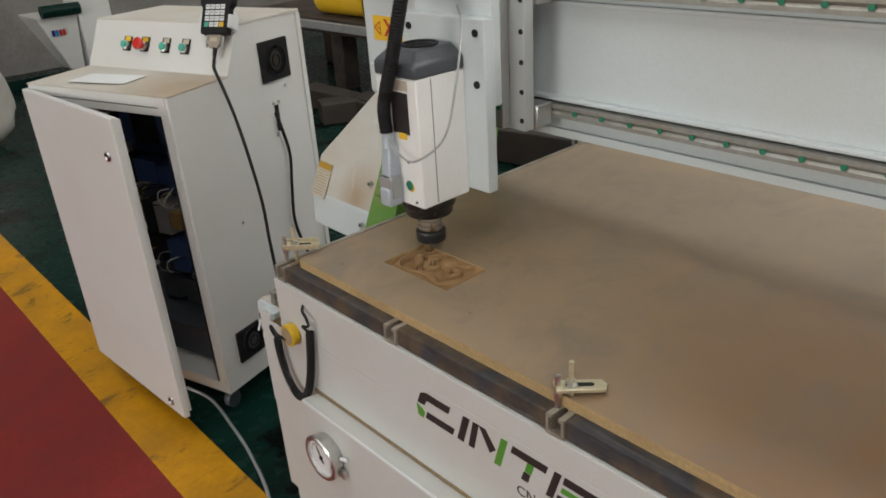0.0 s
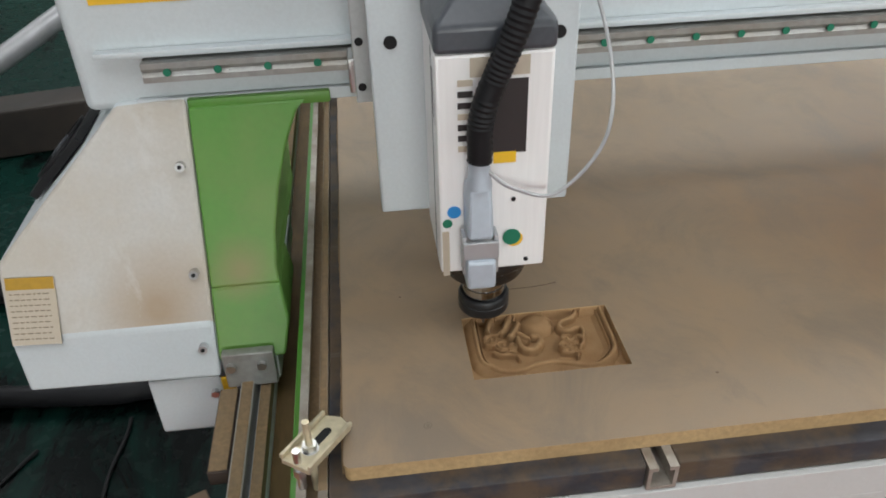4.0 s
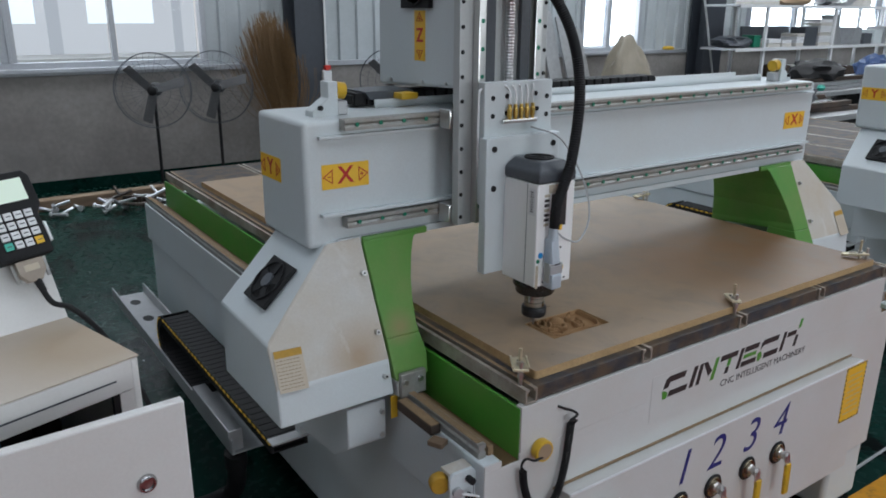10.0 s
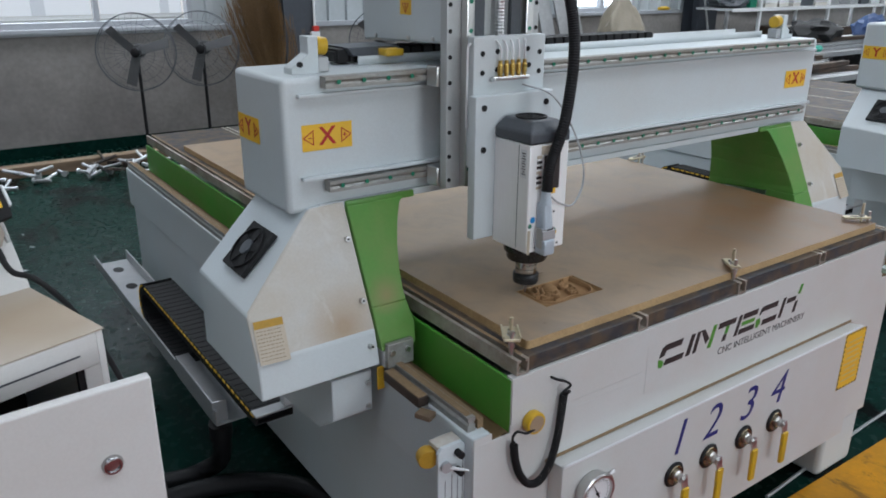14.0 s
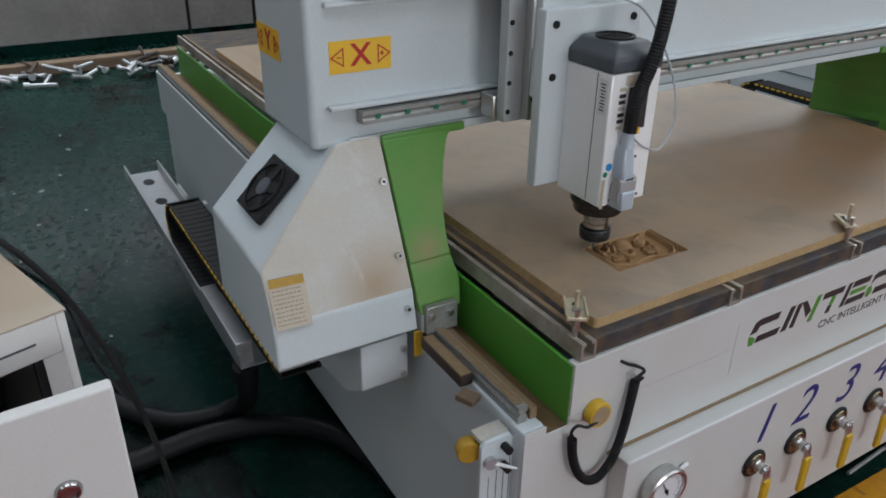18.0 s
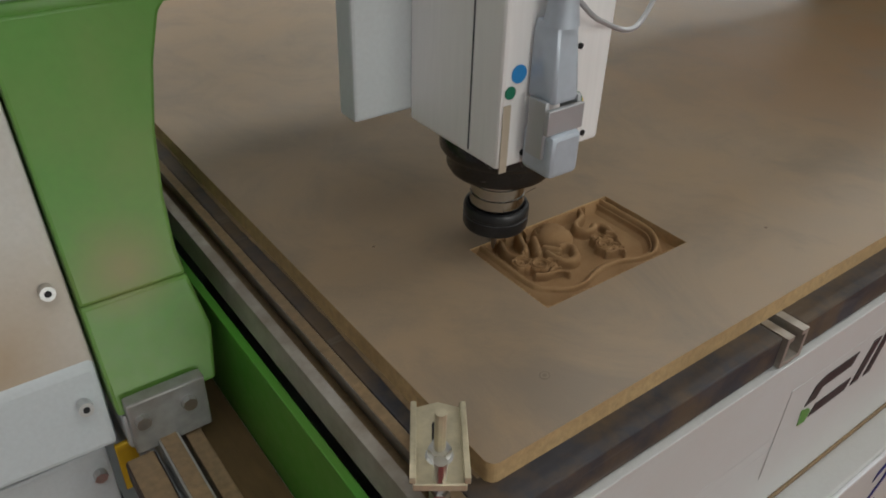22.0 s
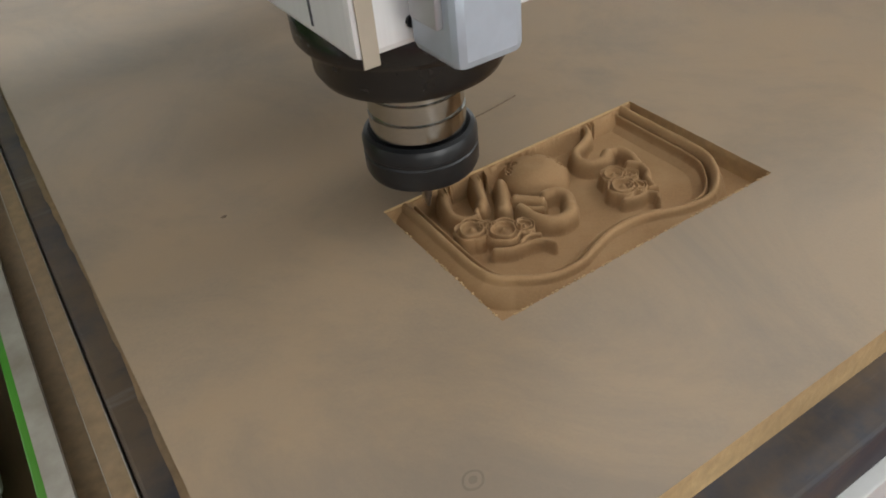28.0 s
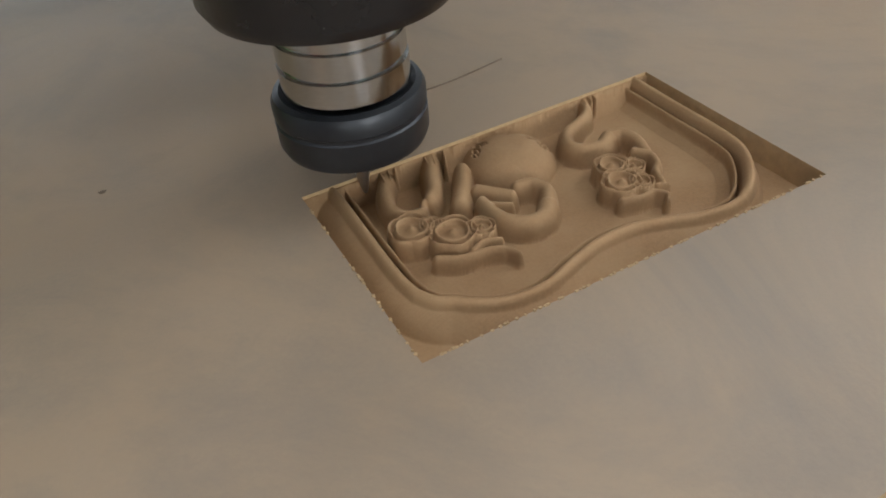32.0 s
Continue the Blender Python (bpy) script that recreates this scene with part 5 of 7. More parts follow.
for _x, _n in ((0.640, "1"), (0.768, "2"), (0.914, "3"), (1.045, "4")):
    part("numeral", text_mesh(_n, 0.134, on_lower(_x, 0.494, 0.0004), depth=0.0004, bold=-0.0006, shear=0.24), "blue_ink", lower_panel, "blue stencilled numeral")
for _x in (0.639, 0.772, 0.917, 1.054):
    _y, _z = 0.0878, 0.399
    v = part("ball_valve", lathe([(0.032, 0.0), (0.034, 0.003), (0.030, 0.007), (0.022, 0.006), (0.020, -0.02), (0.001, -0.02)][::-1], (_x, _y, _z), 28, (0, -1, 0)), "black", router, "brass vacuum valve with a yellow lever")
    part("bowl", lathe([(0.0275, 0.0045), (0.0255, 0.0085), (0.0205, 0.0065), (0.012, 0.003), (0.001, 0.003)], (_x, _y, _z), 28, (0, -1, 0)), "valve_brass", v, "tarnished brass valve body")
    part("stem", lathe([(0.015, 0.0), (0.015, 0.008), (0.010, 0.011), (0.010, 0.017), (0.0125, 0.018), (0.0125, 0.022), (0.008, 0.023), (0.001, 0.023)], (_x + 0.003, _y - 0.004, _z), 16, (0, -1, 0)), "steel", v)
    part("nut", rod((_x + 0.003, _y - 0.026, _z), (_x + 0.003, _y - 0.036, _z), 0.0085, 6), "steel", v)
    part("lever_neck", hull([(_x + a, _y - b, _z + c) for a in (-0.008, 0.014) for b, c in ((0.027, 0.010), (0.031, 0.010), (0.034, -0.026), (0.038, -0.026))], 0.001), "steel", v)
    part("lever_grip", hull([(_x + a, _y - b, _z + c) for a in (-0.008, 0.014) for b, c in ((0.031, -0.019), (0.042, -0.019), (0.034, -0.112), (0.043, -0.112))], 0.003), "yellow", v, "yellow plastic lever sleeve")

GX, GY, GZ = 0.348, 0.0878, 0.484
gauge = part("vacuum_gauge", lathe([(0.044, 0.0), (0.046, 0.004), (0.046, 0.018), (0.050, 0.019), (0.050, 0.026), (0.046, 0.029), (0.041, 0.028), (0.040, 0.022)], (GX, GY, GZ), 48, (0, -1, 0)), "steel", router, "round chrome-rimmed vacuum gauge with a white dial")
part("dial", lathe([(0.040, 0.0), (0.040, 0.001)], (GX, GY - 0.0215, GZ), 40, (0, -1, 0)), "white", gauge)
_fd = facing((GX, GY - 0.0226, GZ), (0, -1, 0))
for k in range(21):
    a = radians(-40 + k * 13)
    part("tick", turned(box(0.030, 0.036 - 0.002 * (k % 2), -0.0005, 0.0005, 0, 0.0006), _fd @ Matrix.Rotation(a, 4, "Z")), "black_ink", gauge)
part("needle", flat(_fd @ Matrix.Rotation(radians(118), 4, "Z") @ Matrix.Translation((0, 0, 0.001)), [(-0.012, -0.0022), (0.028, -0.0006), (0.028, 0.0006), (-0.012, 0.0022)]), "black_ink", gauge)
part("pivot", rod((GX, GY - 0.0226, GZ), (GX, GY - 0.0256, GZ), 0.004, 12), "black", gauge)
part("rim_clip", box(GX + 0.036, GX + 0.056, GY - 0.012, GY - 0.002, GZ - 0.030, GZ - 0.012, 0.002), "steel", gauge)
part("pipe_stub", rod((GX + 0.068, GY - 0.006, GZ + 0.022), (GX + 0.046, GY - 0.006, GZ + 0.014), 0.004, 8), "white", gauge)

# round touch plate on its coiled lead
knob = part("touch_plate", lathe([(0.0225, 0.0), (0.0238, 0.002), (0.0238, 0.017), (0.0225, 0.019), (0.001, 0.019)], (0.203, 0.1305, 0.686), 36, (0, -1, 0)), "yellow", router, "round yellow tool touch plate")
part("plate_face", lathe([(0.0185, 0.0), (0.0185, 0.0010)], (0.203, 0.1118, 0.686), 32, (0, -1, 0)), "cardboard", knob, "dull brown contact face")
_coil = spline([(0.149, 0.117, 0.657), (0.153, 0.116, 0.620), (0.166, 0.115, 0.580), (0.188, 0.114, 0.549), (0.214, 0.113, 0.541), (0.238, 0.114, 0.556), (0.254, 0.115, 0.582), (0.268, 0.117, 0.630), (0.277, 0.119, 0.685), (0.282, 0.120, 0.725)], 30)
_pts, _s = [], 0.0
for i in range(len(_coil) - 1):
    for k in range(4):
        p = _coil[i].lerp(_coil[i + 1], k / 4)
        d = (_coil[i + 1] - _coil[i]).normalized()
        s1 = d.cross(Vector((0, 1, 0))).normalized()
        _s += (_coil[i + 1] - _coil[i]).length / 4
        a = _s / 0.0042 * 2 * math.pi
        _pts.append(p + 0.0070 * (math.cos(a) * s1 + math.sin(a) * Vector((0, 1, 0))))
part("coiled_lead", tube(_pts, 0.0019, 5, curved=False), "black", knob, "black coiled lead")
part("lead", tube([(0.198, 0.113, 0.675), (0.172, 0.108, 0.678), (0.150, 0.108, 0.690), (0.140, 0.110, 0.682), (0.143, 0.114, 0.664), (0.149, 0.117, 0.655)], 0.0028, 6, 6), "black", knob)
part("lead", tube([(0.282, 0.120, 0.722), (0.291, 0.113, 0.731), (0.272, 0.112, 0.737), (0.292, 0.113, 0.745), (0.280, 0.118, 0.756), (0.262, 0.122, 0.764), (0.252, 0.132, 0.769)], 0.0030, 6, 6), "black", knob)

haz = part("hazard_label", plate(on_lower(1.428, 0.474), 0.112, 0.182, 0.0006), "label", lower_panel, "yellow safety notice with a dashed border")
for k in range(12):
    for s in (-1, 1):
        part("dash", plate(on_lower(1.428 + s * 0.0535, 0.390 + k * 0.0152, 0.0006), 0.004, 0.009, 0.0004), "black_ink", haz)
for k in range(7):
    for s in (-1, 1):
        part("dash", plate(on_lower(1.380 + k * 0.016, 0.474 + s * 0.0885, 0.0006), 0.009, 0.004, 0.0004), "black_ink", haz)
for k in range(8):
    part("print_line", plate(on_lower(1.428, 0.409 + k * 0.018, 0.0006), 0.084 - 0.01 * (k % 3), 0.0035, 0.0003), "zinc", haz)

# printed notice on the near leg


def notice(cx, cy, cz, s):
    f = facing((cx, cy, cz), (-0.066 * s, -0.90, 0.428))
    nt = part("notice", plate(f, 0.064, 0.090, 0.0012), "white_label", cover_l if s > 0 else cover_r, "printed notice with an ochre heading, brown with dust")
    part("heading", plate(f @ Matrix.Translation((0, 0.037, 0.0012)), 0.062, 0.016, 0.0004), "ochre", nt)
    rn = random.Random(8)
    for k in range(9):
        a = -0.028
        while a < 0.022:
            w = rn.uniform(0.003, 0.008)
            part("print_line", plate(f @ Matrix.Translation((a + w / 2, 0.023 - k * 0.0075, 0.0012)), w, 0.0014, 0.0003), "board_stain", nt)
            a += w + 0.0022
    return nt


notice(-0.189, 0.4935, 0.824, 1)
notice(1.989, 0.4935, 0.824, -1)

# end stops with round yellow bumpers on the beam
for _x, _s in ((-0.005, 1), (1.775, -1)):
    st = part("end_stop", prism([(_x - 0.03 * _s, 1.331), (_x - 0.03 * _s, 1.345), (_x + 0.010 * _s, 1.372), (_x + 0.010 * _s, 1.408), (_x + 0.034 * _s, 1.408), (_x + 0.034 * _s, 1.331)], "y", 0.66, 0.70, 0.002), "coat", beam)
    part("bumper", rod((_x + 0.035 * _s, 0.68, 1.388), (_x + 0.058 * _s, 0.68, 1.385), 0.019, 20), "yellow", st, "yellow rubber bumper")
    part("bumper_seat", box(min(_x + 0.035 * _s, _x + 0.06 * _s), max(_x + 0.035 * _s, _x + 0.06 * _s), 0.664, 0.696, 1.333, 1.364, 0.002), "galv", st)
    part("bolt", rod((_x - 0.012 * _s, 0.66, 1.352), (_x - 0.012 * _s, 0.652, 1.352), 0.006, 8), "black", st)

# bracket at the front end of the near rail
br = part("limit_bracket", prism([(-0.004, 0.40), (-0.004, 0.668), (0.004, 0.678), (0.052, 0.678), (0.060, 0.668), (0.060, 0.40)], "y", 0.160, 0.168, 0.0015), "coat", router)
part("bracket_top", box(0.000, 0.056, 0.1685, 0.200, 0.668, 0.677, 0.001), "coat_dusty", br)
part("roller", lathe([(0.019, -0.012), (0.021, -0.009), (0.021, 0.009), (0.019, 0.012)], (-0.010, 0.190, 0.648), 24, (0.35, 1, 0)), "ochre", br, "dull yellow plastic roller")
part("rod_end", rod((0.010, 0.159, 0.636), (0.046, 0.128, 0.630), 0.0045, 10, 0.002), "white", br)
part("pivot", rod((0.012, 0.160, 0.636), (0.010, 0.150, 0.637), 0.011, 16), "galv", br)
for _x, _z in ((0.040, 0.658), (0.040, 0.618)):
    part("knob_screw", rod((_x, 0.160, _z), (_x, 0.142, _z), 0.0075, 8), "black", br)
for _x, _z in ((0.012, 0.60), (0.028, 0.61), (0.042, 0.60), (0.054, 0.64)):
    part("seam", box(_x, _x + 0.0012, 0.1594, 0.1602, 0.40, _z), "darkgrey", br)
part("wood_chip", turned(box(-0.014, 0.014, -0.018, 0.018, 0, 0.012, 0.002), pose(0.030, 0.255, 0.689, 0, 0, 25)), "wood", router)
part("rail_stop", box(0.036, 0.062, 0.29, 0.43, 0.689, 0.712, 0.002), "iron", router, "dark steel rail stop")
part("stop_dust", box(0.038, 0.060, 0.292, 0.428, 0.712, 0.7135), "dust", router)

# ---- cable tray and drag chain beside the base ----
tray = part("cable_tray", join(box(-0.150, -0.143, 1.07, 2.62, 0.300, 0.345, 0.001), box(-0.150, -0.01, 1.07, 2.62, 0.296, 0.300), box(-0.017, -0.01, 1.07, 2.62, 0.300, 0.345, 0.001)), "galv", router, "bent sheet metal cable tray")
for _y in (2.28, 2.50):
    part("tray_hole", turned(prism([(0.022 * math.cos(a * 0.4), 0.034 * math.sin(a * 0.4)) for a in range(16)], "z", 0.0, 0.0008), pose(-0.08, _y, 0.3002)), "black", tray)
for _y in (1.3, 2.2):
    part("tray_arm", box(-0.012, 0.09, _y - 0.02, _y + 0.02, 0.27, 0.296, 0.002), "coat", tray)
part("end_box", box(-0.153, -0.108, 1.085, 1.43, 0.296, 0.368, 0.003), "galv", tray, "grey sheet metal end box")


def chain_links():
    y = 0.80
    ms = []
    while y < 1.80:
        ms.append(pose(0, y, 0.462))
        y += 0.034
    for k in range(1, 9):
        a = math.pi * k / 9
        ms.append(pose(0, 1.81 + 0.072 * math.sin(a), 0.390 + 0.072 * math.cos(a), -math.degrees(a)))
    y = 1.80
    while y > 1.46:
        ms.append(pose(0, y, 0.320, 180))
        y -= 0.034
    return ms


chain = part("drag_chain", box(-0.126, -0.042, 0.80, 1.80, 0.448, 0.474, 0.002), "black", router, "black plastic drag chain with yellow edge marks")
for _m in chain_links():
    bm = join(box(-0.136, -0.128, -0.0165, 0.0165, -0.018, 0.018, 0.002), box(-0.040, -0.032, -0.0165, 0.0165, -0.018, 0.018, 0.002), box(-0.128, -0.040, -0.0155, 0.0155, 0.012, 0.0172, 0.0012), box(-0.128, -0.040, -0.0155, 0.0155, -0.0172, -0.012, 0.0012))
    lk = part("chain_link", turned(bm, _m), "black", chain)
    part("yellow_mark", turned(box(-0.1385, -0.1362, -0.0105, 0.0105, 0.0075, 0.0135), _m), "label", chain)
part("chain_bracket", box(-0.140, 0.02, 0.765, 0.80, 0.478, 0.484, 0.001), "galv", router)
part("chain_post", box(-0.06, 0.02, 0.77, 0.80, 0.484, 0.70, 0.002), "coat", router)

# drag chain lying along the top of the beam
xch = part("beam_chain", box(0.12, 1.22, 0.765, 0.825, 1.338, 1.362, 0.003), "black", router, "black drag chain lying on the beam top")
for k in range(32):
    part("chain_link", box(0.125 + k * 0.034, 0.152 + k * 0.034, 0.758, 0.832, 1.3365, 1.368, 0.003), "black", xch)
part("chain_shelf", prism([(CX - 0.24, 1.372), (CX - 0.225, 1.352), (CX - 0.10, 1.352), (CX - 0.10, 1.372)], "y", 0.74, 0.85, 0.002), "darkgrey", router, "dark sheet metal chain shelf")
part("chain_end", box(CX - 0.16, CX - 0.112, 0.70, 0.74, 1.352, 1.368, 0.003), "yellow", router, "yellow chain end piece")

# ---- control cabinet ----
CAB = Matrix.Translation((-0.536, 0.271, 0)) @ Matrix.Rotation(radians(17.2), 4, "Z") @ Matrix.Diagonal((1, 0.92, 1.01, 1))
CW = 0.60
cabinet = thing("control_cabinet", CAB @ Vector((-0.3, 0.3, 0)), "white steel control cabinet with its door ajar", "control cabinet")


def cpart(name, bm, material, parent=None, label=""):
    return part(name, turned(bm, CAB), material, parent or cabinet, label)


_prof = [(0.0, 0.085), (0.0, 1.025), (0.245, 1.030), (0.322, 1.165), (0.612, 1.165), (0.612, 0.085)]
cpart("side_panel", prism(_prof, "x", -0.012, 0.0, 0.003), "cabinet")
cpart("side_panel", prism(_prof, "x", -CW, -CW + 0.012, 0.003), "cabinet")
cpart("back_panel", box(-CW + 0.012, -0.012, 0.60, 0.610, 0.085, 1.16), "cabinet")
cpart("back_lip", box(0.0, 0.006, 0.596, 0.615, 0.085, 1.159, 0.001), "cabinet")
cpart("bottom_panel", box(-CW + 0.012, -0.012, 0.003, 0.60, 0.085, 0.10), "cabinet")
cpart("desk_top", prism([(-0.002, 1.0262), (-0.002, 1.029), (0.245, 1.034), (0.245, 1.0312)], "x", -CW - 0.0012, 0.0012, 0.001), "desk", label="desk top brown with settled dust")
cpart("console_panel", prism([(0.245, 1.030), (0.243, 1.034), (0.320, 1.168), (0.326, 1.160), (0.256, 1.026)], "x", -CW - 0.002, 0.002, 0.001), "cabinet")
cpart("cabinet_top", box(-CW - 0.003, 0.003, 0.318, 0.616, 1.160, 1.168, 0.002), "desk")
cpart("front_frame", join(box(-CW + 0.012, -CW + 0.035, 0.0, 0.012, 0.10, 0.9745), box(-0.036, -0.012, 0.0, 0.012, 0.10, 0.9745), box(-CW + 0.012, -0.012, -0.0015, 0.0105, 0.975, 1.0258, 0.002), box(-CW + 0.035, -0.036, 0.0, 0.012, 0.10, 0.125)), "cabinet")
cpart("frame_seam", box(-CW + 0.05, -0.04, -0.0022, -0.0012, 0.9965, 0.9995), "darkgrey")
cpart("door_gasket", box(-0.046, -0.036, 0.002, 0.010, 0.125, 0.975), "black")
cpart("door_gasket", box(-CW + 0.035, -CW + 0.045, 0.002, 0.010, 0.125, 0.975), "black")
for a in (-CW + 0.06, -0.05):
    for d in (0.05, 0.56):
        cs = cpart("castor", join(rod((a, d, 0.03), (a, d, 0.085), 0.010, 10), lathe([(0.028, -0.012), (0.030, -0.009), (0.030, 0.009), (0.028, 0.012)], (a, d, 0.030), 20, (1, 0, 0))), "darkgrey")
# inside
mount = cpart("mounting_plate", box(-CW + 0.04, -0.03, 0.30, 0.305, 0.13, 0.98), "wire_blue")
_rg = random.Random(7)
for r_, z in enumerate((0.86, 0.70, 0.545, 0.42, 0.28)):
    a = -CW + 0.06
    while a < -0.09:
        w = _rg.choice((0.05, 0.07, 0.11))
        h = _rg.choice((0.06, 0.09, 0.11))
        cpart("module", box(a, a + w - 0.006, 0.20 + 0.03 * _rg.random(), 0.299, z - h / 2, z + h / 2, 0.003), ("darkgrey", "wire_tan", "wire_blue", "black", "galv")[_rg.randrange(5)] if r_ in (2, 3) else ("black", "darkgrey", "wire_blue")[_rg.randrange(3)], mount)
        a += w
    cpart("din_rail", box(-CW + 0.05, -0.05, 0.290, 0.298, z - 0.02, z + 0.02), "galv", mount)
for k in range(46):
    a = -CW + 0.08 + _rg.random() * 0.44
    z = _rg.choice((0.60, 0.48, 0.36))
    p = [(a, 0.20, z), (a + 0.02 * _rg.uniform(-1, 1), 0.15, z + 0.03), (a + 0.05 * _rg.uniform(-1, 1), 0.17, z + 0.05 + 0.03 * _rg.random()), (a + 0.05 * _rg.uniform(-1, 1), 0.24, z + 0.06)]
    cpart("wire", tube(p, 0.0016, 5, 5), ("black", "black", "wire_tan", "black", "white", "galv", "wire_blue")[k % 7], mount)
cpart("drive_unit", box(-CW + 0.06, -0.06, 0.10, 0.28, 0.12, 0.23, 0.004), "darkgrey", mount)
# vents and slot on the side
for d0, d1, z0, z1 in ((0.393, 0.530, 0.980, 1.100), (0.070, 0.206, 0.165, 0.272)):
    vt = cpart("side_vent", box(0.0, 0.008, d0, d1, z0, z1, 0.002), "black", None, "black fan filter guard brown with dust")
    c = ((d0 + d1) / 2, (z0 + z1) / 2)
    cpart("filter", lathe([(0.046, 0.0), (0.046, 0.002), (0.001, 0.003)], (0.0081, c[0], c[1]), 28, (1, 0, 0)), "oily" if z0 > 0.5 else "darkgrey", vt)
    for k in range(3):
        cpart("guard_ring", lathe([(0.016 + 0.014 * k, 0.0), (0.016 + 0.014 * k, 0.003), (0.019 + 0.014 * k, 0.003), (0.019 + 0.014 * k, 0.0)], (0.0105, c[0], c[1]), 24, (1, 0, 0)), "black", vt)
cpart("cable_slot", box(0.0, 0.0025, 0.432, 0.450, 0.825, 0.905, 0.0008), "black")
for d, z in ((0.428, 0.912), (0.456, 0.912), (0.428, 0.818), (0.456, 0.818), (0.50, 0.955), (0.20, 0.60)):
    cpart("screw", rod((0.0, d, z), (0.004, d, z), 0.005, 8), "steel")
# buttons
_t = math.atan2(0.134, 0.077)
_fc2 = CAB @ facing((0, 0.2815, 1.0985), (0, -math.sin(_t), math.cos(_t)))
for a, k, cap_m in ((-0.437, 0, "btn_green"), (-0.358, 1, "btn_red"), (-0.266, 0, "btn_green"), (-0.183, 0, "btn_green")):
    m = _fc2 @ Matrix.Translation((a, 0.0, 0.003))
    b_ = part("push_button", turned(box(-0.014, 0.020, -0.020, 0.026, 0, 0.003, 0.001), m), "black", cabinet, "panel push button with a legend plate")
    part("legend", turned(box(-0.008, 0.016, 0.010, 0.024, 0.003, 0.0036), m), "label" if a < -0.3 else "white_label", b_)
    part("ring", turned(lathe([(0.014, 0.003), (0.014, 0.010), (0.011, 0.011)], (0, -0.004, 0), 20), m), "steel", b_)
    part("cap", turned(lathe([(0.011, 0.010), (0.011, 0.018), (0.008, 0.020), (0.001, 0.020)] if not k else [(0.010, 0.010), (0.010, 0.020), (0.018, 0.024), (0.019, 0.032), (0.014, 0.037), (0.001, 0.038)], (0, -0.004, 0), 24), m), cap_m, b_)
# door
door = cpart("door", turned(join(box(0.0, CW, -0.020, 0.0, 0.098, 1.015, 0.003)), Matrix.Translation((-CW, -0.001, 0)) @ Matrix.Rotation(radians(-15.2), 4, "Z")), "cabinet", None, "flat white steel door standing ajar")
DM = CAB @ Matrix.Translation((-CW, -0.001, 0)) @ Matrix.Rotation(radians(-15.2), 4, "Z")
part("door_rim", turned(join(box(0.02, CW - 0.01, 0.0, 0.012, 0.985, 1.005), box(CW - 0.03, CW - 0.01, 0.0, 0.012, 0.11, 0.985)), DM), "cabinet", door)
for z in (0.905, 0.135):
    part("lock", turned(lathe([(0.0145, 0.0), (0.0142, 0.003), (0.012, 0.0062), (0.0095, 0.0066), (0.0085, 0.003), (0.001, 0.0025)], (CW - 0.065, -0.0205, z), 24, (0, -1, 0)), DM), "lock_chrome", door, "dark chrome cabinet lock")
# paper on the desk
_pp = turned(box(-0.10, 0.11, -0.06, 0.05, 0.0, 0.0012), CAB @ pose(-0.36, 0.11, 1.0345, 0.0, 0, 8))
solo("paper_sheet", _pp, "white", CAB @ Vector((-0.36, 0.11, 1.034)), "white printed paper sheet lying on the cabinet desk", "paper")

# ---- hand-held controller ----
_up = Vector((-0.189, 0.394, 0.900)).normalized()
_rt = Vector((0.918, 0.395, 0.020))
_rt = (_rt - _rt.dot(_up) * _up).normalized()
PM = Matrix.Translation((-0.6615, 0.5245, 1.2155)) @ Matrix((_rt, _up, _rt.cross(_up))).transposed().to_4x4() @ Matrix.Scale(0.85, 4)
pendant = thing("hand_controller", (-0.6615, 0.5245, 1.2155), "black hand-held controller with lit screen in a holder on the cabinet", "controller")


def ppart(name, bm, material, parent=None, label=""):
    return part(name, turned(bm, PM), material, parent or pendant, label)


_out = [(-0.052, -0.080), (0.052, -0.080), (0.055, -0.074), (0.055, 0.006), (0.067, 0.022), (0.067, 0.084), (0.056, 0.097), (-0.056, 0.097), (-0.067, 0.084), (-0.067, 0.022), (-0.055, 0.006), (-0.055, -0.074)]
ppart("case", prism(_out, "z", -0.014, 0.014, 0.006, 3), "black")
ppart("bezel", prism([(a * 0.88, b * 0.92) for a, b in _out], "z", 0.0141, 0.0152), "black")
ppart("screen", box(-0.046, 0.046, 0.036, 0.082, 0.0156, 0.0165, 0.0), "lcd", None, "lit pale green screen")
for r_ in range(4):
    for c_ in range(4):
        k = "white"
        if (r_, c_) == (3, 0):
            k = "btn_green"
        if (r_, c_) == (3, 3):
            k = "label"
        x, y = -0.0288 + c_ * 0.0206, 0.0089 - r_ * 0.0195
        key = ppart("key", box(x - 0.0082, x + 0.0082, y - 0.0076, y + 0.0076, 0.0150, 0.0184, 0.001), k)
        ppart("legend", box(x - 0.005, x + 0.005, y - 0.0008, y + 0.0012, 0.0184, 0.0186), "darkgrey", key)
ppart("holder_back", box(-0.056, 0.056, -0.066, 0.0, -0.034, -0.0145, 0.003), "white", None, "white steel holder behind the controller")
for s in (-1, 1):
    ppart("holder_arm", hull([(s * 0.0555, -0.062, -0.030), (s * 0.066, -0.060, -0.030), (s * 0.0555, -0.008, -0.030), (s * 0.066, -0.010, -0.030), (s * 0.0555, -0.058, 0.014), (s * 0.062, -0.056, 0.014), (s * 0.0555, -0.014, 0.014), (s * 0.062, -0.016, 0.014)], 0.002), "white", None, "white plastic holder arm")
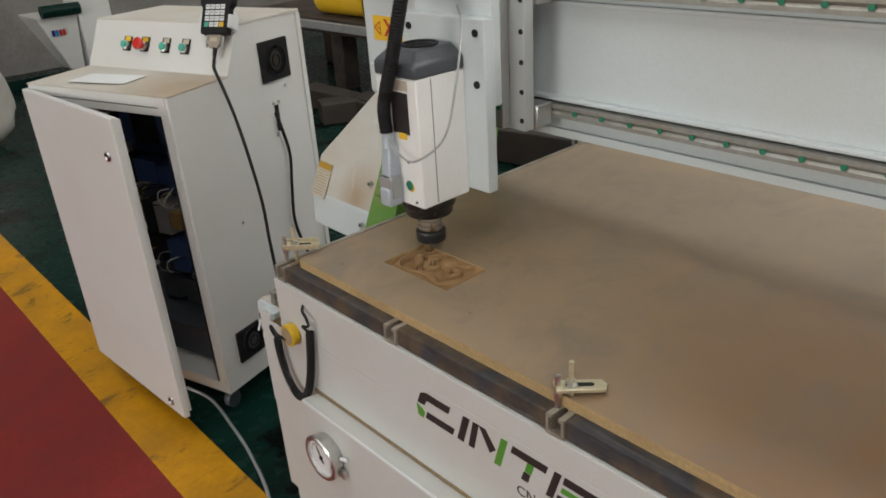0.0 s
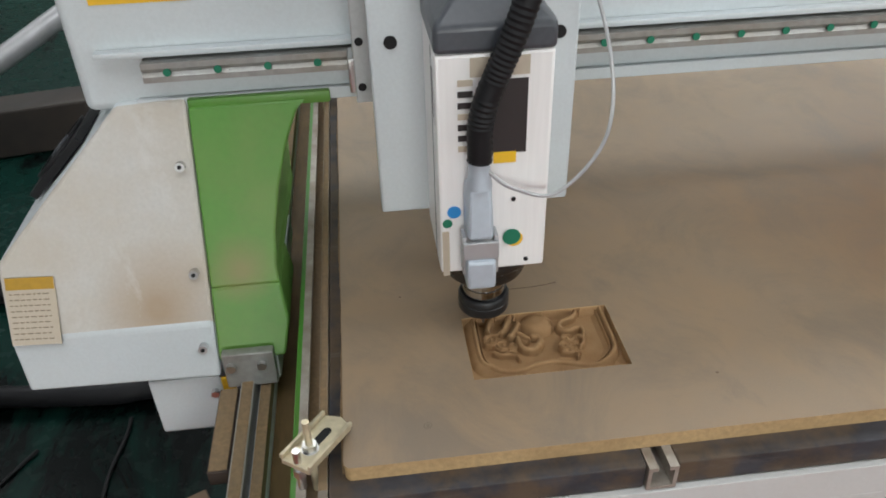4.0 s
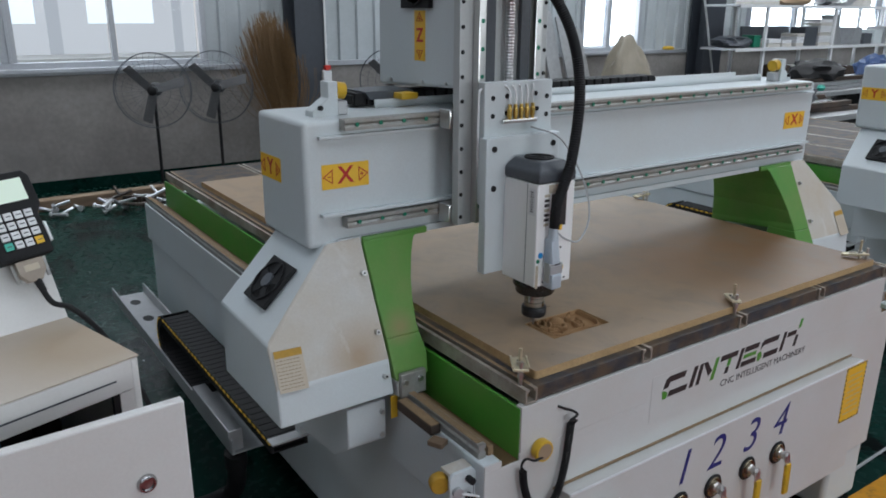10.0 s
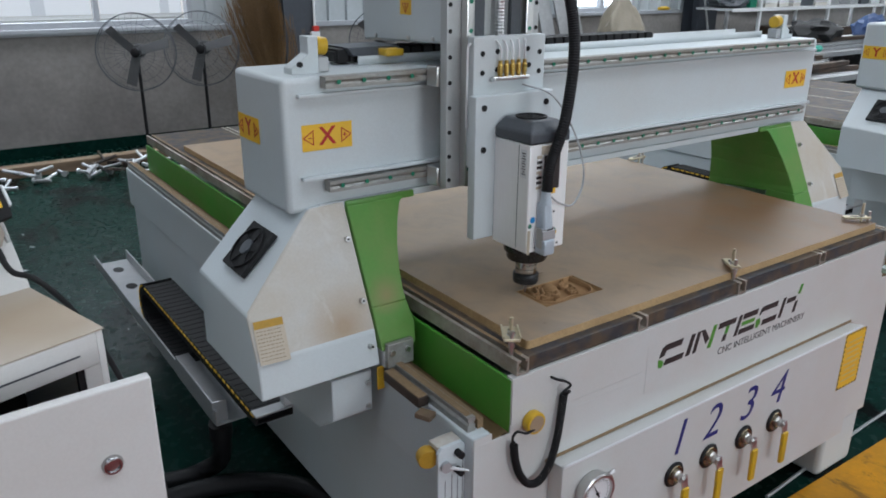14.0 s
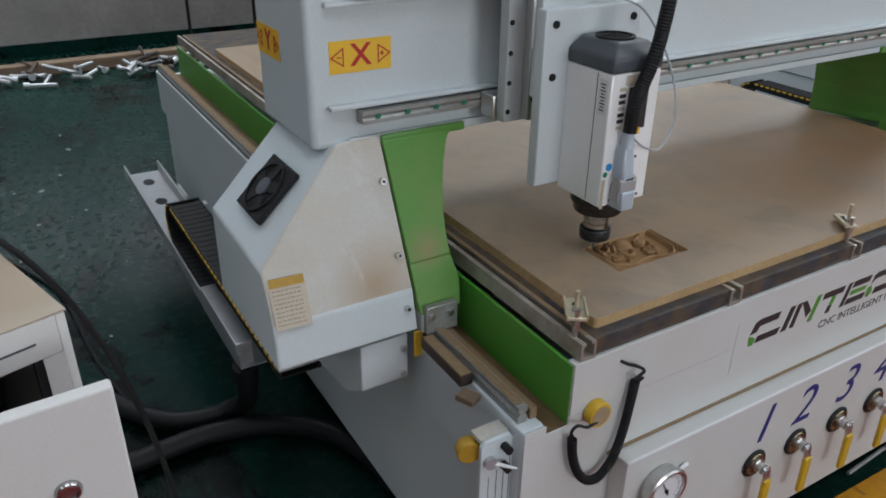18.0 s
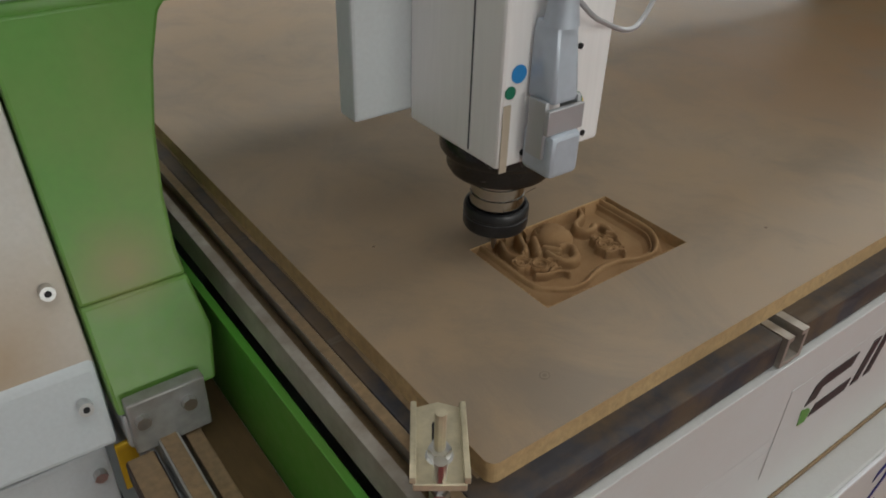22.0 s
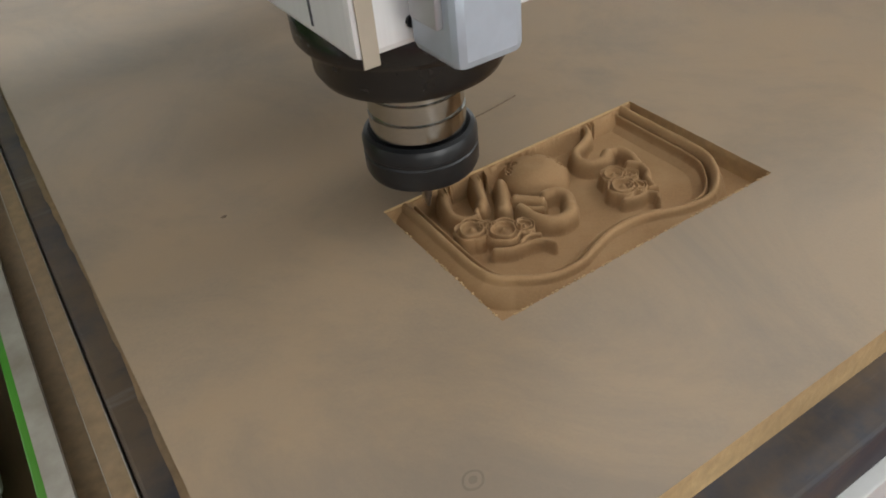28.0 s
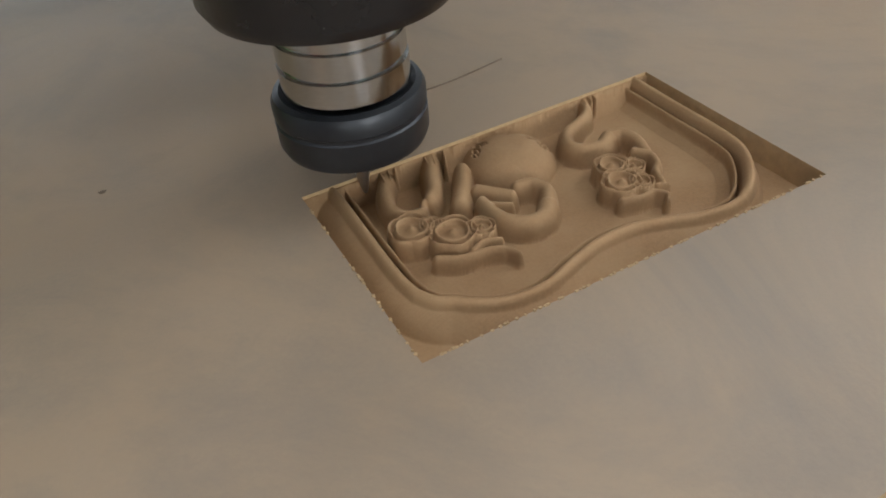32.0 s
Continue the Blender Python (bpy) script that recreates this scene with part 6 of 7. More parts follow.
plug = ppart("plug", hull([(-0.028, -0.081, -0.009), (0.028, -0.081, -0.009), (-0.028, -0.081, 0.009), (0.028, -0.081, 0.009), (-0.028, -0.106, -0.009), (0.028, -0.106, -0.009), (-0.028, -0.106, 0.009), (0.028, -0.106, 0.009), (-0.014, -0.126, -0.007), (0.014, -0.126, -0.007), (-0.014, -0.126, 0.007), (0.014, -0.126, 0.007)], 0.002), "plug_beige", None, "beige serial plug")
ppart("plug_label", box(-0.015, 0.015, -0.104, -0.091, 0.0090, 0.0096), "white_label", plug)
for s in (-1, 1):
    ppart("thumb_screw", rod((s * 0.031, -0.084, 0), (s * 0.031, -0.122, 0), 0.004, 8), "steel", plug)
ppart("strap_clip", join(rod((0.0, 0.10, 0.0), (0.0, 0.118, 0.0), 0.010, 12), box(-0.012, 0.012, 0.112, 0.138, -0.008, 0.006, 0.003)), "darkgrey")
_e = PM @ Vector((0.004, -0.124, 0))
part("strain_relief", rod(_e, PM @ Vector((0.006, -0.150, 0.003)), 0.0068, 12, 0.0055), "black", plug)
_cc = [CAB @ Vector(p) for p in ((-0.004, 0.204, 1.060), (0.030, 0.190, 1.012), (0.066, 0.180, 0.935), (0.100, 0.170, 0.83), (0.128, 0.163, 0.70), (0.142, 0.152, 0.58), (0.150, 0.152, 0.46), (0.155, 0.170, 0.30), (0.160, 0.20, 0.15))]
solo("controller_cable", tube([_e, PM @ Vector((0.010, -0.175, 0.006))] + _cc + [(-0.425, 0.545, 0.085), (-0.402, 0.64, 0.078), (-0.405, 0.78, 0.012), (-0.41, 0.92, 0.006), (-0.395, 1.04, 0.006), (-0.396, 1.10, 0.006)], 0.0048, 10, 12), "black", _e, "black controller cable hanging in a loop beside the cabinet", "cable")
_s0 = CAB @ Vector((0.003, 0.430, 0.885))
solo("power_cable", tube([_s0] + [CAB @ Vector((0.014, d, z)) for d, z in ((0.434, 0.84), (0.456, 0.745), (0.442, 0.64), (0.431, 0.52), (0.475, 0.39), (0.526, 0.285), (0.58, 0.12), (0.66, 0.010))] + [CAB @ Vector((0.16, 0.80, 0.008))], 0.005, 10, 10), "black", _s0, "black power cable from the cabinet's side slot", "cable")
solo("floor_cable", tube([(-0.385, 1.34, 0.076), (-0.405, 1.43, 0.04), (-0.43, 1.62, 0.007), (-0.457, 1.80, 0.007), (-0.498, 2.25, 0.007), (-0.61, 2.57, 0.007), (-0.80, 2.9, 0.007)], 0.007, 8, 10), "hose", (-0.45, 1.8, 0), "black cable running back across the floor", "cable")


def conduit(pts, r, at, label):
    h = thing("conduit_hose", at, label, "hose", "conduit hoses")
    part("hose", tube(pts, r, 16, 12, ribs=0.0011, pitch=0.012), "hose", h)
    for a, b in ((pts[0], pts[1]), (pts[-1], pts[-2])):
        a, b = Vector(a), Vector(b)
        d = (b - a).normalized()
        part("cuff", rod(a - d * 0.004, a + d * 0.05, r + 0.006, 20), "black", h, "smooth black end cuff")


_h0 = CAB @ Vector((0.005, 0.40, 0.42))
conduit([CAB @ Vector((-0.01, 0.50, 0.17)), CAB @ Vector((0.03, 0.50, 0.15)), (-0.615, 0.765, 0.07), (-0.54, 0.735, 0.036), (-0.39, 0.635, 0.034), (-0.28, 0.56, 0.034), (-0.12, 0.50, 0.034), (0.12, 0.50, 0.034)], 0.032, _h0, "thick black corrugated conduit from the cabinet side")
conduit([(-0.13, 1.10, 0.285), (-0.125, 1.12, 0.20), (-0.115, 1.20, 0.09), (-0.15, 1.25, 0.040), (-0.20, 1.25, 0.036), (-0.30, 1.275, 0.036), (-0.394, 1.369, 0.036), (-0.461, 1.477, 0.036), (-0.62, 1.60, 0.036), (-0.90, 1.66, 0.036)], 0.028, (-0.3, 1.2, 0), "thick black corrugated conduit from the cable tray")
conduit([(0.14, 0.74, 0.036), (0.120, 0.86, 0.036), (0.08, 0.98, 0.036), (0.02, 1.06, 0.036), (-0.09, 1.135, 0.036), (-0.24, 1.175, 0.036), (-0.37, 1.17, 0.036), (-0.47, 1.165, 0.036), (-0.78, 1.20, 0.036), (-0.98, 1.25, 0.036), (-1.13, 1.34, 0.036), (-1.19, 1.50, 0.036), (-1.12, 1.72, 0.036)], 0.028, (-0.3, 1.1, 0), "thick black corrugated conduit looping over the floor")
solo("floor_cable", tube([(-0.80, 0.235, 0.006), (-0.674, 0.259, 0.006), (-0.502, 0.238, 0.006), (-0.325, 0.206, 0.006), (-0.134, 0.15, 0.006), (0.04, 0.05, 0.006), (0.3, -0.2, 0.006)], 0.005, 8, 10), "galv", (-0.4, 0.2, 0), "grey cable lying across the floor", "cable")
solo("floor_cable", tube([(1.25, 0.17, 0.008), (1.8, 0.20, 0.008), (2.4, 0.22, 0.008), (4.0, 0.30, 0.008)], 0.0055, 8, 6), "galv", (1.8, 0.2, 0), "grey cable lying along the yellow line", "cable")

# ---- the second router, of the same kind ----
_m2 = copy_thing(router, Matrix.Translation((0.87 + 3.0, 1.4 + 0.12, 0)))
_m2["label"] = "second grey and green gantry router standing idle behind"

# ---- along the back wall ----


def pedestal_fan(x, y, z, r, yaw, label):
    f = thing("pedestal_fan", (x, y, 0), label, "fan", "fans by the wall")
    m = pose(x, y, z, 0, 0, yaw)
    part("base", lathe([(0.20, 0.0), (0.20, 0.015), (0.16, 0.03), (0.03, 0.045), (0.02, 0.06)], (x, y, 0), 28), "black", f)
    part("pole", rod((x, y, 0.05), (x, y, z - 0.05), 0.014, 12), "black", f)
    part("motor", turned(lathe([(0.05, -0.02), (0.06, 0.02), (0.06, 0.10), (0.04, 0.14), (0.001, 0.145)], (0, 0.0, 0), 20, (0, 1, 0)), m), "black", f)
    part("hub", turned(lathe([(0.045, 0.0), (0.04, 0.03), (0.02, 0.045), (0.001, 0.046)], (0, -0.05, 0), 20, (0, -1, 0)), m), "black", f)
    for k in range(3):
        a = Matrix.Rotation(radians(120 * k - 15), 4, "Y")
        bl = hull([(0.03, -0.05, -0.03), (0.03, -0.046, -0.03), (0.03, -0.03, 0.04), (0.03, -0.026, 0.04), (r * 0.85, -0.06, -0.035), (r * 0.85, -0.056, -0.035), (r * 0.9, -0.03, 0.045), (r * 0.9, -0.026, 0.045)], 0.001, 1)
        part("blade", turned(bl, m @ a), "blade", f)
    for k, (rr, yy) in enumerate(((1.0, -0.03), (0.99, -0.07), (0.99, 0.02), (0.75, -0.10), (0.5, -0.115), (0.25, -0.12))):
        part("guard_ring", turned(tube([(r * rr * math.cos(a), yy, r * rr * math.sin(a)) for a in [i * math.pi / 20 for i in range(41)]], 0.003 if k < 3 else 0.0016, 5, curved=False), m), "darkgrey", f)
    for k in range(36):
        a = k * math.pi / 18
        part("guard_wire", turned(tube([(r * q * math.cos(a), yy, r * q * math.sin(a)) for q, yy in ((0.12, -0.12), (0.5, -0.115), (0.85, -0.09), (1.0, -0.03))], 0.0011, 4, curved=False), m), "darkgrey", f)
    return f


pedestal_fan(1.00, 6.08, 0.875, 0.32, -25, "black pedestal fan with a wire guard by the wall")
pedestal_fan(1.55, 6.05, 0.880, 0.32, -30, "black pedestal fan with a wire guard by the wall")
pedestal_fan(3.38, 6.05, 0.86, 0.32, -30, "black pedestal fan with a wire guard by the column")

# straw brooms leaning on the column
_rs = random.Random(11)
_st = []
for k in range(620):
    a = _rs.gauss(0, 1)
    b = _rs.random()
    base = Vector((2.20 + 0.028 * a, 6.02 + 0.04 * _rs.gauss(0, 1), 0.35 + 0.1 * b))
    tip = Vector((2.07 + 0.145 * a, 6.10 + 0.10 * _rs.gauss(0, 1), 1.02 + 0.53 * (1 - min(1, abs(a) / 2.4) ** 2) * (0.45 + 0.55 * b)))
    mid = base.lerp(tip, 0.55) + Vector((0.03 * a, 0, 0.02))
    _st.append(tube([base, mid, tip], 0.0022, 3, 3))
br_ = thing("broom", (2.23, 6.02, 0), "tall straw brooms bundled against the column", "broom")
tagged(part("bristles", join(*_st), "straw", br_, "loose dry straw bristles"), kind="stuff")
part("handle", rod((2.29, 5.98, 0.0), (2.23, 6.02, 0.5), 0.014, 10), "wood", br_)
part("binding", lathe([(0.07, 0.46), (0.078, 0.48), (0.07, 0.51)], (2.23, 6.02, 0), 16), "wood", br_)

# leaning steel sheets, film-wrapped stack, a pole
for i, (x, w, h, lean) in enumerate(((5.98, 0.20, 1.58, -11), (6.27, 0.22, 1.56, -13), (6.45, 0.10, 1.40, -14))):
    solo("steel_sheet", turned(box(-w / 2, w / 2, -0.012, 0.012, 0, h, 0.003), pose(x, 6.12 - 0.05 * i, 0.0, -7, lean, 0)), "galv", (x, 6.1, 0), "grey steel sheet leaning against the wall", "metal sheet", "leaning sheets")
_sk = bmesh.new()
bmesh.ops.create_icosphere(_sk, subdivisions=4, radius=1)
for v in _sk.verts:
    q = v.co.copy()
    q = Vector([math.copysign(abs(c) ** 0.6, c) for c in q])
    t_ = (q.z + 1) / 2
    s_ = (1.08 - 0.86 * t_ ** 1.25) * (1 + 0.14 * noise.noise(q * 2.2) + 0.10 * noise.noise(Vector((q.x * 7, q.y * 7, q.z * 1.5))))
    v.co = Vector((6.50 + 0.60 * q.x * s_ + 0.10 * (1 - t_), 5.72 + 0.34 * q.y * s_, max(0.0, 0.62 + 0.67 * q.z + 0.05 * noise.noise(q * 3))))
solo("wrapped_load", _sk, "sack", (6.40, 5.95, 0), "pile wrapped in wrinkled clear plastic film", "wrapped goods")
solo("pole", rod((8.72, 5.9, 0.0), (8.20, 6.05, 2.1), 0.014, 10), "galv", (8.7, 5.9, 0), "thin metal pole leaning on the column", "pole")
_lp = thing("flood_lamp", (8.45, 5.85, 2.7), "small black floodlight fixed on the column", "lamp")
part("housing", turned(box(-0.14, 0.14, -0.05, 0.05, -0.16, 0.16, 0.01), pose(8.50, 5.75, 2.75, -20, 0, -30)), "darkgrey", _lp)
part("lens", turned(box(-0.11, 0.11, -0.056, -0.051, -0.12, 0.12), pose(8.50, 5.75, 2.75, -20, 0, -30)), "white", _lp)
part("arm", rod((8.55, 5.82, 2.70), (8.70, 6.15, 2.62), 0.012, 8), "darkgrey", _lp)
_sw = thing("switch_box", (2.69, 6.13, 0.9), "small white switch box with a red cap on the column", "switch")
part("box", box(2.64, 2.73, 6.10, 6.145, 0.82, 0.98, 0.006), "white", _sw)
part("cap", box(2.66, 2.72, 6.095, 6.14, 0.981, 1.03, 0.004), "btn_red", _sw)
solo("wall_conduit", rod((2.69, 6.13, 1.03), (2.68, 6.13, 5.9), 0.012, 8), "white", (2.69, 6.13, 1.03), "white cable conduit rising to the roof", "conduit")
for _a, _b, _z in ((-7.1, 2.30, 2.46), (2.72, 8.5, 2.43), (9.0, 18.9, 2.46)):
    solo("wall_rail", box(_a, _b, WALL_Y - 0.05, WALL_Y + 0.01, _z, _z + 0.045, 0.004), "girt", (_a, WALL_Y, _z), "steel girt running along the wall cladding", "girt", kind="structure")


# shelves at the far end
def shelf_unit(x0, x1, y, label):
    s = thing("shelf_rack", (x0, y, 0), label, "shelf rack", "steel racks")
    for x in (x0 + 0.62, x0 + 2.30, x0 + 3.9, x1):
        part("post", box(x - 0.02, x + 0.02, y - 0.02, y + 0.02, 0, 1.64, 0.002), "white", s)
        part("post", box(x - 0.02, x + 0.02, y + 0.48, y + 0.52, 0, 1.64, 0.002), "white", s)
    for z in (0.52, 1.07, 1.625):
        part("shelf", box(x0 - 0.03, x1 + 0.03, y - 0.03, y + 0.53, z, z + 0.030, 0.003), "galv", s)
        part("edge_strip", box(x0 - 0.03, x1 + 0.03, y - 0.036, y - 0.0305, z - 0.012, z + 0.028, 0.001), "white", s)
    return s


shelf_unit(8.28, 12.9, 5.45, "long white steel rack stacked with parts and boxes")
_rk = random.Random(21)


def mound(name, mt, at, size, label, category, rough=0.35, group="goods on the rack"):
    """A crumpled or cast lump with a flat foot."""
    bm = bmesh.new()
    bmesh.ops.create_icosphere(bm, subdivisions=3, radius=1)
    at = Vector(at)
    for v in bm.verts:
        q = v.co.copy()
        k = 1 + rough * noise.noise(q * 2.5 + at) + 0.4 * rough * noise.noise(q * 6 + at)
        q = Vector([math.copysign(abs(c) ** 0.75, c) for c in q])
        v.co = at + Vector((size[0] * q.x * k, size[1] * q.y * k, max(0.0, size[2] * (0.45 + 0.55 * q.z * k))))
    return solo(name, bm, mt, at, label, category, group)


def crate(name, mt, x0, x1, y, z, h, label, deep=0.3, tilt=0.0):
    bm = turned(box(0, x1 - x0, 0, deep, 0, h, 0.008), pose(x0, y, z, tilt, 0, _rk.uniform(-4, 4)))
    return solo(name, bm, mt, (x0, y, z), label, name.replace("_", " "), "goods on the rack")


def pile_of(n, mt, x0, x1, y, z, h, label):
    for k in range(n):
        j = _rk.uniform(-0.012, 0.012)
        solo("flat_box", box(x0 + j, x1 + j, y + j, y + 0.26 + j, z + k * h, z + k * h + h - 0.004, 0.003), mt if k % 3 else "paper", (x0, y, z + k * h), label, "box", "goods on the rack")


# middle shelf
Z2, Z3, Z1 = 1.1005, 1.6555, 0.5505
mound("coiled_cable", "darkgrey", (8.50, 5.68, Z2), (0.30, 0.20, 0.15), "dark grey bundle of cable on the rack", "cable")
crate("carton", "dot", 8.74, 8.88, 5.50, Z2, 0.16, "green and white carton on the rack", 0.2)
crate("panel_board", "darkgrey", 8.96, 10.15, 5.84, Z2, 0.27, "dark grey board standing at the back of the rack", 0.04, -4)
pile_of(2, "white", 9.02, 9.30, 5.46, Z2, 0.055, "flat white box stacked on the rack")
pile_of(2, "white", 9.36, 9.58, 5.47, Z2, 0.045, "flat white box stacked on the rack")
pile_of(4, "white", 9.72, 9.90, 5.48, Z2, 0.044, "flat white box stacked on the rack")
crate("parts_bin", "darkgrey", 9.94, 10.22, 5.50, Z2, 0.26, "dark grey machine part on the rack", 0.25)
pile_of(8, "white", 10.24, 10.54, 5.46, Z2, 0.046, "flat white box in a tall stack on the rack")
crate("panel_board", "galv", 10.66, 11.15, 5.60, Z2, 0.44, "grey steel plate leaning on the rack", 0.03, -12)
for _k in range(5):
    crate("parts_bin", ("galv", "darkgrey", "coat")[_k % 3], 11.22 + 0.30 * _k, 11.45 + 0.30 * _k, 5.48, Z2, 0.16 + 0.10 * _rk.random(), "grey machined part on the rack")
# top shelf
pile_of(2, "white", 8.55, 9.15, 5.46, Z3, 0.04, "flat white box on top of the rack")
mound("packing_cloth", "cardboard", (9.62, 5.70, Z3), (0.56, 0.22, 0.13), "brown packing cloth thrown over the rack top", "cloth", 0.2)
mound("sheet_offcuts", "galv", (10.95, 5.70, Z3), (0.36, 0.20, 0.22), "grey sheet metal offcuts heaped on the rack top", "metal sheet", 0.5)
crate("carton", "paper", 11.35, 11.62, 5.50, Z3, 0.16, "pale carton on top of the rack")
crate("parts_bin", "wire_blue", 11.40, 11.60, 5.52, Z3 + 0.165, 0.10, "dark plastic bin on the pale carton", 0.2)
# lower shelf
for _k in range(9):
    crate("parts_bin", ("darkgrey", "galv", "iron", "paper")[_k % 4], 8.4 + 0.46 * _k, 8.72 + 0.46 * _k, 5.48, Z1, 0.10 + 0.22 * _rk.random(), "machine part stored low on the rack")
mound("yellow_pouch", "yellow", (8.03, 6.34, 1.0505), (0.10, 0.05, 0.05), "small yellow pouch lying on the wall ledge", "pouch", 0.2, "")

# benches and loose steel between the racks and the second router
for (x0, x1, y0, y1, z) in ((4.9, 6.4, 2.6, 3.3, 0.72), (6.9, 9.2, 3.6, 4.3, 0.75)):
    t = thing("work_bench", ((x0 + x1) / 2, (y0 + y1) / 2, 0), "steel bench loaded with grey steel bars and offcuts", "bench", "steel benches")
    part("top", box(x0, x1, y0, y1, z - 0.05, z, 0.004), "galv", t)
    for x in (x0 + 0.04, x1 - 0.04):
        for y in (y0 + 0.04, y1 - 0.04):
            part("leg", box(x - 0.03, x + 0.03, y - 0.03, y + 0.03, 0, z - 0.05, 0.003), "iron", t)
    for k in range(9):
        a = _rk.uniform(x0, x0 + 0.5)
        b = _rk.uniform(y0 + 0.05, y1 - 0.1)
        zz = z + 0.003 + 0.045 * (k // 4)
        solo("steel_bar", turned(box(0, x1 - x0 - 0.5, -0.03, 0.03, 0, 0.04, 0.003), pose(a, b, zz, 0, 0, _rk.uniform(-6, 6))), ("galv", "white", "iron")[k % 3], (a, b, zz), "loose steel bar lying on the bench", "steel bar", "loose bars")
    part("wheel_rim", lathe([(0.16, -0.02), (0.19, -0.015), (0.19, 0.015), (0.16, 0.02)], (x0 + 0.2, y0 - 0.06, z - 0.2), 28, (0, 1, 0)), "iron", t)
    part("wheel_knob", lathe([(0.03, -0.03), (0.045, 0.0), (0.03, 0.03)], (x0 + 0.2, y0 - 0.06, z + 0.06), 14), "btn_green", t)

# scrap and timber on the floor under the back wall
tm = thing("timber_beam", (0.9, 5.82, 0), "rough dark timber beam lying on the floor by the wall", "timber")
part("beam", turned(box(-1.9, 1.1, -0.06, 0.06, 0, 0.09, 0.008), pose(0.9, 5.82, 0, 0, 0, 1.5)), "wood", tm)
_rj = random.Random(5)
for k in range(26):
    x, y = _rj.uniform(-0.5, 1.0), _rj.uniform(5.40, 5.70)
    L = _rj.uniform(0.08, 0.22)
    zz = 0.012 + 0.05 * _rj.random()
    d = Vector((math.cos(k * 2.4), math.sin(k * 2.4) * 0.6, _rj.uniform(-0.1, 0.4))) * L
    b0 = Vector((x, y, zz + 0.02))
    bm = join(rod(b0, b0 + d, 0.014, 8), rod(b0 + d * 0.5, b0 + d * 0.5 + Vector((-d.y, d.x, abs(d.z) * 0.3 + 0.02)), 0.012, 8), rod(b0, b0 - d * 0.2, 0.024, 8))
    lo = min(v.co.z for v in bm.verts)
    bmesh.ops.translate(bm, verts=bm.verts, vec=(0, 0, -lo + 0.001 + 0.03 * (k % 3 == 0)))
    solo("clamp_scrap", bm, "galv" if k % 4 else "iron", (x, y, 0), "bright steel clamp offcut in a heap on the floor", "metal scrap", "scrap heap")
pl = thing("pallet", (2.0, 5.7, 0), "low wooden pallet with brown offcuts by the wall", "pallet")
for k in range(5):
    part("slat", box(1.45, 2.5, 5.35 + k * 0.13, 5.45 + k * 0.13, 0.10, 0.12, 0.003), "wood", pl)
for k in range(3):
    part("bearer", box(1.5 + k * 0.44, 1.58 + k * 0.44, 5.35, 5.97, 0.0, 0.10, 0.003), "wood", pl)

# board lying on the floor, and the dark machinery further west
solo("floor_board", turned(hull([(-1.94, 2.17, 0.0), (-1.58, 2.34, 0.0), (-1.29, 1.76, 0.0), (-1.50, 1.66, 0.0), (-1.94, 2.17, 0.02), (-1.58, 2.34, 0.02), (-1.29, 1.76, 0.02), (-1.50, 1.66, 0.02)], 0.003), Matrix.Translation((0, 0, 0.001))), "mdf_top", (-1.6, 2.0, 0), "brown offcut board lying flat on the floor", "board")
old = thing("old_machine_bed", (-3.2, 3.4, 0), "dark rusty machine bed with rollers and an orange motor", "machine")
part("bed", box(-5.2, -1.6, 3.1, 4.0, 0.46, 0.58, 0.01), "iron", old)
part("edge_rail", box(-5.2, -1.6, 3.04, 3.09, 0.50, 0.56, 0.004), "galv", old, "worn steel edge rail")
for x in (-4.9, -3.9, -2.9, -1.9):
    part("leg", box(x - 0.08, x + 0.08, 3.15, 3.30, 0, 0.46, 0.01), "iron", old)
    part("leg", box(x - 0.08, x + 0.08, 3.75, 3.90, 0, 0.46, 0.01), "iron", old)
part("motor", rod((-4.2, 3.3, 0.70), (-3.55, 3.3, 0.70), 0.115, 24), "label", old, "dusty orange motor")
part("gearbox", box(-3.5, -3.15, 3.15, 3.5, 0.58, 0.86, 0.02), "iron", old)
for k in range(5):
    part("roller", rod((-2.9 + 0.25 * k, 3.15, 0.66), (-2.9 + 0.25 * k, 3.95, 0.66), 0.075, 18), "iron", old)
for k in range(7):
    x = -3.3 + 0.33 * k
    solo("timber_baulk", turned(box(-0.45, 0.45, -0.09, 0.09, 0.0005 * k, 0.15 + 0.009 * k, 0.012), pose(x, 2.72 + 0.12 * (k % 2), 0.0, 0, 0, _rj.uniform(-12, 12) + 70 * (k % 2))), "oily", (x, 2.7, 0), "dark oily timber baulk under the old machine", "timber", "baulks")
solo("leaning_rod", rod((-1.7, 2.9, 0.05), (-0.6, 3.6, 0.62), 0.05, 14), "galv", (-1.7, 2.9, 0), "dull metal pipe lying across the machine bed", "pipe")

# machine with a white hopper at the west end, and a sack
hp = thing("hopper_machine", (-5.8, 1.7, 0), "white feed hopper over a green-banded conveyor", "machine")
part("hopper", hull([(-6.1, 1.40, 0.71), (-5.6, 1.40, 0.71), (-6.1, 1.73, 0.71), (-5.6, 1.73, 0.71), (-5.9, 1.60, 0.25), (-5.68, 1.60, 0.25), (-5.9, 1.72, 0.25), (-5.68, 1.72, 0.25)], 0.01), "cabinet", hp)
part("outlet", box(-5.88, -5.70, 1.61, 1.71, 0.0, 0.25, 0.006), "iron", hp)
part("roller", rod((-5.56, 1.44, 0.755), (-5.56, 1.75, 0.755), 0.05, 20), "floor", hp, "green rubber roller")
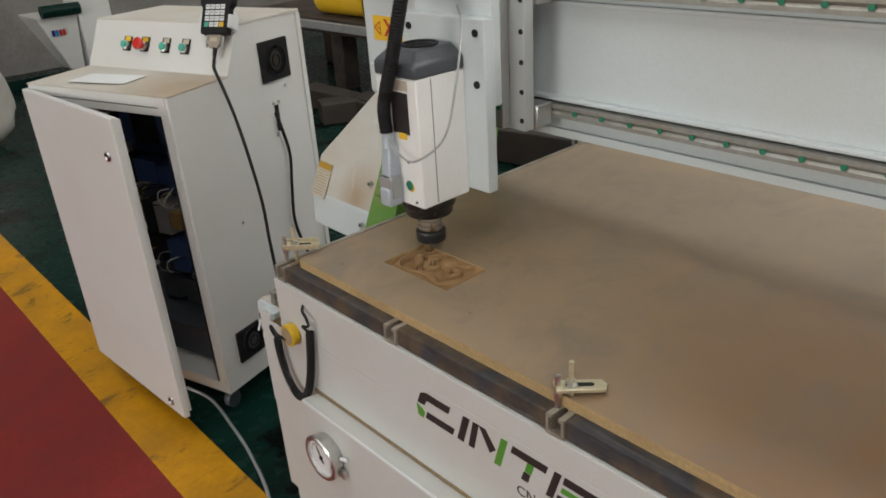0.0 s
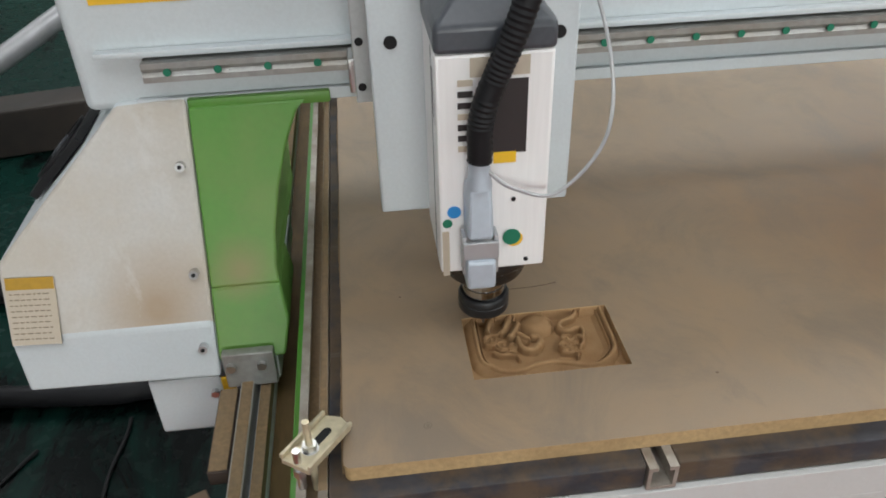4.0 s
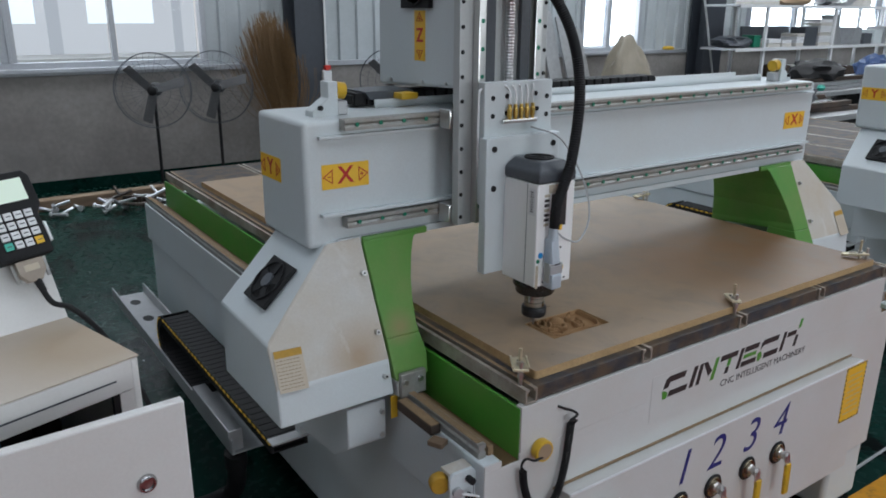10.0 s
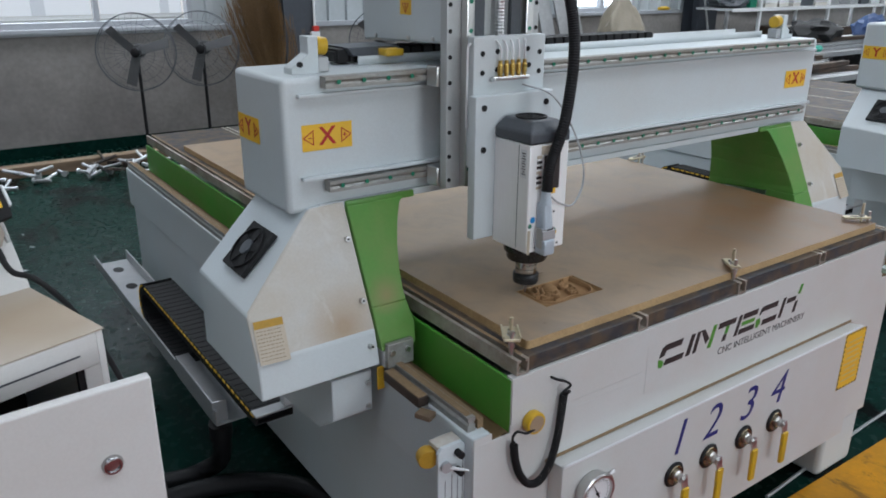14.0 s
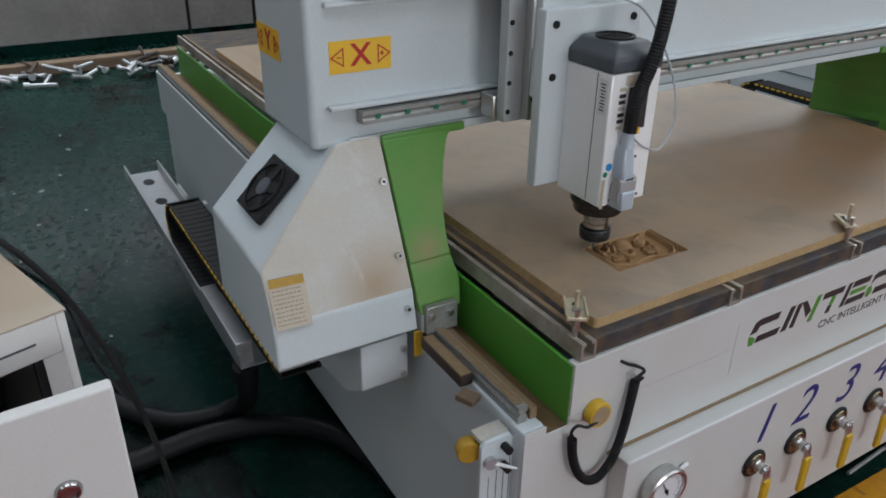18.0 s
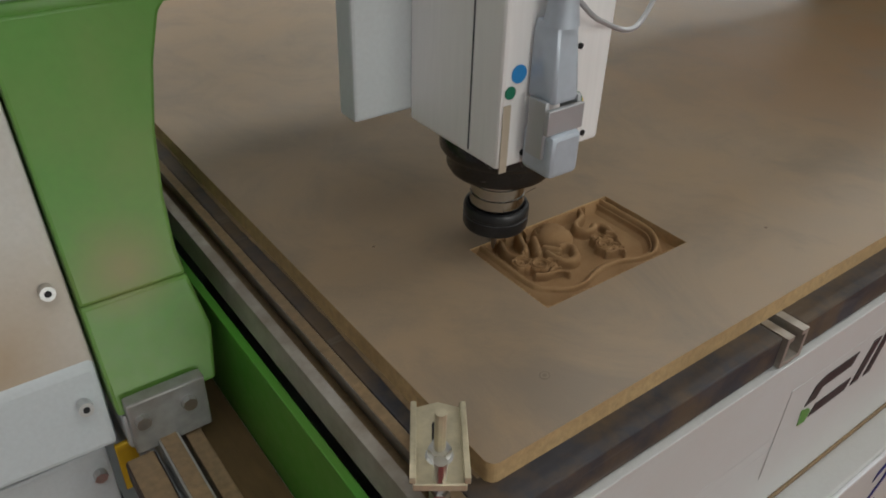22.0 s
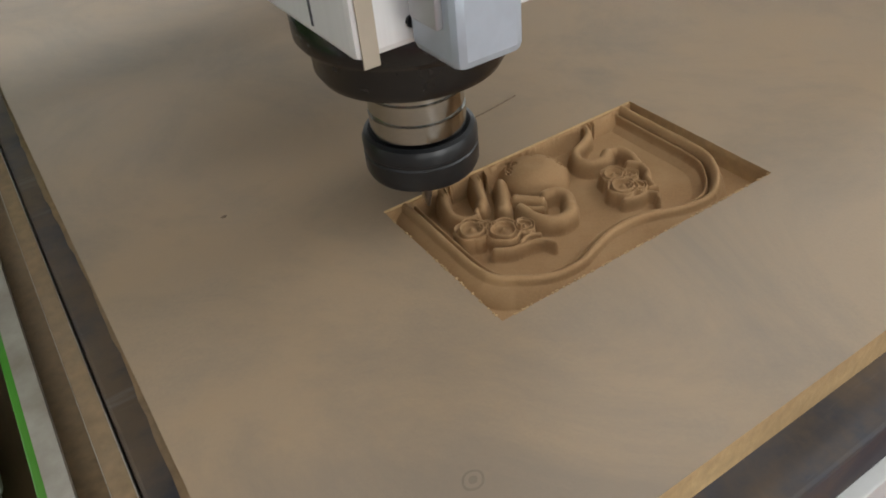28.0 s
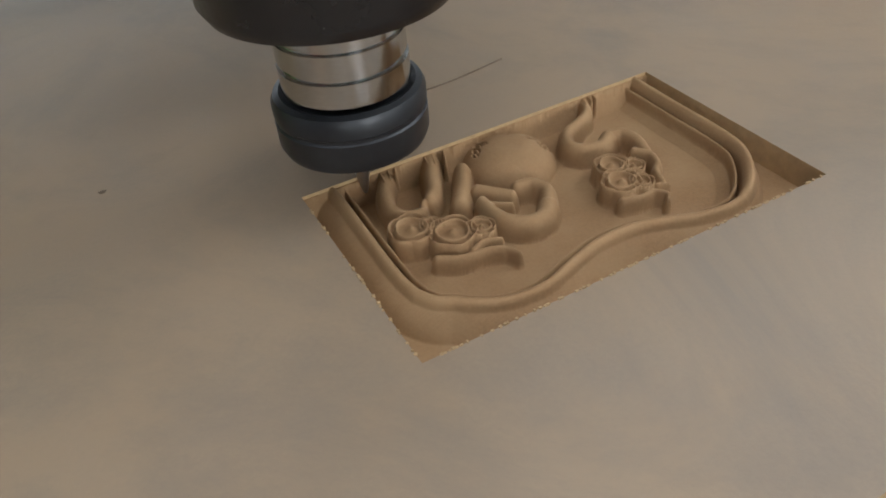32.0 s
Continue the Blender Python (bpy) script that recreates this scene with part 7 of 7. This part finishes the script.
for k, c in enumerate(("blue_ink", "blue_dot", "red_ink", "red_ink")):
    part("maker_mark", plate(facing((-5.615, 1.51 + 0.03 * k, 0.575), (1, 0, -0.1)), 0.022, 0.05, 0.004), c, hp)
part("frame_post", box(-5.9, -5.6, 1.74, 2.02, 0, 1.3, 0.01), "cabinet", hp)
solo("green_kerb", box(-6.8, -6.5, 0.6, 4.2, 0.0, 0.10, 0.01), "floor", (-6.6, 2, 0), "dark green painted kerb along the end wall", "kerb", kind="structure")
_sc = bmesh.new()
bmesh.ops.create_icosphere(_sc, subdivisions=4, radius=1)
for v in _sc.verts:
    q = v.co.copy()
    s_ = 1 + 0.16 * noise.noise(q * 1.8) + 0.05 * noise.noise(q * 6)
    v.co = Vector((-4.80 + 0.36 * q.x * s_, 0.52 + 0.34 * q.y * s_, max(0.0, 0.34 + 0.38 * q.z * s_)))
solo("woven_sack", _sc, "woven", (-4.80, 0.52, 0), "large white woven bulk sack standing on the floor", "sack")

# litter and chips on the green floor
_lt = []
for k in range(26):
    x, y = _rj.uniform(-1.6, 0.0), _rj.uniform(0.4, 4.5)
    _lt.append(turned(box(-0.012, 0.012, -0.006, 0.006, 0, 0.004, 0.001), pose(x, y, 0.0005, 0, 0, _rj.uniform(0, 180)) @ Matrix.Scale(_rj.uniform(0.3, 1.3), 4)))
solo("floor_litter", join(*_lt), "galv", (-0.8, 2, 0), "scattered pale chips and litter on the floor", "litter", kind="stuff")

# loose dark cloth and castings lying about the benches
for _x, _y, _z, _a, _b, _c, _m, _l, _n in ((7.6, 3.9, 0.84, 0.42, 0.22, 0.14, "black", "crumpled black cloth thrown over the steel bars", "dust_cloth"), (5.5, 2.9, 0.81, 0.30, 0.18, 0.10, "darkgrey", "dark machine casting lying on the bench", "machine_casting"),
                                           (8.6, 3.8, 0.83, 0.22, 0.18, 0.16, "wire_blue", "dark blue electric motor on the bench", "electric_motor"), (6.2, 4.6, 0.0, 0.5, 0.3, 0.32, "iron", "dark iron casting standing on the floor", "machine_casting"),
                                           (9.6, 4.3, 0.0, 0.6, 0.35, 0.5, "black", "heap of black cable and cloth on the floor", "tangled_cable")):
    bm = bmesh.new()
    bmesh.ops.create_icosphere(bm, subdivisions=3, radius=1)
    for v in bm.verts:
        q = v.co.copy()
        k = 1 + 0.35 * noise.noise(q * 2.5 + Vector((_x, 0, 0))) + 0.15 * noise.noise(q * 6)
        v.co = Vector((_x + _a * q.x * k, _y + _b * q.y * k, max(_z, _z + _c * (0.6 + q.z * k))))
    solo(_n, bm, _m, (_x, _y, _z), _l, _n.replace("_", " "))
